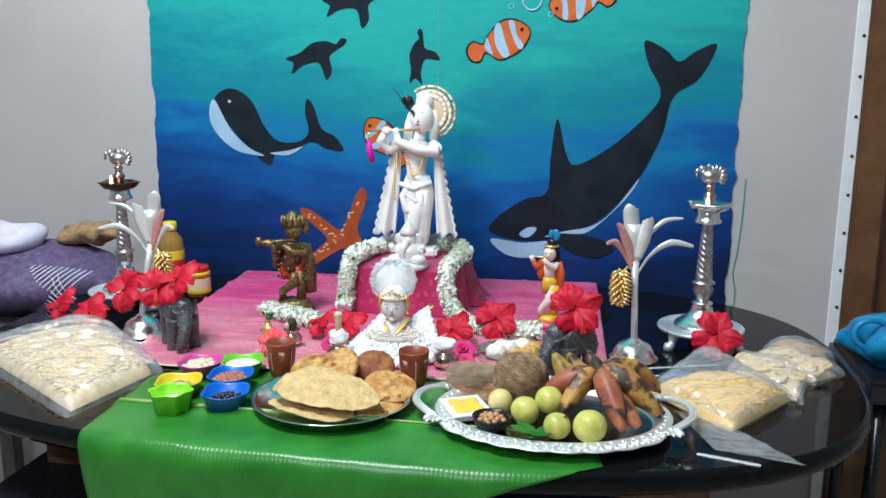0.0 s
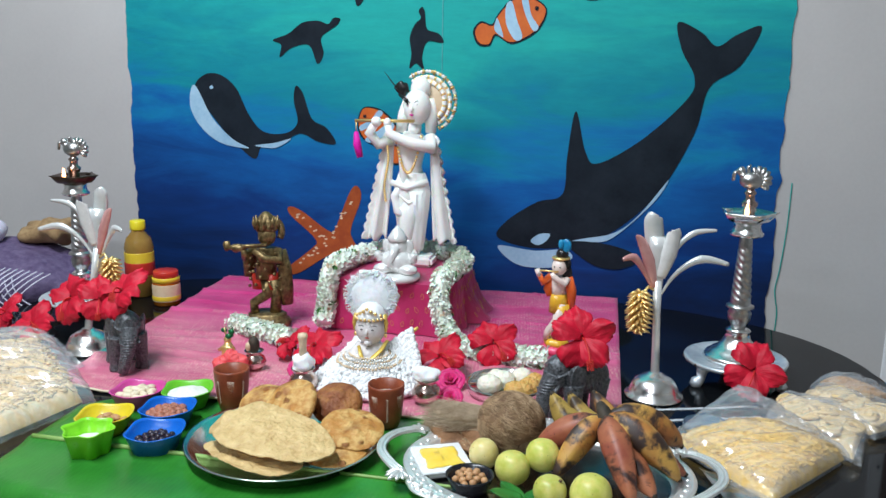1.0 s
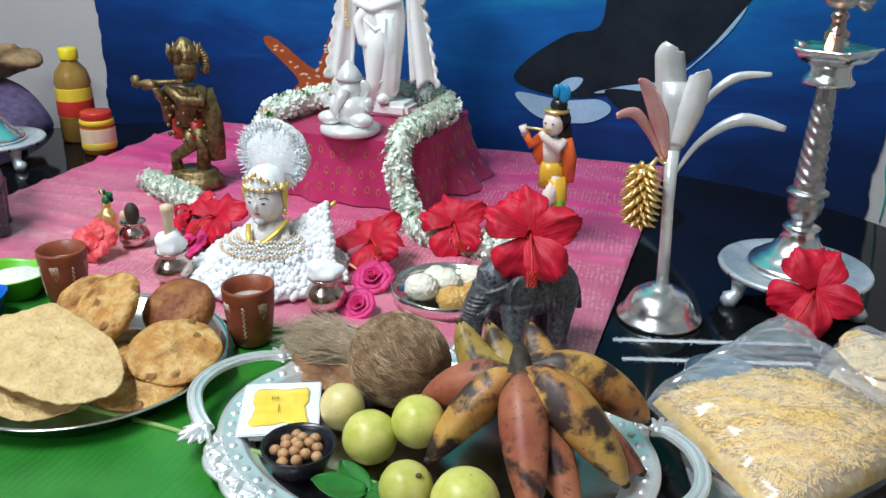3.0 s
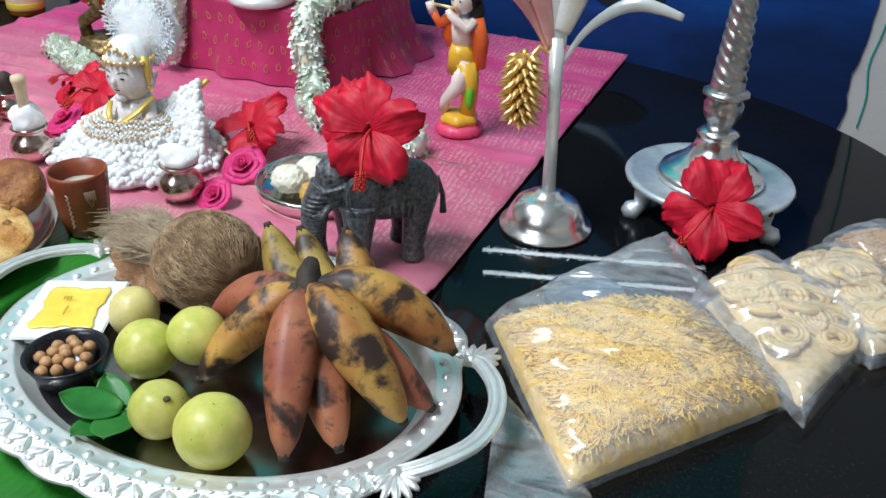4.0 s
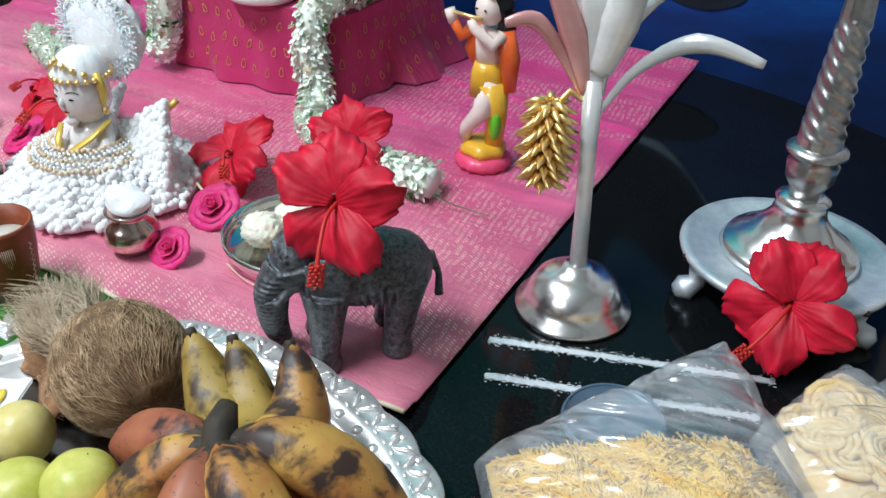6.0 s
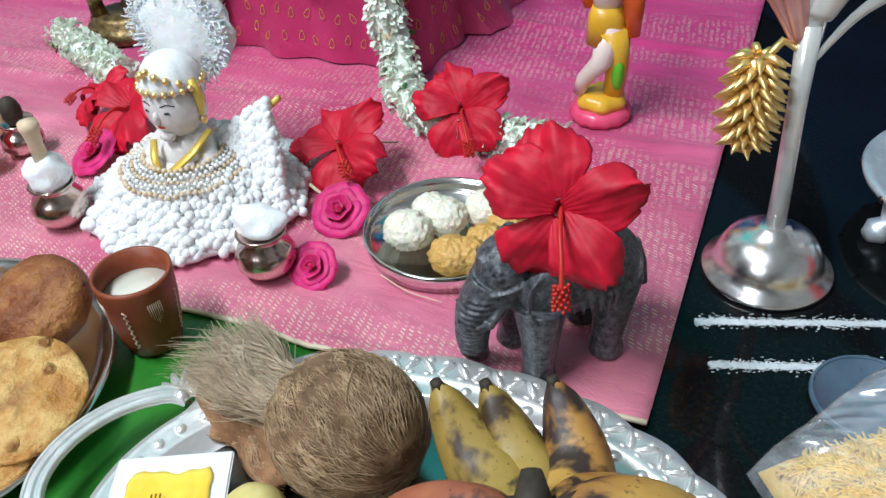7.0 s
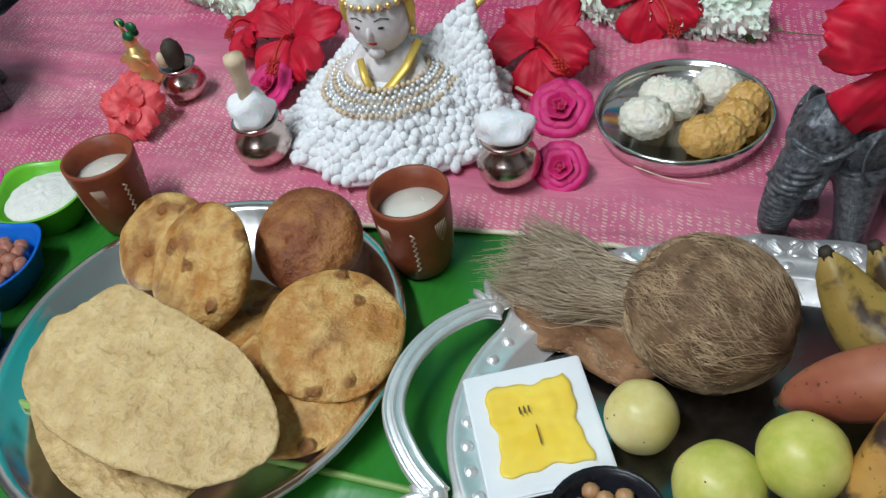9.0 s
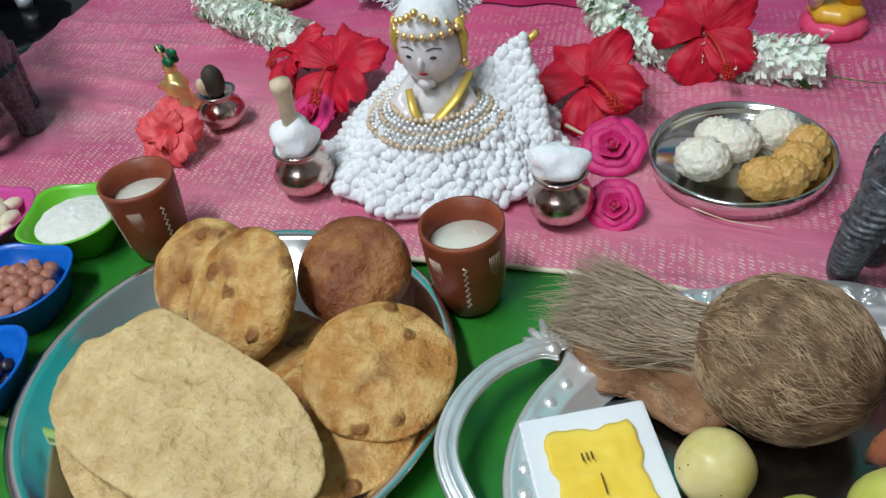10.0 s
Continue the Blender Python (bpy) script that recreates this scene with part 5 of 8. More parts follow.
def puri(place, r, h, turn, mat, label):
    """A puffed fried bread: bulging disc with blisters and brown spots."""
    at = pose(*place, *turn)
    sh = Shape()
    seg, rings = 80, 40
    verts, faces = [], []
    for i in range(rings + 1):
        t = math.pi * i / rings
        for k in range(seg):
            a = 2 * math.pi * k / seg
            p = Vector((math.sin(t) ** 0.75 * math.cos(a) * r, math.sin(t) ** 0.75 * math.sin(a) * r, -math.cos(t) * h))
            q = p * 26 + Vector(place) * 40
            p += Vector((0, 0, 1)) * ((0.0050 * noise.noise(q) + 0.0026 * noise.noise(q * 3.2) + 0.0010 * noise.noise(q * 8)) * (1 - math.sin(t) ** 3 * 0.5)) + Vector((p.x, p.y, 0)).normalized() * 0.002 * noise.noise(q * 1.3) if i not in (0, rings) else Vector()
            verts.append(p)
    for i in range(rings):
        for k in range(seg):
            a, b = i * seg + k, i * seg + (k + 1) % seg
            faces.append((a, b, b + seg, a + seg))
    ob = thing("puri", (0, 0, 0), label, "fried bread", "fried breads on the plate")
    ob.matrix_world = at
    sh.add(verts, faces)
    part("crust", sh, mat, ob)


puri((0.046, 1.310, 0.768), 0.045, 0.006, (5, 4, 0), "puri", "flat golden fried bread lying on the plate")
puri((0.0615, 1.337, 0.785), 0.0415, 0.007, (15, 5, 10), "puri", "golden fried bread with brown blisters leaning on others")
puri((0.018, 1.402, 0.788), 0.035, 0.018, (28, 4, 0), "puri_dark", "puffed dark brown fried bread on the plate")
puri((-0.034, 1.360, 0.796), 0.042, 0.013, (34, -22, 0), "puri", "puffed golden fried bread standing behind the papad")
puri((-0.086, 1.390, 0.784), 0.035, 0.012, (24, -10, 0), "puri", "golden fried bread at the plate's far rim")
puri((-0.012, 1.340, 0.767), 0.040, 0.007, (4, -3, 0), "puri", "flat golden fried bread under the papad")

# ---- clay cups of milk ----
cup = thing("clay_cup", (0.080, 1.430, TOP + 0.003), "brown terracotta cup with cream slip pattern, holding milk", "cup", "clay cups beside the plate", s=0.94)
CW = 0.87
part("body", Shape().lathe([(0.020, 0.0), (0.0225, 0.002), (0.026, 0.015), (0.0295, 0.040), (0.0312, 0.062), (0.0312, 0.0650), (0.0285, 0.0650), (0.0272, 0.045), (0.0225, 0.010), (0.0, 0.008)], 44, m=moved(s=(CW, CW, 1.0))), "clay", cup)
part("milk", Shape().lathe([(0.0276, 0.046), (0.0274, 0.0475), (0.0, 0.0475)], 36, m=moved(s=(CW, CW, 1.0))), "milk", cup)
for k in range(4):
    a0 = k * math.pi / 2 + 0.35
    zig = []
    for j in range(15):
        z = 0.014 + 0.036 * j / 14
        r = 0.0258 + (z - 0.014) * 0.105 + 0.0006
        a = a0 + 0.05 * (1 if j % 2 else -1)
        zig.append((r * math.cos(a), r * math.sin(a), z))
    part("slip_zigzag", Shape().tube(zig, 0.0008, 5, m=moved(s=(CW, CW, 1.0))), "chalk", cup)
    for s in range(7):
        z = 0.034 + 0.0005 * s
        a = a0 + math.pi / 4 + (s - 3) * 0.055
        r1, r2 = 0.0258 + (0.052 - 0.014) * 0.105 + 0.0006, 0.0258 + (0.034 + 0.002 * abs(s - 3) - 0.014) * 0.105 + 0.0006
        part("slip_comb_line", Shape().tube([(r1 * math.cos(a), r1 * math.sin(a), 0.052), (r2 * math.cos(a + 0.03), r2 * math.sin(a + 0.03), 0.034 + 0.002 * abs(s - 3))], 0.0004, 4, m=moved(s=(CW, CW, 1.0))), "chalk", cup)
copy_thing(cup, pose(-0.153, 1.432, TOP + 0.003, 0, 0, 47))

# ---- small plastic bowls ----


def square_bowl(name, place, rz, mat, label, fill, size=0.034, height=0.026, lobes=0):
    ob = thing(name, place, label, "bowl", "plastic bowls on the leaf", rz=rz)
    sh = Shape()
    prof = [(0.66, 0.0), (0.72, 0.001), (0.95, 0.9), (1.0, 0.97), (1.0, 1.0), (0.95, 1.0), (0.90, 0.88), (0.68, 0.12), (0.0, 0.10)]
    seg = 48
    verts, faces = [], []
    for r, z in prof:
        for k in range(seg):
            a = 2 * math.pi * k / seg
            c, s = math.cos(a), math.sin(a)
            g = 1 + 0.10 * math.cos(lobes * a) if lobes else (abs(c) ** 3.2 + abs(s) ** 3.2) ** (-1 / 3.2)
            wav = 0.0 if lobes else 0.10 * math.cos(4 * a) * (r > 0.8)
            verts.append((size * r * g * c, size * r * g * s, height * (z - wav * 0.6 * (z > 0.5))))
    for i in range(len(prof) - 1):
        for k in range(seg):
            a, b = i * seg + k, i * seg + (k + 1) % seg
            faces.append((a, b, b + seg, a + seg))
    faces.append(tuple(range(seg))[::-1])
    sh.add(verts, faces)
    part("shell", sh, mat, ob)
    fill(ob, size, height)
    return ob


def heap(ob, size, height, mat, r, n, sx=1.0, name="nut"):
    for k in range(n):
        a, d = k * 2.399, size * 0.70 * math.sqrt((k + 0.5) / n)
        sh = Shape().ball(0, 0, 0, r * sx, r, r * 0.85, seg=9, rough=0.15, freq=150)
        o = part(name, sh, mat, ob)
        o.matrix_local = pose(d * math.cos(a), d * math.sin(a), height * 0.66 + 0.004 * (1 - k / n), 0, 0, rnd.uniform(0, 360))


def mound(ob, size, height, mat, name):
    part(name, Shape().sheet(lambda u, v: (size * 0.80 * v * math.cos(2 * math.pi * u), size * 0.80 * v * math.sin(2 * math.pi * u), height * 0.70 + 0.006 * (1 - v * v) + 0.002 * noise.noise(Vector((v * math.cos(2 * math.pi * u) * 7, v * math.sin(2 * math.pi * u) * 7, 3)))), 36, 12), mat, ob)


ZL = TOP + 0.003
square_bowl("lime_bowl", (-0.264, 1.252, ZL), 10, "bowl_lime", "lime green flower-shaped plastic bowl with white powder", lambda o, s, h: mound(o, s * 0.8, h * 0.7, "rice", "powder"), 0.032, 0.034, 6)
square_bowl("yellow_bowl", (-0.285, 1.318, ZL), 15, "bowl_yellow", "yellow plastic bowl with a few almonds", lambda o, s, h: heap(o, s, h * 0.6, "nut", 0.006, 9, 1.6, "almond"), 0.036, 0.024)
square_bowl("blue_bowl", (-0.188, 1.282, ZL), 12, "bowl_blue", "blue plastic bowl with dark raisins", lambda o, s, h: heap(o, s, h * 0.7, "raisin", 0.0048, 22, 1.2, "raisin"), 0.036, 0.027)
square_bowl("blue_bowl", (-0.212, 1.355, ZL), 8, "bowl_blue", "blue plastic bowl heaped with reddish nuts", lambda o, s, h: heap(o, s, h, "peanut", 0.0052, 26, 1.35), 0.036, 0.027)
square_bowl("pink_bowl", (-0.292, 1.410, ZL), 5, "bowl_pink", "pink plastic bowl with pale cashews", lambda o, s, h: heap(o, s, h, "cashew", 0.0060, 14, 1.7, "cashew"), 0.036, 0.025)
square_bowl("green_bowl", (-0.222, 1.428, ZL), 20, "bowl_green", "green plastic bowl filled with white rice", lambda o, s, h: mound(o, s, h, "rice", "rice"), 0.036, 0.025)

# ---- plate of sweets ----
ZC = TOP + 0.0065
sw = thing("sweets_plate", (0.225, 1.592, ZC), "small rimmed steel plate with white and amber sweets", "plate", s=0.92)
part("pan", Shape().lathe([(0.060, 0.0), (0.0645, 0.001), (0.0665, 0.010), (0.0675, 0.0165), (0.0655, 0.0168), (0.0640, 0.010), (0.061, 0.003), (0.0, 0.0024)], 56), "steel", sw)
for x, y, r, mat in ((-0.024, -0.014, 0.019, 0), (-0.006, 0.010, 0.018, 0), (0.020, 0.030, 0.017, 0), (-0.018, 0.014, 0.015, 0), (0.018, -0.030, 0.017, 1), (0.036, -0.008, 0.016, 1), (0.042, 0.014, 0.014, 1), (0.030, -0.026, 0.014, 1)):
    s = Shape().ball(0, 0, 0, r, r * 0.92, 0.014, seg=56, rough=0.15, freq=420)
    ob = solid("sweet", s, "sweet_amber" if mat else "sweet_white", "crumbly amber semolina sweet on the steel plate" if mat else "crumbly white coconut sweet on the steel plate", "sweet", "sweets on the plate", at=pose(0.225 + x, 1.592 + y, ZC + 0.014))

# ---- small metal pots ----


def small_pot(place, s, mat, label, name="metal_pot"):
    ob = thing(name, place, label, "pot", s=s)
    part("vessel", Shape().lathe([(0.010, 0.0), (0.014, 0.001), (0.0215, 0.010), (0.0225, 0.017), (0.019, 0.025), (0.0135, 0.030), (0.0135, 0.033), (0.0185, 0.037), (0.0175, 0.038), (0.012, 0.034), (0.0, 0.033)], 32), mat, ob)
    return ob


pl = small_pot((-0.075, 1.512, ZC), 1.0, "copper", "small tarnished silver pot topped with cotton and a dipper")
part("cotton", Shape().ball(0, 0, 0.044, 0.0165, 0.0165, 0.017, seg=24, rough=0.35, freq=90), "cotton", pl)
part("dipper", Shape().lathe([(0.006, 0.058), (0.0055, 0.072), (0.0065, 0.082), (0.0078, 0.086), (0.0072, 0.091), (0.0, 0.093)], 14), "cream_paint", pl, "cream wooden dipper handle")
pr = small_pot((0.117, 1.516, ZC), 1.0, "copper", "small copper pot topped with a wad of cotton")
part("cotton", Shape().ball(-0.002, 0.002, 0.043, 0.021, 0.015, 0.011, seg=24, rough=0.35, freq=80), "cotton", pr)
mp = small_pot((-0.188, 1.582, ZC), 0.86, "copper", "miniature copper pot with a coconut and leaves on top", "miniature_pot")
part("coconut", Shape().ball(0, 0, 0.048, 0.011, 0.011, 0.017, seg=14), "ban_stem", mp)
for k in range(5):
    ob = part("leaf", leaf_blade(0.020, 0.010, 0.004), "mint_green", mp)
    ob.matrix_local = pose(0, 0, 0.038, 0, -52, 72 * k)
part("knob", Shape().ball(-0.008, -0.008, 0.046, 0.006, 0.005, 0.009, seg=10), "cream_paint", mp)
mini = Shape()
mini.lathe([(0.015, 0.0), (0.016, 0.003), (0.012, 0.010), (0.010, 0.018), (0.012, 0.024), (0.007, 0.032), (0.005, 0.036), (0.0, 0.040)], 20)
mini.ball(0, 0, 0.040, 0.0065, 0.006, 0.007, seg=12).tube([(-0.014, -0.004, 0.022), (-0.006, -0.006, 0.028), (0.006, -0.006, 0.028), (0.014, -0.004, 0.020)], 0.003, 8)
for a in (-0.8, 0.0, 0.9, 2.0):
    mini.ball(0.011 * math.cos(a) - 0.004, 0.006 * math.sin(a), 0.050 + 0.004 * math.cos(3 * a), 0.006, 0.003, 0.0045, mi=1, seg=8)
mini.tube([(-0.002, 0, 0.046), (-0.006, 0, 0.060)], [0.002, 0.0006], 6)
solid("miniature_idol", mini, ["gold", "mint_green"], "tiny golden idol with dark green ornaments on its head", "figurine", at=pose(-0.243, 1.600, ZC))

# ---- oil lamps on footed plates ----


def oil_lamp(x, y, rz, flip):
    st = thing("footed_plate", (x, y, TOP), "round silver plate on three cast feet on the black table", "footed plate", "footed plates under the lamps", rz=rz)
    part("disc", Shape().lathe([(0.050, 0.030), (0.070, 0.031), (0.080, 0.034), (0.0815, 0.038), (0.080, 0.0405), (0.074, 0.0395), (0.070, 0.037), (0.0, 0.036)], 56), "frosted", st)
    for k in range(3):
        a = math.radians(-145 + 120 * k)
        c, s = math.cos(a), math.sin(a)
        part("foot", Shape().tube([(0.062 * c, 0.062 * s, 0.032), (0.066 * c, 0.066 * s, 0.022), (0.067 * c, 0.067 * s, 0.012), (0.076 * c, 0.076 * s, 0.006), (0.084 * c, 0.084 * s, 0.004)], [0.013, 0.0085, 0.0072, 0.0105, 0.0050], 12), "frosted", st)
    for k in range(10):
        a = math.radians(36 * k)
        part("stud", Shape().ball(0.080 * math.cos(a), 0.080 * math.sin(a), 0.036, 0.003, seg=8), "dark_metal", st)
    lp = thing("oil_lamp", (x, y, TOP + 0.037), "tall silver oil lamp with a twisted stem and bird finial, burning", "oil lamp", "oil lamps flanking the altar", rz=rz)
    part("foot_base", Shape().lathe([(0.050, 0.0), (0.052, 0.004), (0.048, 0.010), (0.043, 0.011), (0.040, 0.016), (0.032, 0.020), (0.026, 0.028), (0.021, 0.034), (0.018, 0.046), (0.020, 0.049), (0.013, 0.053)], 44), "silver", lp)
    part("collar", Shape().lathe([(0.011, 0.053), (0.012, 0.058), (0.017, 0.066), (0.0185, 0.078), (0.015, 0.084), (0.0215, 0.087), (0.0215, 0.090), (0.016, 0.093)], 32), "worn_silver", lp)
    twist, seg, n = Shape(), 40, 100
    verts, faces = [], []
    for i in range(n + 1):
        z = 0.093 + 0.110 * i / n
        r0 = 0.0155 - 0.0062 * i / n
        for k in range(seg):
            a = 2 * math.pi * k / seg
            r = r0 * (1 + (0.075 * math.cos(5 * a + 62 * i / n) if 6 < i < 84 else 0.03 * math.cos(10 * a)))
            verts.append((r * math.cos(a), r * math.sin(a), z))
    for i in range(n):
        for k in range(seg):
            a, b = i * seg + k, i * seg + (k + 1) % seg
            faces.append((a, b, b + seg, a + seg))
    twist.add(verts, faces)
    part("twisted_stem", twist, "worn_silver", lp)
    part("drip_ring", Shape().lathe([(0.012, 0.200), (0.024, 0.204), (0.026, 0.208), (0.022, 0.212), (0.020, 0.220), (0.022, 0.226), (0.014, 0.228)], 36), "silver", lp)
    bowl = part("oil_cup", Shape().lathe([(0.014, 0.226), (0.030, 0.228), (0.036, 0.234), (0.0400, 0.2405), (0.0385, 0.2425), (0.032, 0.2385), (0.0, 0.236)], 60, wave=0.07, lobes=5), "dark_metal" if flip else "silver", lp)
    for k in range(5):
        a = 2 * math.pi * k / 5
        part("wick_spout", Shape().tube([(0.034 * math.cos(a), 0.034 * math.sin(a), 0.2385), (0.046 * math.cos(a), 0.046 * math.sin(a), 0.2425)], [0.006, 0.002], 8, flat=0.5), "dark_metal" if flip else "silver", bowl)
    part("finial_post", Shape().lathe([(0.010, 0.236), (0.009, 0.246), (0.012, 0.252), (0.013, 0.256), (0.008, 0.260), (0.007, 0.268), (0.010, 0.272), (0.005, 0.278)], 24), "copper", lp)
    bird = Shape()
    bird.ball(0.0, 0, 0.291, 0.018, 0.011, 0.0135, seg=20).ball(-0.016, 0, 0.305, 0.007, 0.006, 0.0075, seg=14)
    bird.tube([(-0.010, 0, 0.294), (-0.015, 0, 0.303)], [0.007, 0.005], 10).tube([(-0.020, 0, 0.305), (-0.026, 0, 0.302), (-0.027, 0, 0.290)], [0.0035, 0.003, 0.0025], 8)
    for k in range(7):
        a = math.radians(-35 + 25 * k)
        bird.tube([(0.010, 0, 0.290), (0.010 + 0.015 * math.cos(a), 0, 0.290 + 0.016 * math.sin(a)), (0.010 + 0.020 * math.cos(a), 0.001, 0.292 + 0.022 * math.sin(a))], [0.004, 0.0045, 0.003], 8)
    bird.tube([(-0.004, 0, 0.300), (-0.006, 0, 0.312), (-0.002, 0, 0.315)], [0.004, 0.003, 0.002], 8)
    part("bird_finial", bird, "worn_silver", lp)
    fl = Shape().lathe([(0.001, 0.240), (0.0036, 0.244), (0.0030, 0.250), (0.0008, 0.259)], 10, m=moved(-0.006, -0.030, 0))
    part("flame", fl, "flame", lp, "small orange oil flame")


oil_lamp(0.576, 1.752, 0, False)
oil_lamp(-0.652, 1.800, 10, True)

# ---- silver plantain stands ----


def leaf_strip(path, widths, normal=(0, -1, 0)):
    """A long thin leaf along a path, cupped a little."""
    pts = spline(path, 6, False)
    n = len(pts)
    nv = Vector(normal)

    def at(u, v):
        i = min(int(round(v * (n - 1))), n - 1)
        p = pts[i]
        d = (pts[min(i + 1, n - 1)] - pts[max(i - 1, 0)]).normalized()
        side = d.cross(nv).normalized()
        k = v * (len(widths) - 1)
        j = min(int(k), len(widths) - 2)
        w = widths[j] * (1 - k + j) + widths[j + 1] * (k - j)
        return p + side * w * (u - 0.5) + nv * (0.25 * w * (4 * (u - 0.5) ** 2 - 1) * -1)
    return Shape().sheet(at, 6, n - 1, 0.0006)


def plantain_stand(x, y, mirror, lean, rz):
    ob = thing("plantain_stand", (x, y, TOP), "silver plantain tree ornament with pearly leaves and a golden fruit bunch", "ornament", "plantain ornaments beside the cloth", rz=rz)
    part("dome_base", Shape().lathe([(0.043, 0.0), (0.0445, 0.002), (0.0440, 0.005), (0.038, 0.007), (0.036, 0.016), (0.030, 0.027), (0.020, 0.034), (0.012, 0.036), (0.010, 0.040)], 48), "silver", ob)
    q = mirror
    part("trunk", Shape().tube([(0, 0, 0.036), (0.25 * lean, 0, 0.08), (0.6 * lean, 0, 0.13), (lean, 0, 0.185)], [0.0066, 0.0060, 0.0058, 0.0072], 14), "iridescent", ob)
    ox = lean
    part("sheath", Shape().lathe([(0.008, 0.175), (0.009, 0.195), (0.014, 0.232), (0.017, 0.252)], 20, m=moved(ox, 0, 0, 0, 0, 0, (1.0, 0.6, 1.0))), "iridescent", ob)
    for path, w, mat in (
        ([(0, 0.002, 0.20), (-0.006 * q, 0.004, 0.24), (-0.012 * q, 0.0, 0.278), (-0.010 * q, -0.004, 0.287)], (0.018, 0.030, 0.028, 0.010), "iridescent"),
        ([(0.003 * q, -0.004, 0.19), (0.012 * q, -0.008, 0.225), (0.017 * q, -0.012, 0.258), (0.016 * q, -0.016, 0.266)], (0.014, 0.024, 0.022, 0.010), "pearl"),
        ([(-0.003 * q, -0.003, 0.175), (-0.016 * q, -0.006, 0.215), (-0.030 * q, -0.010, 0.246), (-0.040 * q, -0.014, 0.256)], (0.008, 0.018, 0.014, 0.003), "rosy_film"),
        ([(-0.004 * q, 0, 0.170), (-0.022 * q, -0.004, 0.200), (-0.040 * q, -0.010, 0.222), (-0.058 * q, -0.016, 0.220)], (0.006, 0.008, 0.012, 0.006), "rosy_film" if q > 0 else "iridescent"),
        ([(0.004 * q, 0, 0.180), (0.022 * q, 0.004, 0.226), (0.050 * q, 0.004, 0.256), (0.084 * q, 0.0, 0.262)], (0.003, 0.006, 0.010, 0.004), "iridescent"),
        ([(0.005 * q, 0, 0.160), (0.026 * q, -0.004, 0.196), (0.060 * q, -0.010, 0.220), (0.100 * q, -0.016, 0.214)], (0.003, 0.007, 0.013, 0.006), "iridescent"),
    ):
        part("leaf", leaf_strip([(p[0] + ox, p[1], p[2]) for p in path], w), mat, ob)
    bx = ox - 0.026 * q
    core_b = part("golden_bunch", Shape().tube([(bx, -0.006, 0.104), (bx, -0.006, 0.166)], [0.007, 0.008], 8), "gold", ob, "golden foil fruit bunch")
    fruit = Shape().tube([(0.004, 0, 0), (0.011, 0, -0.002), (0.019, 0, -0.008)], [0.0028, 0.0033, 0.0004], 6).mesh("golden_fruit", "gold")
    for k in range(96):
        fo = new("golden_fruit", fruit)
        fo.parent = core_b
        fo.matrix_local = pose(bx, -0.006, 0.106 + 0.062 * (k / 96), 0, -18, math.degrees(k * 2.399)) @ Matrix.Scale(0.86 + 0.22 * math.sin(math.pi * k / 96), 4)
    part("bunch_stem", Shape().tube([(ox - 0.002 * q, 0, 0.168), (ox - 0.014 * q, -0.004, 0.176), (ox - 0.026 * q, -0.006, 0.160)], 0.0025, 6), "gold", ob)


plantain_stand(0.447, 1.645, 1, -0.006, 14)
plantain_stand(-0.512, 1.612, -1, 0.030, 0)

# ---- stone elephants ----


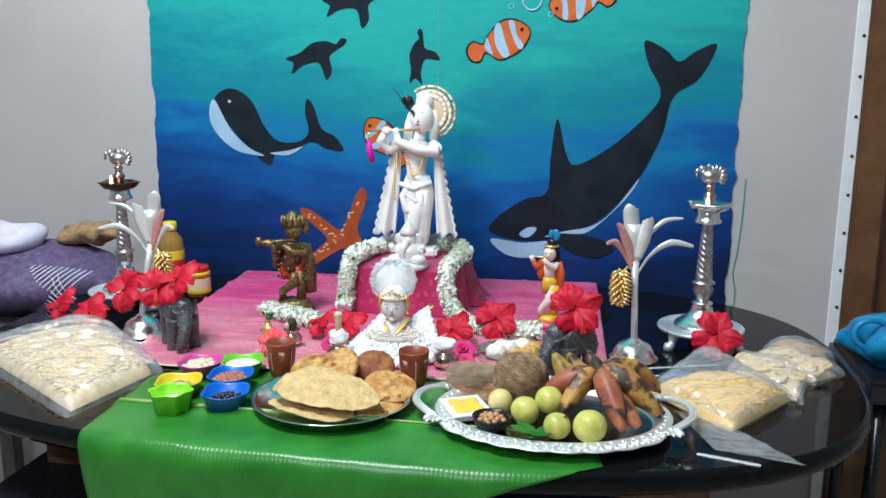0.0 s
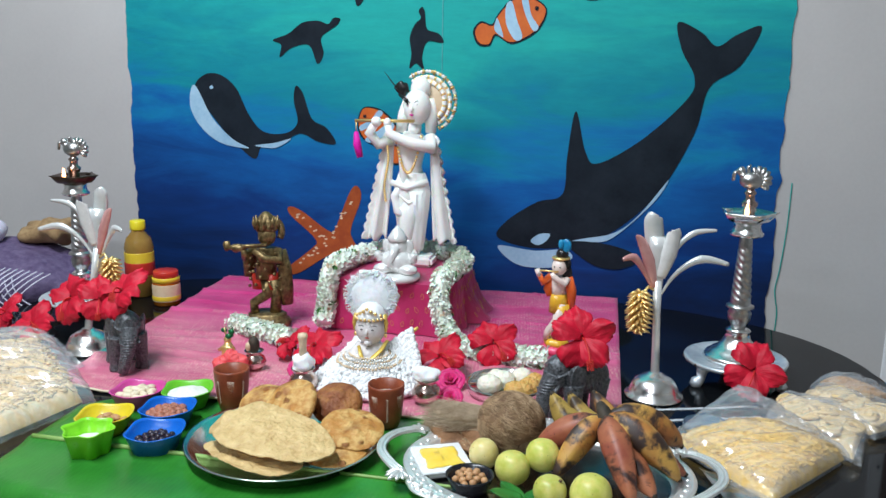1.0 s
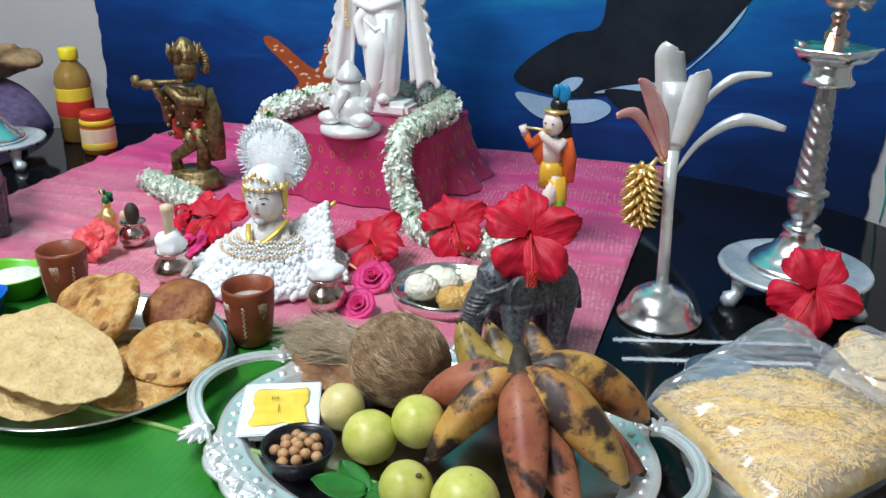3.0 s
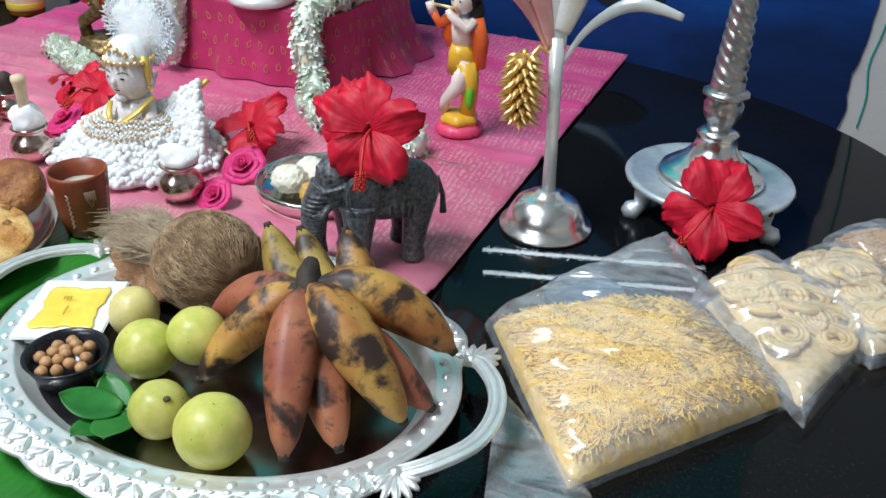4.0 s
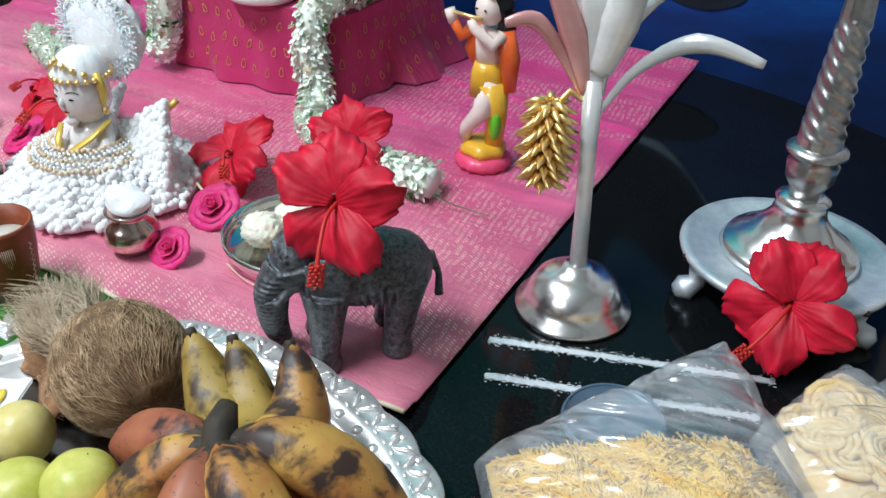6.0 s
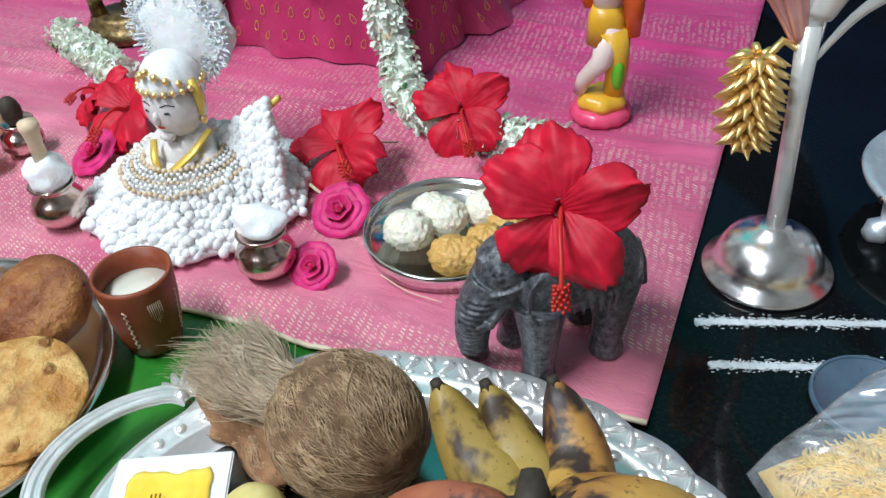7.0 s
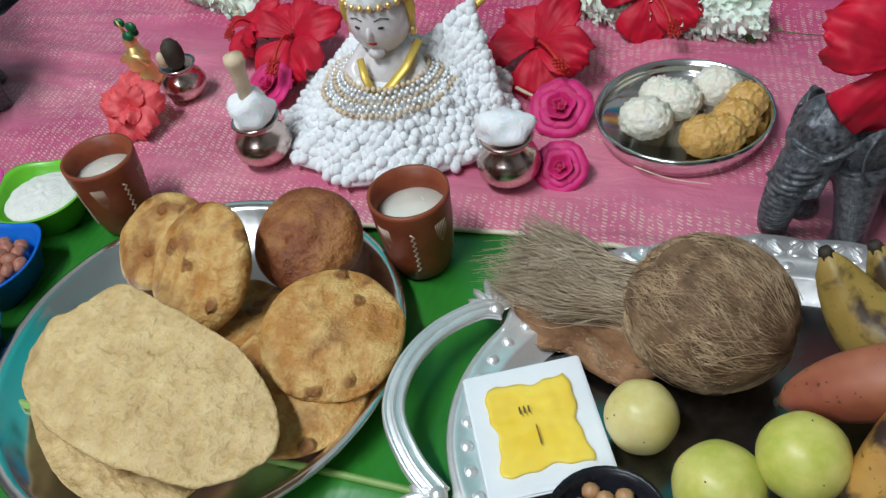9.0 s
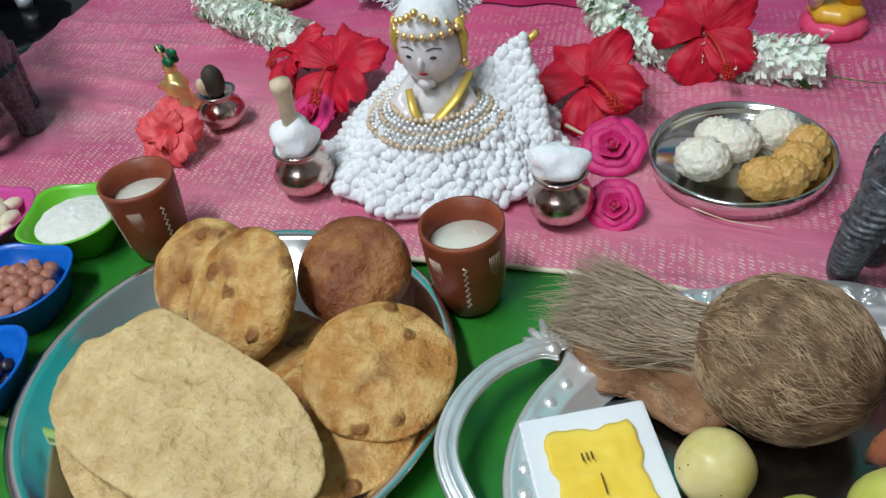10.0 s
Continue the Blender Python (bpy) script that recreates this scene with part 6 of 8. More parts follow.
def elephant(x, y, rz, label):
    """A carved elephant fused from its forms: blanket with beaded hem, ringed trunk, brow ornaments."""
    sh = Shape()
    sh.ball(-0.006, 0, 0.070, 0.046, 0.0300, 0.0290, seg=32)
    sh.ball(-0.030, 0, 0.068, 0.030, 0.0300, 0.0310, seg=28)
    sh.ball(0.020, 0, 0.072, 0.028, 0.0300, 0.0300, seg=28)
    sh.ball(0.044, -0.002, 0.092, 0.022, 0.0215, 0.0245, seg=28)
    sh.ball(0.050, -0.002, 0.080, 0.0175, 0.0190, 0.0200, seg=24)
    trunk = spline([(0.056, -0.002, 0.084), (0.066, -0.004, 0.064), (0.068, -0.009, 0.040), (0.066, -0.014, 0.018), (0.062, -0.017, 0.004)], 5, False)
    sh.tube(trunk, [0.0165 - 0.0085 * (k / (len(trunk) - 1)) ** 0.8 for k in range(len(trunk))], 20)
    for k in range(2, len(trunk) - 1):
        ring = [trunk[k] + (Vector((math.cos(a), 0, 0)) + Vector((0, math.sin(a), 0))) * (0.0172 - 0.0085 * (k / (len(trunk) - 1)) ** 0.8) for a in (2 * math.pi * j / 20 for j in range(21))]
        sh.tube(ring, 0.0010, 6)
    for fx, fy, lean in ((0.031, 0.0230, 0.002), (0.030, -0.0230, -0.002), (-0.030, 0.0200, 0.004), (-0.030, -0.0200, 0.0)):
        sh.tube([(fx - lean, fy * 0.75, 0.066), (fx, fy * 0.92, 0.040), (fx + lean, fy, 0.014), (fx + lean, fy, 0.005), (fx + lean, fy, 0.0)], [0.0190, 0.0140, 0.0112, 0.0128, 0.0132], 18)
        for j in range(4):
            sh.ball(fx + lean + 0.011 * math.cos(-0.9 + 0.6 * j), fy + 0.011 * math.sin(-0.9 + 0.6 * j), 0.003, 0.0028, seg=8)
    for s in (-1, 1):
        sh.ball(0.030, s * 0.0265, 0.082, 0.0175, 0.0042, 0.0230, seg=20, rz=-26 * s, rx=-8 * s)
        sh.tube([(0.030 + 0.015 * math.cos(a), s * 0.0290, 0.082 + 0.020 * math.sin(a)) for a in (2 * math.pi * k / 24 for k in range(25))], 0.0014, 6)
        sh.tube([(0.054, s * 0.012 - 0.002, 0.070), (0.066, s * 0.016 - 0.002, 0.060), (0.076, s * 0.016 - 0.002, 0.062)], [0.0045, 0.0034, 0.0012], 10)
        sh.ball(0.057, s * 0.0150 - 0.002, 0.088, 0.0026, seg=8)
    sh.ball(-0.014, 0, 0.0745, 0.0365, 0.0325, 0.0280, seg=36)
    for k in range(34):
        a = 2 * math.pi * k / 34
        sh.ball(-0.014 + 0.0350 * math.cos(a), 0.0318 * math.sin(a), 0.0660, 0.0026, seg=8)
        sh.ball(-0.014 + 0.0338 * math.cos(a), 0.0306 * math.sin(a), 0.0835, 0.0019, seg=8)
        sh.tube([(-0.014 + 0.0355 * math.cos(a), 0.0322 * math.sin(a), 0.064), (-0.014 + 0.0345 * math.cos(a), 0.0315 * math.sin(a), 0.0535)], [0.0024, 0.0010], 6)
    for k in range(9):
        a = 2 * math.pi * k / 9
        c = Vector((-0.014 + 0.0350 * math.cos(a), 0.0315 * math.sin(a), 0.0745))
        tang = Vector((-math.sin(a), math.cos(a), 0))
        sh.tube([c + tang * 0.0052 * math.cos(b) + Vector((0, 0, 0.0052 * math.sin(b))) for b in (2 * math.pi * j / 14 for j in range(15))], 0.0011, 5)
        sh.ball(*c, 0.0022, seg=8)
    for s in (-1, 0, 1):
        for j in range(7):
            a = j * 2 * math.pi / 7
            sh.ball(0.0630 - 0.006 * abs(s), s * 0.0115 - 0.002 + 0.0048 * math.cos(a), 0.1005 - 0.003 * abs(s) + 0.0048 * math.sin(a), 0.0021, seg=7)
    sh.tube([(0.046 + 0.022 * math.cos(a), -0.002 + 0.0225 * math.sin(a), 0.0905 - 0.008 * math.cos(a)) for a in (2 * math.pi * k / 28 for k in range(29))], 0.0016, 6)
    sh.tube([(-0.058, 0, 0.076), (-0.066, 0.002, 0.056), (-0.066, 0.004, 0.036)], [0.0045, 0.0028, 0.0040], 10)
    ob = solid("elephant_statue", sh, "stone", label, "elephant statue", "stone elephants at the cloth corners", at=pose(x, y, TOP + 0.0062, 0, 0, rz) @ Matrix.Scale(0.86, 4))
    fuse = ob.modifiers.new("fused", "REMESH")
    fuse.mode, fuse.voxel_size, fuse.use_smooth_shade = "VOXEL", 0.0011, True
    return ob


elephant(0.3375, 1.520, -131, "carved grey soapstone elephant with saddle, standing on pink cloth")
elephant(-0.402, 1.553, -48, "carved grey soapstone elephant facing outward on the pink cloth")

# ---- white marble flute player on the draped stand ----
SZ = TOP + 0.105
kr = Shape()
# slots: 0 marble, 1 gold, 2 black, 3 magenta
kr.block(-0.028, -0.022, 0.0, 0.050, 0.026, 0.022, bevel=0.006)
kr.tube([(0.004, 0, 0.018), (0.008, 0, 0.055), (0.014, -0.004, 0.10), (0.010, -0.002, 0.150)], [0.016, 0.015, 0.020, 0.027], 18)
kr.tube([(-0.016, -0.012, 0.020), (-0.004, -0.016, 0.050), (0.000, -0.012, 0.095), (0.006, 0, 0.150)], [0.013, 0.013, 0.020, 0.026], 18)
kr.ball(-0.020, -0.022, 0.020, 0.014, 0.010, 0.008, seg=14).ball(0.010, -0.016, 0.026, 0.010, 0.014, 0.009, seg=14)
kr.ball(0.006, 0, 0.150, 0.034, 0.024, 0.030, seg=22)
kr.lathe([(0.026, 0.185), (0.033, 0.165), (0.0365, 0.145), (0.034, 0.115), (0.030, 0.085), (0.027, 0.055), (0.024, 0.036), (0.020, 0.030)], 54, m=moved(0.004, -0.002, 0, 0, 0, 0, (1, 0.72, 1)), wave=0.025, lobes=11)
for k in range(4):
    kr.tube([(-0.026 + 0.004 * k, -0.020, 0.150 - 0.026 * k), (0.004, -0.027 + 0.002 * k, 0.128 - 0.026 * k), (0.034 - 0.004 * k, -0.014, 0.140 - 0.026 * k)], [0.002, 0.0042, 0.002], 8)
kr.tube([(-0.034, -0.016, 0.166), (0.0, -0.027, 0.158), (0.038, -0.014, 0.170)], [0.006, 0.007, 0.006], 10)
kr.tube([(0.006, 0, 0.150), (0.000, 0, 0.195), (0.002, 0, 0.240), (0.006, 0, 0.262)], [0.030, 0.023, 0.031, 0.020], 20, flat=0.75)
kr.tube([(-0.012, -0.016, 0.165), (-0.026, -0.020, 0.140), (-0.020, -0.022, 0.110), (0.000, -0.022, 0.098)], [0.008, 0.009, 0.008, 0.005], 10)
for side, x0, x1, z0 in ((-1, -0.040, -0.072, 0.265), (1, 0.046, 0.066, 0.258)):
    def shawl(u, v, side=side, x0=x0, x1=x1, z0=z0):
        z = z0 - (z0 - 0.050) * v
        mid, w = x0 + (x1 - x0) * v ** 1.2, 0.013 + 0.030 * v
        x = mid + side * w * (u - 0.45)
        if u > 0.92:
            x += side * 0.006 * abs(math.sin(v * 34))
        return (x, -0.006 + 0.010 * math.sin(u * 9) * v + 0.006 * v, z + 0.006 * math.sin(u * 12) * v)
    kr.sheet(shawl, 20, 44, 0.004)
kr.tube([(-0.034, -0.004, 0.250), (-0.060, -0.020, 0.240), (-0.074, -0.030, 0.262), (-0.060, -0.036, 0.283)], [0.013, 0.011, 0.010, 0.008], 12)
kr.tube([(0.040, -0.002, 0.252), (0.048, -0.024, 0.236), (0.006, -0.036, 0.246), (-0.032, -0.038, 0.262), (-0.036, -0.038, 0.280)], [0.014, 0.012, 0.011, 0.009, 0.007], 12)
kr.ball(-0.058, -0.038, 0.284, 0.011, 0.009, 0.010, seg=12).ball(-0.036, -0.038, 0.282, 0.008, 0.008, 0.010, seg=12)
kr.tube([(-0.100, -0.040, 0.285), (0.016, -0.036, 0.287)], 0.0030, 8, mi=1)
kr.tube([(0.006, 0, 0.256), (0.010, -0.002, 0.285)], [0.014, 0.012], 14)
for s in (-1, 1):
    kr.ball(0.010 + s * 0.0100, -0.0295, 0.317, 0.0034, 0.0014, 0.0012, seg=10, mi=2, rz=16 * s)
    kr.tube([(0.010 + s * 0.004, -0.0310, 0.3215), (0.010 + s * 0.010, -0.0295, 0.3245), (0.010 + s * 0.016, -0.0255, 0.3220)], 0.0007, 5, mi=2)
for s in (-1, 1):
    kr.tube([(0.014 + s * 0.020, 0.008, 0.328), (0.012 + s * 0.027, 0.008, 0.296), (0.008 + s * 0.030, 0.006, 0.262)], [0.010, 0.013, 0.010], 14)
kr.ball(0.010, -0.0325, 0.309, 0.0032, 0.0040, 0.0065, seg=10).ball(0.009, -0.0305, 0.298, 0.0046, 0.0018, 0.0016, seg=8, mi=3)
kr.ball(0.014, -0.006, 0.312, 0.027, 0.026, 0.034, seg=26).ball(0.018, 0.006, 0.345, 0.020, 0.020, 0.024, seg=20)
for k in range(34):
    t = -0.35 * math.pi + 1.05 * math.pi * k / 33
    for j in range(3):
        rr = 0.036 + 0.010 * j
        kr.ball(0.028 + rr * math.cos(t), 0.010 + 0.004 * j, 0.322 + rr * 1.02 * math.sin(t), 0.0052 - 0.0008 * j, seg=8, mi=1 if (k + j) % 3 == 0 else 0)
        if k % 4 == 0:
            kr.tube([(0.028 + 0.052 * math.cos(t), 0.012, 0.322 + 0.052 * math.sin(t)), (0.028 + 0.062 * math.cos(t), 0.012, 0.322 + 0.062 * math.sin(t))], [0.003, 0.0006], 5, mi=1)
kr.ball(0.030, 0.016, 0.322, 0.042, 0.010, 0.044, seg=30, mi=4, rough=0.15, freq=90)
for k in range(26):
    t = k / 25
    kr.ball(-0.022 + 0.050 * t, -0.030 - 0.002 * math.sin(math.pi * t), 0.258 - 0.070 * math.sin(math.pi * t) ** 0.8, 0.0030, seg=7, mi=1)
    kr.ball(-0.044 + 0.004 * math.sin(t * 6), -0.018, 0.245 - 0.115 * t, 0.0028, seg=7, mi=1)
kr.ball(-0.020, 0.010, 0.346, 0.014, 0.006, 0.014, mi=2, seg=16, rough=0.4, freq=150)
for k in range(4):
    kr.tube([(-0.024, -0.012, 0.345), (-0.040 - 0.003 * k, -0.014, 0.365 + 0.004 * k)], [0.0016, 0.0005], 5, mi=2)
    kr.tube([(-0.020, -0.014, 0.335), (0.002, -0.030, 0.318 + 0.003 * k)], [0.0022, 0.0008], 5, mi=2)
kr.tube([(-0.098, -0.040, 0.283), (-0.098, -0.040, 0.262)], 0.0012, 5, mi=1)
kr.tube([(-0.098, -0.040, 0.264), (-0.096, -0.040, 0.240), (-0.090, -0.040, 0.215)], [0.004, 0.008, 0.006], 10, mi=3)
solid("marble_statue", kr, ["marble", "gold", "black_hair", "tassel", "cream_paint"], "white marble statue of a flute player with gold beads", "statue", at=pose(-0.030, 1.972, SZ))

# ---- silver seated idol before it ----
ga = Shape()
ga.lathe([(0.040, 0.0), (0.043, 0.004), (0.042, 0.010), (0.036, 0.013), (0.0, 0.015)], 40)
ga.ball(0.0, 0, 0.034, 0.030, 0.024, 0.024, seg=22).ball(0.0, 0, 0.062, 0.019, 0.016, 0.017, seg=20)
ga.tube([(0, -0.014, 0.062), (-0.004, -0.022, 0.048), (-0.010, -0.026, 0.034), (-0.002, -0.028, 0.028)], [0.009, 0.007, 0.006, 0.004], 12)
for s in (-1, 1):
    ga.ball(s * 0.021, 0.002, 0.062, 0.010, 0.003, 0.013, seg=14, rz=20 * s).tube([(s * 0.022, 0, 0.044), (s * 0.034, -0.008, 0.040), (s * 0.034, -0.014, 0.052)], [0.008, 0.007, 0.006], 10)
    ga.ball(s * 0.024, -0.014, 0.022, 0.018, 0.014, 0.010, seg=16)
ga.lathe([(0.018, 0.074), (0.019, 0.078), (0.014, 0.086), (0.010, 0.092), (0.003, 0.100), (0.0, 0.102)], 20)
solid("silver_idol", ga, "pearl", "small silver-white seated elephant-headed idol on a round base", "idol", at=pose(-0.022, 1.850, SZ))

# ---- aged brass flute player ----
br = Shape()
br.lathe([(0.044, 0.0), (0.046, 0.006), (0.042, 0.014), (0.036, 0.016), (0.037, 0.022), (0.030, 0.026), (0.0, 0.027)], 36, m=moved(0, 0, 0, 0, 0, 0, (1, 0.8, 1)))
br.tube([(0.016, 0, 0.024), (0.018, 0, 0.055), (0.014, 0, 0.090)], [0.011, 0.010, 0.016], 14).tube([(-0.020, -0.012, 0.026), (-0.022, -0.012, 0.045), (0.004, -0.008, 0.062), (-0.002, 0, 0.090)], [0.009, 0.009, 0.011, 0.015], 14)
br.tube([(-0.010, 0.002, 0.072), (-0.012, 0.002, 0.100)], [0.018, 0.016], 14, mi=1).tube([(0.012, 0.002, 0.072), (0.008, 0.002, 0.100)], [0.016, 0.016], 14, mi=1)
br.tube([(0, 0, 0.092), (0, 0, 0.125), (0.002, 0, 0.150)], [0.022, 0.019, 0.022], 18, flat=0.75)
br.tube([(0.028, 0.004, 0.145), (0.034, 0.006, 0.110), (0.036, 0.006, 0.075), (0.038, 0.006, 0.040)], [0.011, 0.014, 0.015, 0.012], 12, flat=0.6).tube([(-0.026, 0.004, 0.145), (-0.034, 0.006, 0.120), (-0.036, 0.006, 0.092)], [0.010, 0.014, 0.010], 12, flat=0.6)
br.tube([(-0.022, 0, 0.146), (-0.036, -0.016, 0.134), (-0.034, -0.026, 0.150)], [0.009, 0.008, 0.006], 12).tube([(0.024, 0, 0.146), (0.030, -0.016, 0.130), (0.004, -0.026, 0.134), (-0.014, -0.026, 0.150)], [0.009, 0.008, 0.008, 0.006], 12)
br.tube([(0.010, -0.024, 0.160), (-0.070, -0.026, 0.152)], [0.0035, 0.0045], 8).ball(-0.046, -0.024, 0.152, 0.016, 0.008, 0.008, seg=12, rough=0.3, freq=150).ball(-0.066, -0.024, 0.156, 0.008, 0.006, 0.010, seg=10, rough=0.3, freq=150)
br.ball(0.004, -0.004, 0.174, 0.017, 0.016, 0.020, seg=20)
br.lathe([(0.018, 0.182), (0.021, 0.187), (0.019, 0.192), (0.018, 0.200), (0.013, 0.209), (0.006, 0.217), (0.0, 0.219)], 32, m=moved(0.002, 0, 0), wave=0.07, lobes=8)
for k in range(9):
    a = 2 * math.pi * k / 9
    br.tube([(0.002 + 0.018 * math.cos(a), 0.018 * math.sin(a), 0.186), (0.002 + 0.022 * math.cos(a), 0.022 * math.sin(a), 0.197), (0.002 + 0.023 * math.cos(a), 0.023 * math.sin(a), 0.210)], [0.005, 0.0048, 0.0008], 7, flat=0.5)
for k in range(40):
    br.ball(0.030 * math.cos(k * 2.4), 0.018 * math.sin(k * 2.4) - 0.006, 0.070 + 0.075 * k / 40, 0.0035, seg=7)
for k in range(16):
    t = math.pi * (-0.15 + 0.75 * k / 15)
    br.tube([(0.006 + 0.016 * math.cos(t), 0.010, 0.180 + 0.018 * math.sin(t)), (0.006 + 0.028 * math.cos(t), 0.012, 0.180 + 0.030 * math.sin(t))], [0.005, 0.0025], 7)
solid("brass_statue", br, ["brass", "label_red"], "aged brass statue of a flute player with a red dhoti", "statue", at=pose(-0.268, 1.815, TOP + 0.007, 0, 0, 6))

# ---- small painted flute player ----
fg = Shape()
# slots: 0 skin, 1 orange, 2 yellow, 3 black, 4 pink, 5 blue, 6 gold
fg.lathe([(0.026, 0.0), (0.0275, 0.004), (0.026, 0.009), (0.022, 0.012), (0.0, 0.013)], 36, mi=4, wave=0.04, lobes=14)
fg.lathe([(0.021, 0.012), (0.022, 0.018), (0.016, 0.024), (0.0, 0.025)], 24, mi=2, wave=0.08, lobes=6)
fg.tube([(0.010, 0.002, 0.022), (0.012, 0.002, 0.050), (0.006, 0, 0.085)], [0.0085, 0.010, 0.016], 14, mi=2)
fg.tube([(-0.016, -0.010, 0.024), (-0.012, -0.012, 0.038), (0.004, -0.010, 0.058), (0.004, 0, 0.085)], [0.006, 0.0065, 0.0095, 0.014], 14)
fg.tube([(0.002, 0, 0.072), (0.002, 0, 0.095), (0.002, 0, 0.104)], [0.0185, 0.017, 0.014], 18, mi=2, flat=0.8)
fg.tube([(0.002, 0, 0.100), (0.001, 0, 0.118), (0.002, 0, 0.134)], [0.013, 0.0135, 0.015], 16, flat=0.75)
for s in (-1, 1):
    fg.tube([(s * 0.015 + 0.002, 0.001, 0.135), (s * 0.021 + 0.002, 0.002, 0.110), (s * 0.020 + 0.004, 0.003, 0.080 if s > 0 else 0.098)], [0.008, 0.0095, 0.006], 12, mi=1, flat=0.7)
fg.tube([(-0.014, 0, 0.134), (-0.026, -0.010, 0.124), (-0.030, -0.016, 0.138)], [0.007, 0.0065, 0.005], 10, mi=1).tube([(-0.030, -0.016, 0.136), (-0.034, -0.018, 0.148)], [0.005, 0.005], 10)
fg.tube([(0.016, -0.002, 0.132), (0.014, -0.014, 0.124), (-0.004, -0.018, 0.138), (-0.008, -0.018, 0.144)], [0.006, 0.006, 0.005, 0.004], 10)
fg.ball(0.001, -0.003, 0.153, 0.0135, 0.0135, 0.0155, seg=20).ball(0.003, 0.004, 0.157, 0.0165, 0.014, 0.0165, seg=18, mi=3).ball(0.012, 0.008, 0.138, 0.009, 0.008, 0.018, seg=14, mi=3)
fg.tube([(-0.036, -0.018, 0.146), (0.004, -0.018, 0.147)], 0.0018, 6, mi=6)
fg.ball(0.003, 0.004, 0.174, 0.011, 0.010, 0.010, seg=16, mi=3).ball(0.003, 0.004, 0.185, 0.007, 0.007, 0.007, seg=14, mi=3)
fg.lathe([(0.0150, 0.1655), (0.0160, 0.1675), (0.0150, 0.1695)], 18, mi=6, m=moved(0.002, 0.001, 0))
fg.ball(0.010, 0.000, 0.190, 0.010, 0.003, 0.012, mi=5, seg=14).ball(0.002, -0.003, 0.192, 0.005, 0.003, 0.009, mi=5, seg=12)
fg.ball(0.016, -0.004, 0.046, 0.006, 0.006, 0.016, mi=7, seg=12)
for sgn in (-1, 1):
    fg.ball(0.001 + sgn * 0.005, -0.0160, 0.1545, 0.0016, 0.0008, 0.0010, seg=8, mi=3)
solid("painted_figurine", fg, ["skin_tone", "orange_cloth", "yellow_cloth", "black_hair", "base_pink", "feather", "gold", "bowl_green"], "painted flute player figurine in orange and yellow on a pink base", "figurine", at=pose(0.281, 1.806, TOP + 0.0065, 0, 0, -12))

# ---- seated child idol in white crochet ----
bb = Shape()
# slots: 0 crochet, 1 glaze, 2 lace, 3 ribbon, 4 gold, 5 fluff, 6 dark
bb.lathe([(0.086, 0.0), (0.090, 0.005), (0.079, 0.014), (0.062, 0.025), (0.044, 0.036), (0.028, 0.046), (0.0, 0.052)], 48, wave=0.04, lobes=11)
for k in range(760):
    t, a = k / 760, k * 2.39996
    r = 0.089 - 0.042 * t
    rr = r * (1 + 0.04 * math.cos(11 * a)) + rnd.uniform(-0.003, 0.003)
    bb.ball(rr * math.cos(a), rr * math.sin(a), 0.005 + 0.034 * t + rnd.uniform(-0.0015, 0.0020), rnd.uniform(0.0032, 0.0046), rnd.uniform(0.0044, 0.0064), 0.0042, seg=8, mi=0, rz=math.degrees(a) + 90 + rnd.uniform(-30, 30), rx=rnd.uniform(-30, 30))
for s_, tipz in ((1, 0.080), (-1, 0.066)):
    a0, b0, c0 = Vector((s_ * 0.010, 0.018, 0.050)), Vector((s_ * 0.086, 0.018, 0.010)), Vector((s_ * 0.044, 0.050, tipz))
    lean = Matrix.Rotation(radians(-18), 3, "Z")
    a0, b0, c0 = lean @ a0, lean @ b0, lean @ c0
    for k in range(420):
        p, q = rnd.random(), rnd.random()
        if p + q > 1:
            p, q = 1 - p, 1 - q
        w = a0 + (b0 - a0) * p + (c0 - a0) * q
        bb.ball(w.x, w.y + rnd.uniform(-0.003, 0.003), w.z, rnd.uniform(0.003, 0.0044), 0.0044, rnd.uniform(0.0045, 0.0062), seg=8, mi=0, ry=rnd.uniform(-35, 35))
bb.tube([(0, 0, 0.034), (0, 0.002, 0.052), (0, 0.004, 0.066)], [0.027, 0.023, 0.015], 20, mi=1)
bb.tube([(-0.014, 0, 0.060), (-0.026, -0.012, 0.046), (-0.012, -0.026, 0.042)], [0.009, 0.009, 0.007], 12, mi=1).tube([(0.014, 0, 0.060), (0.026, -0.010, 0.046), (0.018, -0.024, 0.036)], [0.009, 0.009, 0.007], 12, mi=1)
bb.ball(-0.014, -0.028, 0.044, 0.009, 0.008, 0.010, mi=1, seg=14)
bb.ball(0.0, -0.002, 0.089, 0.0235, 0.0225, 0.0270, mi=1, seg=28).ball(0.0, -0.0245, 0.0870, 0.0027, 0.0038, 0.0056, mi=1, seg=10).ball(0.0, -0.0185, 0.0690, 0.0070, 0.0050, 0.0046, mi=1, seg=10)
for s in (-1, 1):
    bb.ball(s * 0.0088, -0.0226, 0.0915, 0.0024, 0.0012, 0.0010, mi=6, seg=10, rz=18 * s)
    bb.tube([(s * 0.0045, -0.0232, 0.0965), (s * 0.0095, -0.0218, 0.0985), (s * 0.0145, -0.0190, 0.0965)], 0.0004, 5, mi=6)
    bb.ball(s * 0.0235, 0.0, 0.087, 0.003, 0.005, 0.007, mi=1, seg=10).ball(s * 0.0240, -0.002, 0.078, 0.003, 0.003, 0.004, mi=4, seg=8)
bb.ball(0.0, -0.0226, 0.0785, 0.0036, 0.0014, 0.0011, mi=7, seg=8)
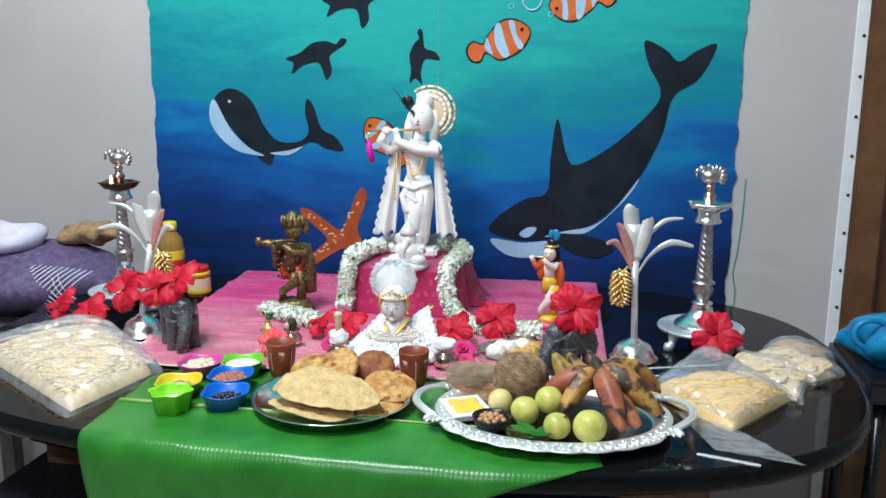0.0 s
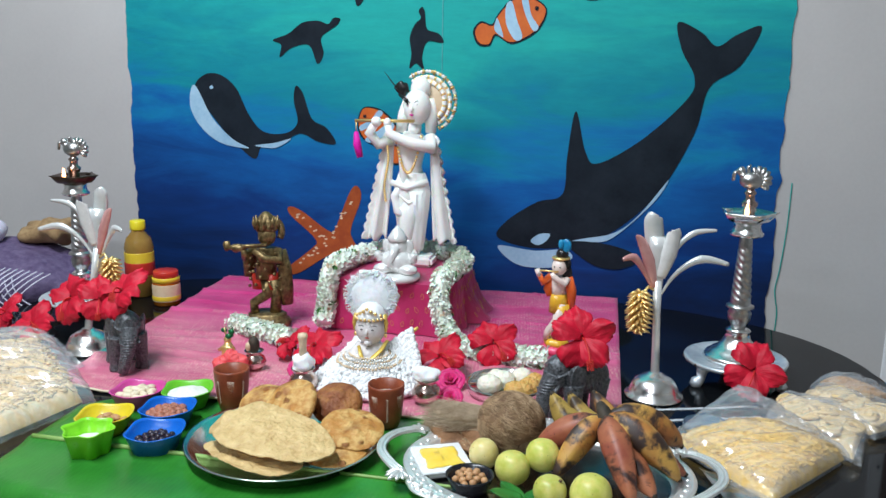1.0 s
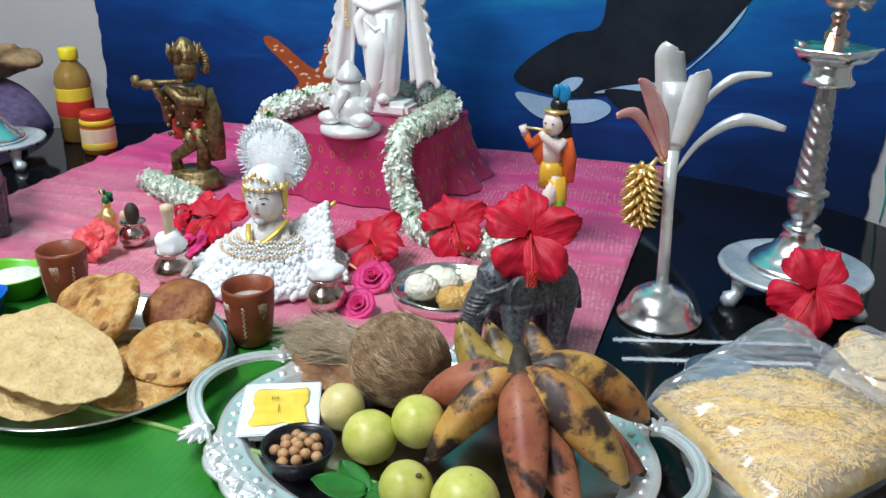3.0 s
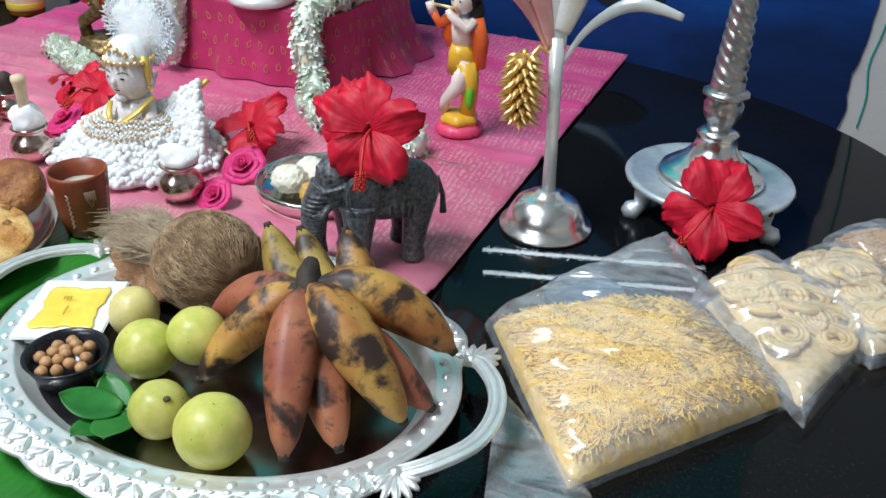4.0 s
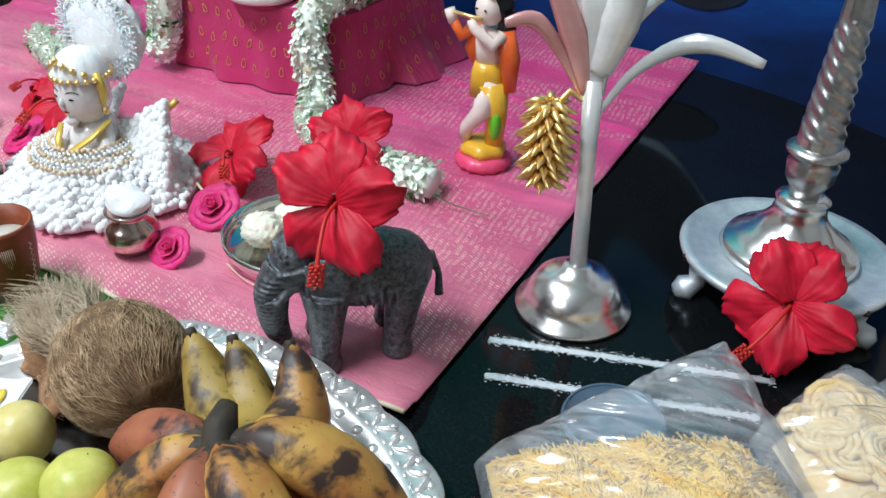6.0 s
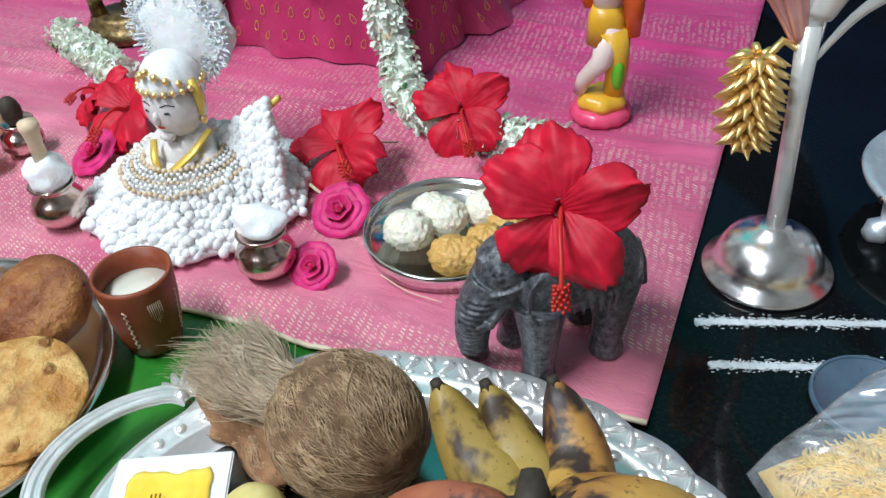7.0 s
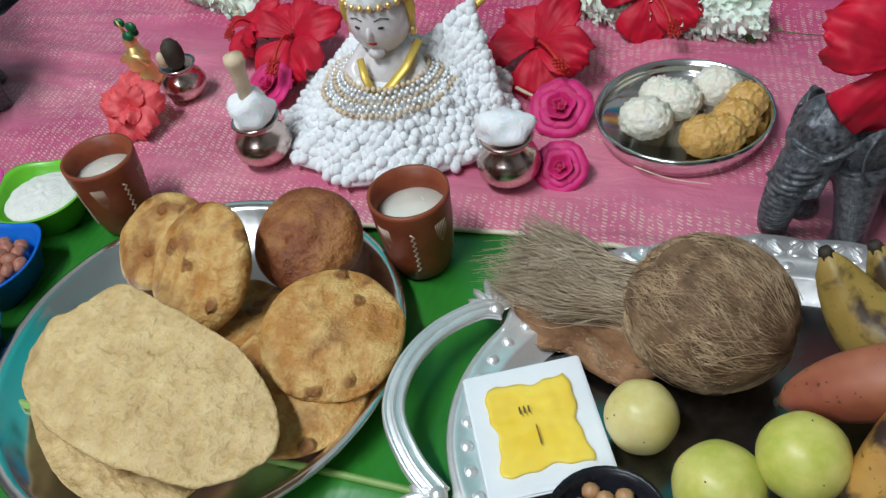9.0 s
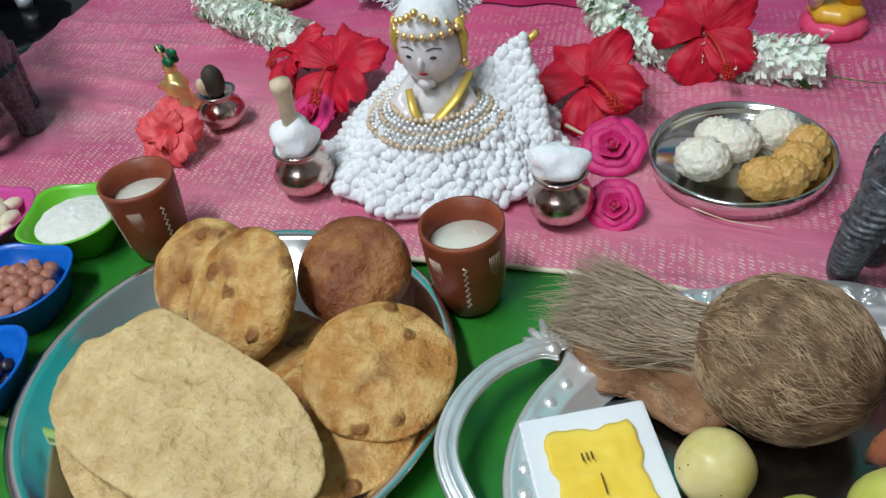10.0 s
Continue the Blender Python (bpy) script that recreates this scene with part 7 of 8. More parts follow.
for j in range(7):
    n = 44 + 3 * j
    for k in range(n):
        a = 2 * math.pi * k / n
        rr = 0.031 + 0.0032 * j + 0.0010 * math.sin(9 * a) * (j > 4)
        bb.ball(rr * math.cos(a), -0.007 + rr * math.sin(a), 0.0500 - 0.0016 * j + 0.0008 * math.sin(5 * k), 0.0018 if j % 2 else 0.0022, seg=6, mi=2 if j % 3 else 8)
for s in (-1, 1):
    bb.tube([(s * 0.0225, -0.004, 0.112), (s * 0.0258, -0.003, 0.097), (s * 0.0250, -0.004, 0.084)], [0.0030, 0.0036, 0.0020], 8, mi=3, flat=0.5)
bb.tube([(0.027, -0.002, 0.070), (0.020, -0.020, 0.058), (0.011, -0.032, 0.050), (0.003, -0.038, 0.044)], [0.0036, 0.0042, 0.0044, 0.0036], 8, mi=3, flat=0.45).tube([(-0.014, -0.020, 0.064), (-0.008, -0.031, 0.055), (-0.001, -0.037, 0.046)], [0.0026, 0.0032, 0.0028], 8, mi=3, flat=0.45)
bb.tube([(0.0535, 0.0352, 0.070), (0.0668, 0.0372, 0.082)], 0.0028, 6, mi=3)
bb.lathe([(0.0215, 0.104), (0.0240, 0.106), (0.0225, 0.112), (0.0190, 0.119), (0.0150, 0.124), (0.0080, 0.128), (0.0, 0.129)], 26, mi=0, wave=0.05, lobes=9)
for k in range(7):
    bb.ball(0.006 * (k - 3), -0.0230 + 0.0012 * (k - 3) ** 2, 0.112 + 0.004 * (3 - abs(k - 3)), 0.0030, seg=7, mi=4)
for k in range(22):
    a = 2 * math.pi * k / 22
    bb.ball(0.0238 * math.cos(a), 0.0238 * math.sin(a), 0.1065, 0.0026, seg=6, mi=4)
FAN = Vector((-0.0085, 0.0385, 0))
bb.ball(FAN.x, FAN.y, 0.130, 0.041, 0.013, 0.041, mi=5, seg=40, rough=0.18, freq=140, rz=6)
for k in range(1800):
    a, r = k * 2.399, 0.041 * math.sqrt((k + 1) / 1800)
    fx, fz = r * math.cos(a), r * math.sin(a)
    q0 = Vector((FAN.x + fx * 0.995, FAN.y - 0.008 + fx * 0.10, 0.130 + fz))
    q1 = q0 + Vector((fx * 0.995, fx * 0.10, fz)) * 0.06 + Vector((rnd.gauss(0, 0.0022), -0.001 + rnd.gauss(0, 0.0012), rnd.gauss(0, 0.0022)))
    bb.tube([q0, q1], [0.0010, 0.0003], 4, mi=5)
solid("seated_child_idol", bb, ["wool", "skin_white", "pearl", "ribbon", "gold", "cotton", "black_hair", "label_red", "cream_paint"], "seated child idol in white crochet robe and fluffy fan crown", "idol", at=pose(0.012, 1.577, TOP + 0.0068, 0, 0, 2))

# ---- flowers ----
hib = thing("hibiscus_flower", (0, 0, 0), "red hibiscus flower with a long stamen", "flower", "red hibiscus flowers on the altar")


def petal_shape(seed):
    """A broad petal: narrow claw, widest near its ruffled and nicked end, veined, curling back."""
    def fn(u, v):
        s = 2 * u - 1
        w = 0.0050 + 0.0195 * math.sin(math.pi * min(0.08 + v * 0.62, 1)) ** 1.3
        nick = 0.0022 * noise.noise(Vector((u * 13, seed * 3, 0))) + 0.0010 * math.sin(u * 41 + seed)
        out = 0.003 + 0.047 * v - 0.013 * s * s * v * v + nick * v ** 4
        x = s * w * (1 + 0.05 * noise.noise(Vector((v * 9, seed, u * 2)))) + 0.004 * v * v * math.sin(seed)
        z = 0.008 + 0.022 * v - 0.024 * v ** 2.6 - 0.007 * s * s * v + 0.0042 * math.sin(s * 4.6 + seed * 2) * v * v + 0.0032 * math.sin(u * 17 + seed * 3 + v * 3) * v ** 3 + 0.00022 * math.cos(s * 26) * (1 - v * 0.4) + 0.0030 * noise.noise(Vector((u * 5, v * 5, seed * 7))) * v
        return (out, x, z)
    return Shape().sheet(fn, 30, 18, 0.0004)


for k in range(5):
    pt = part("petal", petal_shape(k * 1.7), "hibiscus", hib)
    pt.matrix_local = pose(0, 0, 0, (12, -10, 16, -14, 8)[k], (-14, 8, -4, 14, -8)[k], 72 * k + 18 + (0, 8, -8, 6, -5)[k]) @ Matrix.Diagonal(((1.08, 1.0, 1.04, 1.0, 1.1)[k], (0.80, 1.05, 0.95, 1.08, 0.9)[k], 1, 1))
part("throat", Shape().lathe([(0.002, -0.006), (0.004, 0.002), (0.0062, 0.0098), (0.0046, 0.0092), (0.0, 0.005)], 14), "hib_dark", hib, "dark crimson throat")
st = Shape().tube(spline([(0, 0, 0.006), (0.001, -0.010, 0.024), (0.003, -0.030, 0.034), (0.003, -0.054, 0.034)], 4, False), 0.0015, 6)
for k in range(46):
    a, q = k * 2.4, 0.74 + 0.28 * k / 45
    st.ball(0.003 + 0.0046 * math.cos(a) * (0.6 + 0.4 * q), -0.054 * q, 0.034 + 0.0046 * math.sin(a), 0.0013, seg=5)
part("stamen", st, "stamen", hib)
part("calyx", Shape().lathe([(0.0015, -0.020), (0.004, -0.012), (0.006, -0.004), (0.0085, 0.002)], 10), "stem", hib)


def facing(x, y, z, d, spin, s):
    q = Vector(d).to_track_quat("Z", "Y").to_matrix().to_4x4()
    return Matrix.Translation((x, y, z)) @ q @ pose(0, 0, 0, 0, 0, spin) @ Matrix.Scale(s, 4)


spots = [
    (0.341, 1.500, 0.880, (0.16, -0.82, 0.46), 4, 0.91),
    (0.183, 1.727, 0.786, (0.10, -0.75, 0.75), 20, 0.88),
    (0.108, 1.650, 0.778, (-0.1, -0.5, 0.85), 50, 0.90),
    (-0.100, 1.635, 0.782, (-0.05, -0.45, 0.9), 10, 0.92),
    (0.594, 1.672, 0.796, (0.05, -0.9, 0.45), -32, 0.92),
    (-0.392, 1.545, 0.878, (-0.2, -0.5, 0.8), 40, 0.95),
    (-0.445, 1.560, 0.862, (0.3, -0.8, 0.5), 0, 0.80),
    (-0.542, 1.622, 0.838, (-0.2, -0.8, 0.5), 25, 0.95),
    (-0.640, 1.640, 0.776, (-0.1, -0.6, 0.7), 60, 0.90),
    (-0.735, 1.690, 0.776, (-0.3, -0.5, 0.7), 60, 0.80),
    (-0.150, 1.655, 0.780, (-0.4, -0.2, 0.9), 70, 0.70),
]
for i, (x, y, z, d, spin, s) in enumerate(spots):
    m = facing(x, y, z, d, spin, s)
    if i == 0:
        hib.matrix_world = m
    else:
        ob = copy_thing(hib, m)
        ob.matrix_world = m


def rosette(name, place, s, mat, label, layers, d):
    ob = thing(name, (0, 0, 0), label, "flower")
    ob.matrix_world = facing(*place, d, rnd.uniform(0, 360), s)
    for ly in range(layers):
        n = 3 + ly
        for k in range(n):
            a0 = 2 * math.pi * (k / n) + 0.8 * ly
            r0, hh, fl = 0.004 + 0.0045 * ly, 0.017 - 0.002 * ly, 0.003 + 0.0045 * ly

            def cupped(u, v, a0=a0, r0=r0, hh=hh, fl=fl, n=n):
                a = a0 + (u - 0.5) * 2 * math.pi / n * 1.35
                r = r0 * math.sin(min(v * 1.9, 1.57)) + fl * v ** 3 + 0.0010 * math.sin(u * 11 + a0 * 5) * v
                return (r * math.cos(a), r * math.sin(a), hh * v * (1 - 0.25 * (2 * u - 1) ** 2) - (0.006 * v ** 4 if fl > 0.01 else 0.0))
            part("petal", Shape().sheet(cupped, 12, 9, 0.0004), mat, ob)
    part("heart", Shape().ball(0, 0, 0.009, 0.0032, 0.0032, 0.007, seg=12, rough=0.3, freq=200), mat, ob)
    return ob


rosette("rose", (0.152, 1.523, 0.764), 0.56, "rose", "magenta rose bloom lying beside a copper pot", 4, (0.0, -0.6, 0.7))
rosette("rose", (0.138, 1.588, 0.765), 0.70, "rose", "large magenta rose bloom beside the crochet robe", 4, (0.0, -0.5, 0.8))
rosette("rose", (-0.108, 1.588, 0.766), 0.72, "rose", "magenta rose bloom behind the dark metal pot", 4, (-0.2, -0.4, 0.8))
coral = thing("coral_flower", (0, 0, 0), "coral pink open flower lying before the miniature pot", "flower")
coral.matrix_world = facing(-0.208, 1.538, 0.772, (0.1, -0.6, 0.75), 25, 0.62)
for k in range(9):
    pt = part("petal", petal_shape(k * 2.3 + 1), "coral", coral)
    pt.matrix_local = pose(0, 0, 0.006 * (k > 4), (14, -10, 18, -16, 8, 10, -8, 12, -9)[k], -8 - 26 * (k > 4), 72 * k + 36 * (k > 4)) @ Matrix.Scale(1.0 if k < 5 else 0.72, 4)
part("heart", Shape().ball(0, 0, 0.012, 0.004, 0.004, 0.008, seg=12, rough=0.3, freq=200), "coral", coral)

# ---- jasmine garlands ----


def garland(path, radius, label, seed):
    g, rr = Shape(), random.Random(seed)
    pts = spline(path, 14, False)
    acc, step = 0.0, 0.0052
    for i in range(len(pts) - 1):
        p, q = pts[i], pts[i + 1]
        d = (q - p)
        ln = d.length
        d.normalize()
        side = d.cross(Vector((0.2, 0.3, 1))).normalized()
        up = side.cross(d)
        while acc < ln:
            c = p + d * acc
            for k in range(7):
                a = 2 * math.pi * k / 7 + rr.uniform(-0.4, 0.4)
                n = side * math.cos(a) + up * math.sin(a)
                o = c + n * radius * rr.uniform(0.62, 0.95)
                mi = 1 if rr.random() < 0.03 else (2 if rr.random() < 0.035 else 0)
                t1 = d.lerp(n, 0.3).normalized()
                t2 = n.cross(t1).normalized()
                ln5 = 0.0074 * rr.uniform(0.75, 1.15)
                ctr = o + n * 0.002
                for j in range(5):
                    b = 2 * math.pi * j / 5 + rr.uniform(0, 1)
                    e = t1 * math.cos(b) + t2 * math.sin(b)
                    f_ = t1 * math.cos(b + 1.2) + t2 * math.sin(b + 1.2)
                    g.add([ctr - n * 0.003, ctr + e * ln5 * 0.62 - f_ * 0.0027 + n * 0.0016, ctr + e * ln5 + n * 0.0022, ctr + e * ln5 * 0.62 + f_ * 0.0027 + n * 0.0016], [(0, 1, 2, 3)], mi)
            acc += step
        acc -= ln
    core_ = [p for p in pts]
    g.tube(core_, radius * 0.78, 10, mi=0)
    return solid("jasmine_garland", g, ["jasmine", "dry_floret", "stem"], label, "garland", "jasmine garlands round the stand")


garland([(-0.150, 1.800, 0.776), (-0.152, 1.818, 0.795), (-0.150, 1.822, 0.835), (-0.146, 1.835, 0.868), (-0.140, 1.90, 0.873), (-0.118, 1.985, 0.872), (-0.080, 2.035, 0.872), (0.000, 2.045, 0.872), (0.055, 2.015, 0.872), (0.082, 1.95, 0.873), (0.078, 1.87, 0.873), (0.066, 1.825, 0.860), (0.068, 1.813, 0.820), (0.080, 1.806, 0.785), (0.105, 1.768, 0.769), (0.150, 1.735, 0.769), (0.210, 1.722, 0.769), (0.275, 1.722, 0.769)], 0.0180, "thick white jasmine garland draped round the crimson stand", 3)
garland([(-0.318, 1.770, 0.770), (-0.270, 1.748, 0.771), (-0.220, 1.726, 0.770), (-0.175, 1.704, 0.769)], 0.0175, "short white jasmine garland strand on the pink cloth", 5)

# ---- snack bags ----


def pillow(corners, thick, inset, lump, seed, n=40):
    """Closed lumpy pillow between four corners (x, y) on the table."""
    a, b, c, d = [Vector((*p, 0)) for p in corners]
    mid = (a + b + c + d) / 4

    def at(u, v, top):
        p = (a.lerp(b, u)).lerp(d.lerp(c, u), v)
        p = mid + (p - mid) * inset
        e = (max(0.0, 16 * u * (1 - u) * v * (1 - v))) ** 0.26
        h = thick * e * (1 + lump * noise.noise(Vector((p.x * 26, p.y * 26, seed)))) + 0.0012 * noise.noise(Vector((p.x * 160, p.y * 160, seed)))
        return (p.x, p.y, TOP + 0.003 + (max(h, 0.0) if top else 0.0))
    sh = Shape()
    sh.sheet(lambda u, v: at(u, v, True), n, n)
    sh.sheet(lambda u, v: at(1 - u, v, False), 4, 4)
    return sh, lambda u, v: at(u, v, True)


def film_over(corners, thick, seed, crease, n=100, lift=0.0):
    a, b, c, d = [Vector((*p, 0)) for p in corners]

    def at(u, v):
        p = (a.lerp(b, u)).lerp(d.lerp(c, u), v)
        e = (max(0.0, 16 * u * (1 - u) * v * (1 - v))) ** 0.27
        q = Vector((p.x * 10 + p.y * 5, p.y * 36 - p.x * 12, seed))
        h = thick * e + crease * (abs(noise.noise(q)) * 1.4 - 0.3) * (0.3 + e) + crease * 0.7 * (1 - abs(noise.noise(q * 1.7 + Vector((9, 2, 0)))) * 2.2) * (0.2 + e) * 0.6 + crease * 0.20 * abs(noise.noise(q * 4.3))
        return (p.x, p.y, TOP + 0.004 + max(h, 0.0) + lift * ((1 - u) * v) ** 1.6)
    return Shape().sheet(at, n, n)


def snack_bag(name, corners, filled, thick, kind, label, seed):
    ob = thing(name, (0, 0, 0), label, "snack bag", "snack bags on the table")
    mat = {"sev": "sev", "rings": "sev_pale", "pale": "sev_pale", "brown": "snack_brown"}[kind]
    sh, at = pillow(filled, thick * (0.75 if kind == "rings" else 1.0), 0.985, 0.18, seed)
    part("snack_bed", sh, mat, ob)
    rr = random.Random(seed)
    bits = Shape()
    if kind in ("sev", "pale"):
        for k in range(6800 if kind == "sev" else 2200):
            p = Vector(at(rr.uniform(0.05, 0.95), rr.uniform(0.05, 0.95)))
            t, ln = 3.0 * noise.noise(p * 45) + rr.gauss(0.4, 0.7), rr.uniform(0.007, 0.020)
            e = Vector((math.cos(t), math.sin(t), rr.uniform(-0.12, 0.12))) * ln
            m_ = Vector((-math.sin(t), math.cos(t), 0)) * rr.uniform(-0.002, 0.002)
            bits.tube([p - e / 2, p + m_ + Vector((0, 0, 0.001)), p + e / 2], 0.0007 if kind == "sev" else 0.0016, 4)
        tagged(part("snack_strand_heap", bits, mat, ob), kind="stuff")
    elif kind == "rings":
        for k in range(30):
            p = Vector(at(rr.uniform(0.08, 0.92), rr.uniform(0.08, 0.92)))
            r0 = rr.uniform(0.013, 0.019)
            coil = [(r0 * (0.35 + 0.65 * j / 30) * math.cos(j * 0.55), r0 * (0.35 + 0.65 * j / 30) * math.sin(j * 0.55), 0) for j in range(31)]
            o = part("coiled_snack", Shape().tube(coil, 0.0030, 6), "sev_pale", ob)
            o.matrix_local = pose(p.x, p.y, p.z + 0.003, rr.uniform(-20, 20), rr.uniform(-20, 20), rr.uniform(0, 360))
    else:
        for k in range(700):
            p = Vector(at(rr.uniform(0.04, 0.96), rr.uniform(0.04, 0.96)))
            bits.ball(p.x, p.y, p.z, rr.uniform(0.0015, 0.003), rr.uniform(0.0015, 0.003), 0.0015, seg=5)
        tagged(part("snack_crumb_heap", bits, mat, ob), kind="stuff")
    part("plastic_film", film_over(corners, thick * 1.10 + 0.004, seed, 0.010 if seed == 15 else 0.0075, 100, 0.034 if kind == "sev" else 0.0), "film", ob, "crinkled clear plastic bag").visible_shadow = False
    return ob


snack_bag("noodle_bag", [(0.462, 1.462), (0.578, 1.318), (0.694, 1.475), (0.566, 1.610)], [(0.466, 1.466), (0.576, 1.326), (0.688, 1.474), (0.596, 1.560)], 0.030, "sev", "clear plastic bag of thin yellow fried noodles", 11)
snack_bag("ring_bag", [(0.600, 1.570), (0.702, 1.452), (0.745, 1.585), (0.638, 1.672)], [(0.612, 1.575), (0.698, 1.475), (0.735, 1.580), (0.642, 1.655)], 0.026, "rings", "clear plastic bag of pale coiled fried snacks", 12)
snack_bag("ring_bag", [(0.655, 1.655), (0.740, 1.545), (0.805, 1.610), (0.705, 1.722)], [(0.668, 1.655), (0.738, 1.565), (0.792, 1.610), (0.706, 1.705)], 0.024, "rings", "clear plastic bag of round pale fried snacks", 13)
snack_bag("brown_mix_bag", [(0.690, 1.738), (0.765, 1.668), (0.812, 1.715), (0.738, 1.795)], [(0.696, 1.737), (0.764, 1.676), (0.802, 1.714), (0.738, 1.785)], 0.018, "brown", "clear plastic bag of brown fried mixture", 14)
snack_bag("snack_bag", [(-0.352, 1.395), (-0.640, 1.660), (-0.760, 1.420), (-0.400, 1.185)], [(-0.372, 1.395), (-0.610, 1.610), (-0.720, 1.420), (-0.412, 1.215)], 0.040, "pale", "large crinkled clear plastic bag of pale fried snacks", 15)
sheet_ = thing("plastic_sheet", (0, 0, 0), "loose clear plastic cover lying flat beside the tray", "plastic sheet")
part("film", film_over([(0.500, 1.400), (0.545, 1.260), (0.660, 1.230), (0.590, 1.330)], 0.003, 21, 0.004, 30), "film", sheet_)
sheet2 = thing("plastic_sheet", (0, 0, 0), "loose clear plastic cover lying flat beside the snack bag", "plastic sheet")
part("film", film_over([(-0.46, 1.525), (-0.62, 1.66), (-0.68, 1.60), (-0.50, 1.46)], 0.003, 22, 0.005, 30), "film", sheet2)

# ---- small loose things ----
# a loose plastic lid, filed under the category dish
lid = thing("shallow_dish", (0.520, 1.543, TOP), "round blue-grey plastic lid lying half under a snack bag", "dish")
part("disc", Shape().lathe([(0.030, 0.0), (0.0335, 0.001), (0.0340, 0.004), (0.0325, 0.0052), (0.0305, 0.0045), (0.0285, 0.0022), (0.0, 0.0020)], 48), "lid_blue", lid)
part("bead_rim", Shape().tube([(0.0325 * math.cos(2 * math.pi * k / 48), 0.0325 * math.sin(2 * math.pi * k / 48), 0.0050) for k in range(49)], 0.0012, 6), "lid_blue", lid)


def loose_stalk(points, r, mat, label):
    """A short cut stalk or thread lying on the cloth."""
    line = spline(points, 5, False)
    return solid("flower_stalk", Shape().tube(line, [r * (1 - 0.4 * k / (len(line) - 1)) for k in range(len(line))], 8), mat, label, "stalk", "loose stalks on the cloth")


loose_stalk([(0.106, 1.668, 0.762), (0.118, 1.684, 0.766), (0.132, 1.697, 0.762)], 0.0014, "dry_floret", "short dry brown flower stalk on pink cloth")
loose_stalk([(0.280, 1.712, 0.764), (0.305, 1.712, 0.761), (0.338, 1.714, 0.760)], 0.0006, "stem", "thin green stalk at the garland's end")
loose_stalk([(0.200, 1.534, 0.762), (0.224, 1.526, 0.761), (0.252, 1.523, 0.762)], 0.0005, "selvage", "pale loose thread beside the sweets plate")
loose_stalk([(0.098, 1.608, 0.768), (0.108, 1.604, 0.766), (0.120, 1.601, 0.763)], 0.0016, "dry_floret", "short brown stalk beside a magenta rose")

# ---- bottle and jar ----
bt = thing("oil_bottle", (-0.628, 1.965, TOP), "clear plastic bottle of amber oil with a yellow cap", "bottle")
part("body", Shape().lathe([(0.026, 0.0), (0.030, 0.003), (0.030, 0.070), (0.028, 0.090), (0.031, 0.105), (0.026, 0.125), (0.014, 0.140), (0.013, 0.146)], 32), "bottle", bt)
part("oil", Shape().lathe([(0.024, 0.003), (0.028, 0.006), (0.028, 0.060), (0.0, 0.0602)], 28), "oil", bt)
part("cap", Shape().lathe([(0.0155, 0.144), (0.016, 0.146), (0.016, 0.162), (0.014, 0.164), (0.0, 0.164)], 24), "cap_yellow", bt)
part("label_band", Shape().lathe([(0.0306, 0.045), (0.0308, 0.046), (0.0308, 0.095), (0.0306, 0.096)], 32), "label_yellow", bt)
part("label_bar", Shape().lathe([(0.0311, 0.047), (0.0313, 0.048), (0.0313, 0.074), (0.0311, 0.075)], 32), "label_red", bt)
jr = thing("condiment_jar", (-0.538, 1.915, TOP), "small glass jar with a red lid and yellow label", "jar")
part("body", Shape().lathe([(0.024, 0.0), (0.0275, 0.003), (0.028, 0.045), (0.025, 0.056), (0.022, 0.058)], 32), "oil", jr)
part("label_band", Shape().lathe([(0.0283, 0.010), (0.0285, 0.011), (0.0285, 0.044), (0.0283, 0.045)], 32), "cream_paint", jr)
part("label_bar", Shape().lathe([(0.0287, 0.012), (0.0289, 0.013), (0.0289, 0.020), (0.0287, 0.021)], 32), "label_yellow", jr)
part("neck_ring", Shape().lathe([(0.024, 0.048), (0.028, 0.050), (0.028, 0.058), (0.024, 0.060)], 32), "label_yellow", jr)
part("lid", Shape().lathe([(0.024, 0.058), (0.0255, 0.059), (0.0255, 0.070), (0.024, 0.072), (0.0, 0.072)], 32), "label_red", jr)

# ---- cloth bags at the wall ----
side = thing("side_stand", (-1.02, 1.95, 0), "dark low stand beside the table holding bags", "stand")
part("board", Shape().block(-0.26, -0.22, 0.66, 0.26, 0.22, 0.69, bevel=0.004), "weave", side)
for lx in (-0.23, 0.23):
    for ly in (-0.19, 0.19):
        part("leg", Shape().block(lx - 0.02, ly - 0.02, 0, lx + 0.02, ly + 0.02, 0.66), "weave", side)
pb = thing("purple_bag", (-0.98, 1.95, 0.69), "purple and grey mesh fabric bag slumped beside the table", "bag")
part("body", Shape().ball(0, 0, 0.075, 0.22, 0.16, 0.085, seg=44, rough=0.22, freq=9), "purple", pb)
net = Shape()
for k in range(26):
    u = -0.16 + 0.32 * k / 25
    for sgn in (1, -1):
        pts = []
        for j in range(13):
            t = -0.9 + 1.8 * j / 12
            x, y = u + sgn * 0.05 * t, -0.155 * math.cos(t) * math.sqrt(max(0, 1 - (u / 0.235) ** 2))
            z = 0.078 + 0.070 * math.sin(t) * math.sqrt(max(0, 1 - (u / 0.24) ** 2))
            pts.append((x, y - 0.012, z))
        net.tube(pts, 0.0016, 4)
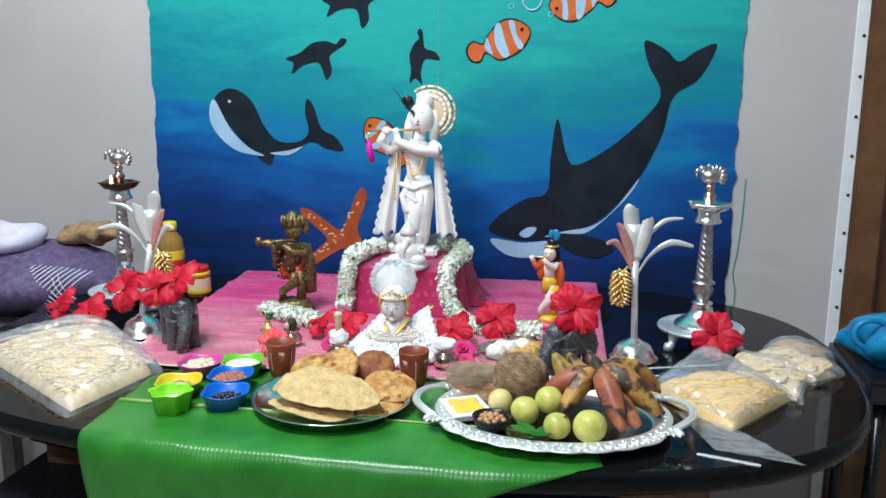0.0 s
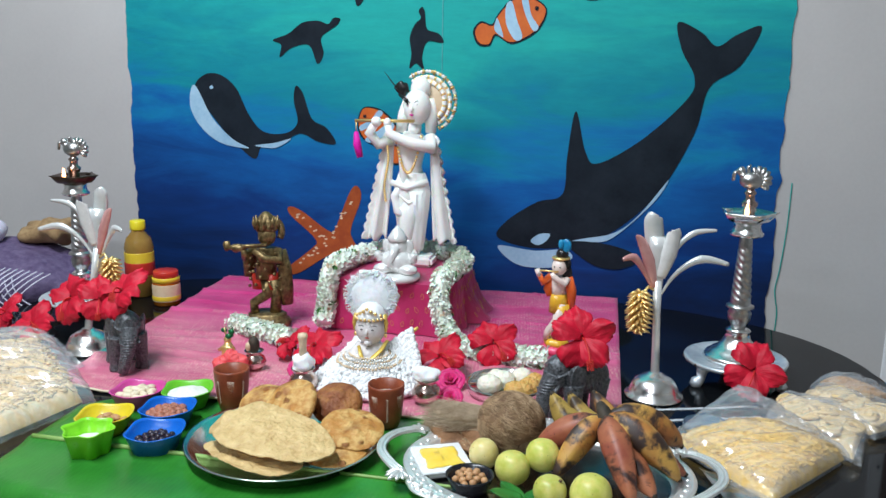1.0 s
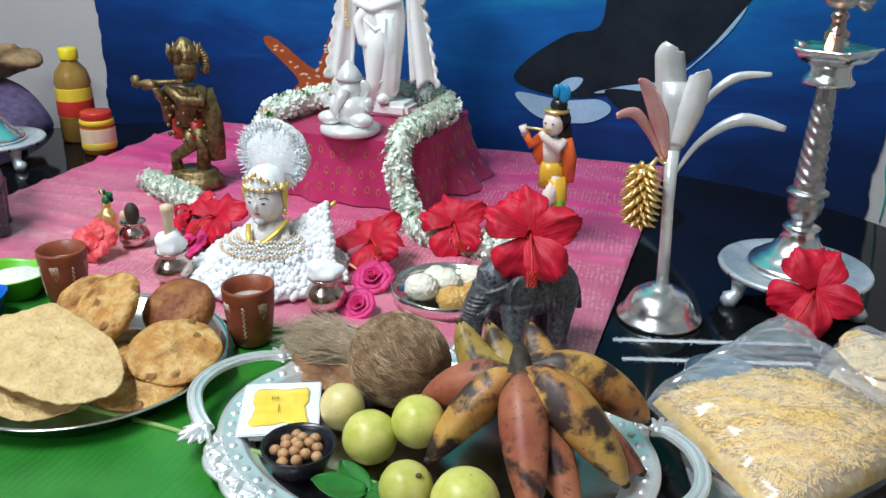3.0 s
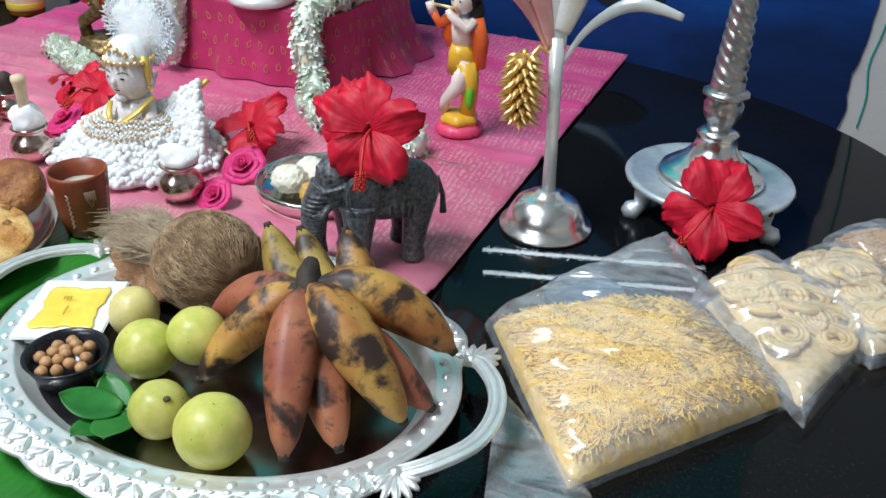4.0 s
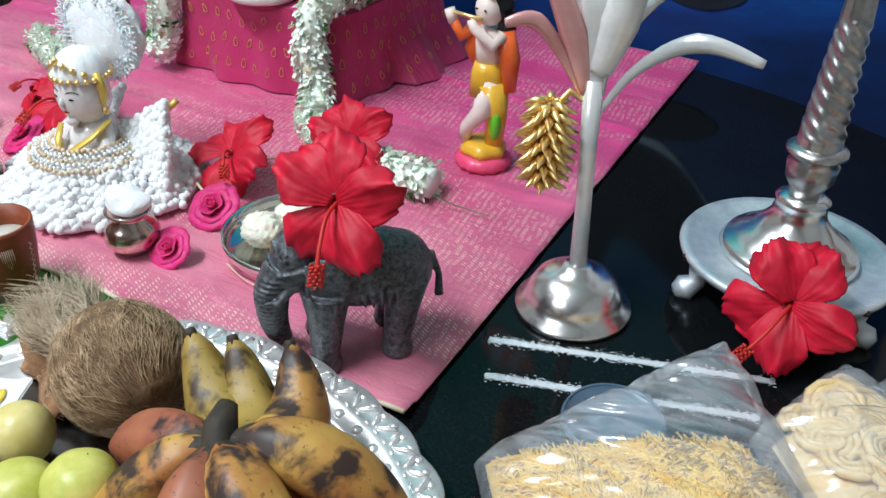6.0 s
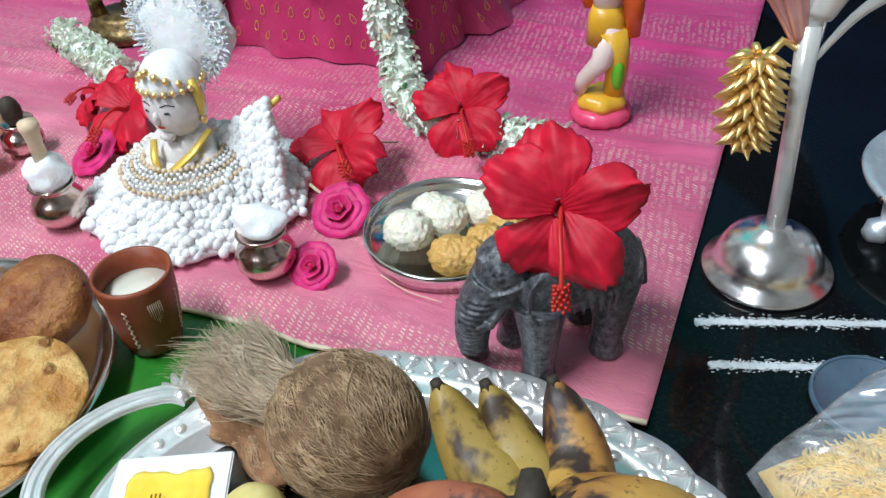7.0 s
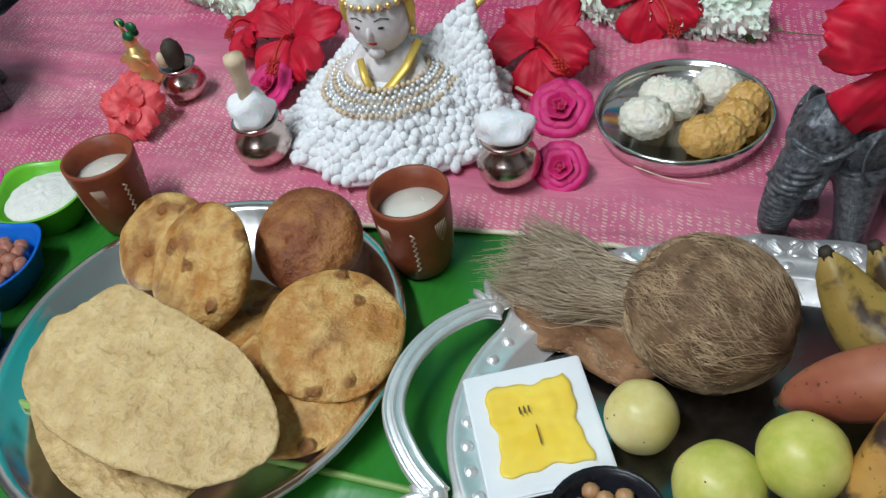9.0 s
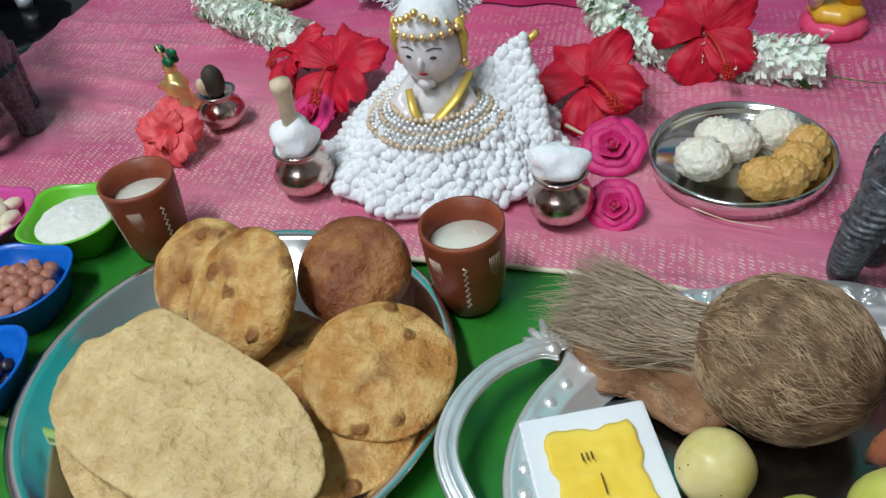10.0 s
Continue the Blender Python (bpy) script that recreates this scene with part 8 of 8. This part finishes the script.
part("mesh_pocket", net, "lilac", pb, "pale grey mesh net")
solid("folded_cloth", Shape().ball(0, 0, 0.035, 0.085, 0.08, 0.045, seg=36, rough=0.35, freq=16), "lilac", "crumpled pale lilac cloth on the purple bag", "cloth", at=pose(-1.035, 1.93, 0.825))
solid("jute_sack", Shape().ball(0, 0, 0.02, 0.075, 0.06, 0.028, seg=36, rough=0.5, freq=28), "jute", "crumpled tan jute sack behind the purple bag", "sack", at=pose(-0.875, 2.03, 0.845))

# ---- dark seat and blue bag beside the door ----
seat = thing("dark_stool", (1.06, 1.98, 0), "dark stool beside the table holding a blue bag", "stool")
part("seat", Shape().block(-0.15, -0.15, 0.62, 0.15, 0.15, 0.67, bevel=0.01), "black_plastic", seat)
for lx in (-0.12, 0.12):
    for ly in (-0.12, 0.12):
        part("leg", Shape().tube([(lx, ly, 0), (lx * 0.9, ly * 0.9, 0.62)], 0.014, 8), "black_plastic", seat)
blue = thing("blue_bag", (1.035, 1.97, 0.67), "crumpled bright blue plastic bag on a dark stool", "bag")
part("sack", Shape().ball(0, 0, 0.048, 0.125, 0.12, 0.055, seg=40, rough=0.4, freq=18), "blue_bag", blue)
loop = [(-0.10 + 0.035 * math.cos(a / 8 * math.pi), -0.06, 0.075 + 0.030 * math.sin(a / 8 * math.pi)) for a in range(17)]
part("loop_handle", Shape().tube(loop, 0.006, 8), "blue_bag", blue)

# ---- woven basket under the table ----
bk = thing("woven_basket", (-0.42, 1.32, 0), "dark grey woven basket standing under the table", "basket")
part("lining", Shape().block(-0.17, -0.14, 0.02, 0.17, 0.14, 0.60, bevel=0.01), "black_plastic", bk)
for k in range(18):
    z = 0.06 + 0.031 * k
    part("weave_band", Shape().block(-0.176, -0.147 - 0.002 * (k % 2), z, 0.176, -0.141, z + 0.018, bevel=0.002), "weave", bk)
for k in range(15):
    x = -0.165 + 0.0235 * k
    part("weave_stake", Shape().block(x - 0.004, -0.152, 0.03, x + 0.004, -0.146, 0.60, bevel=0.001), "weave", bk)
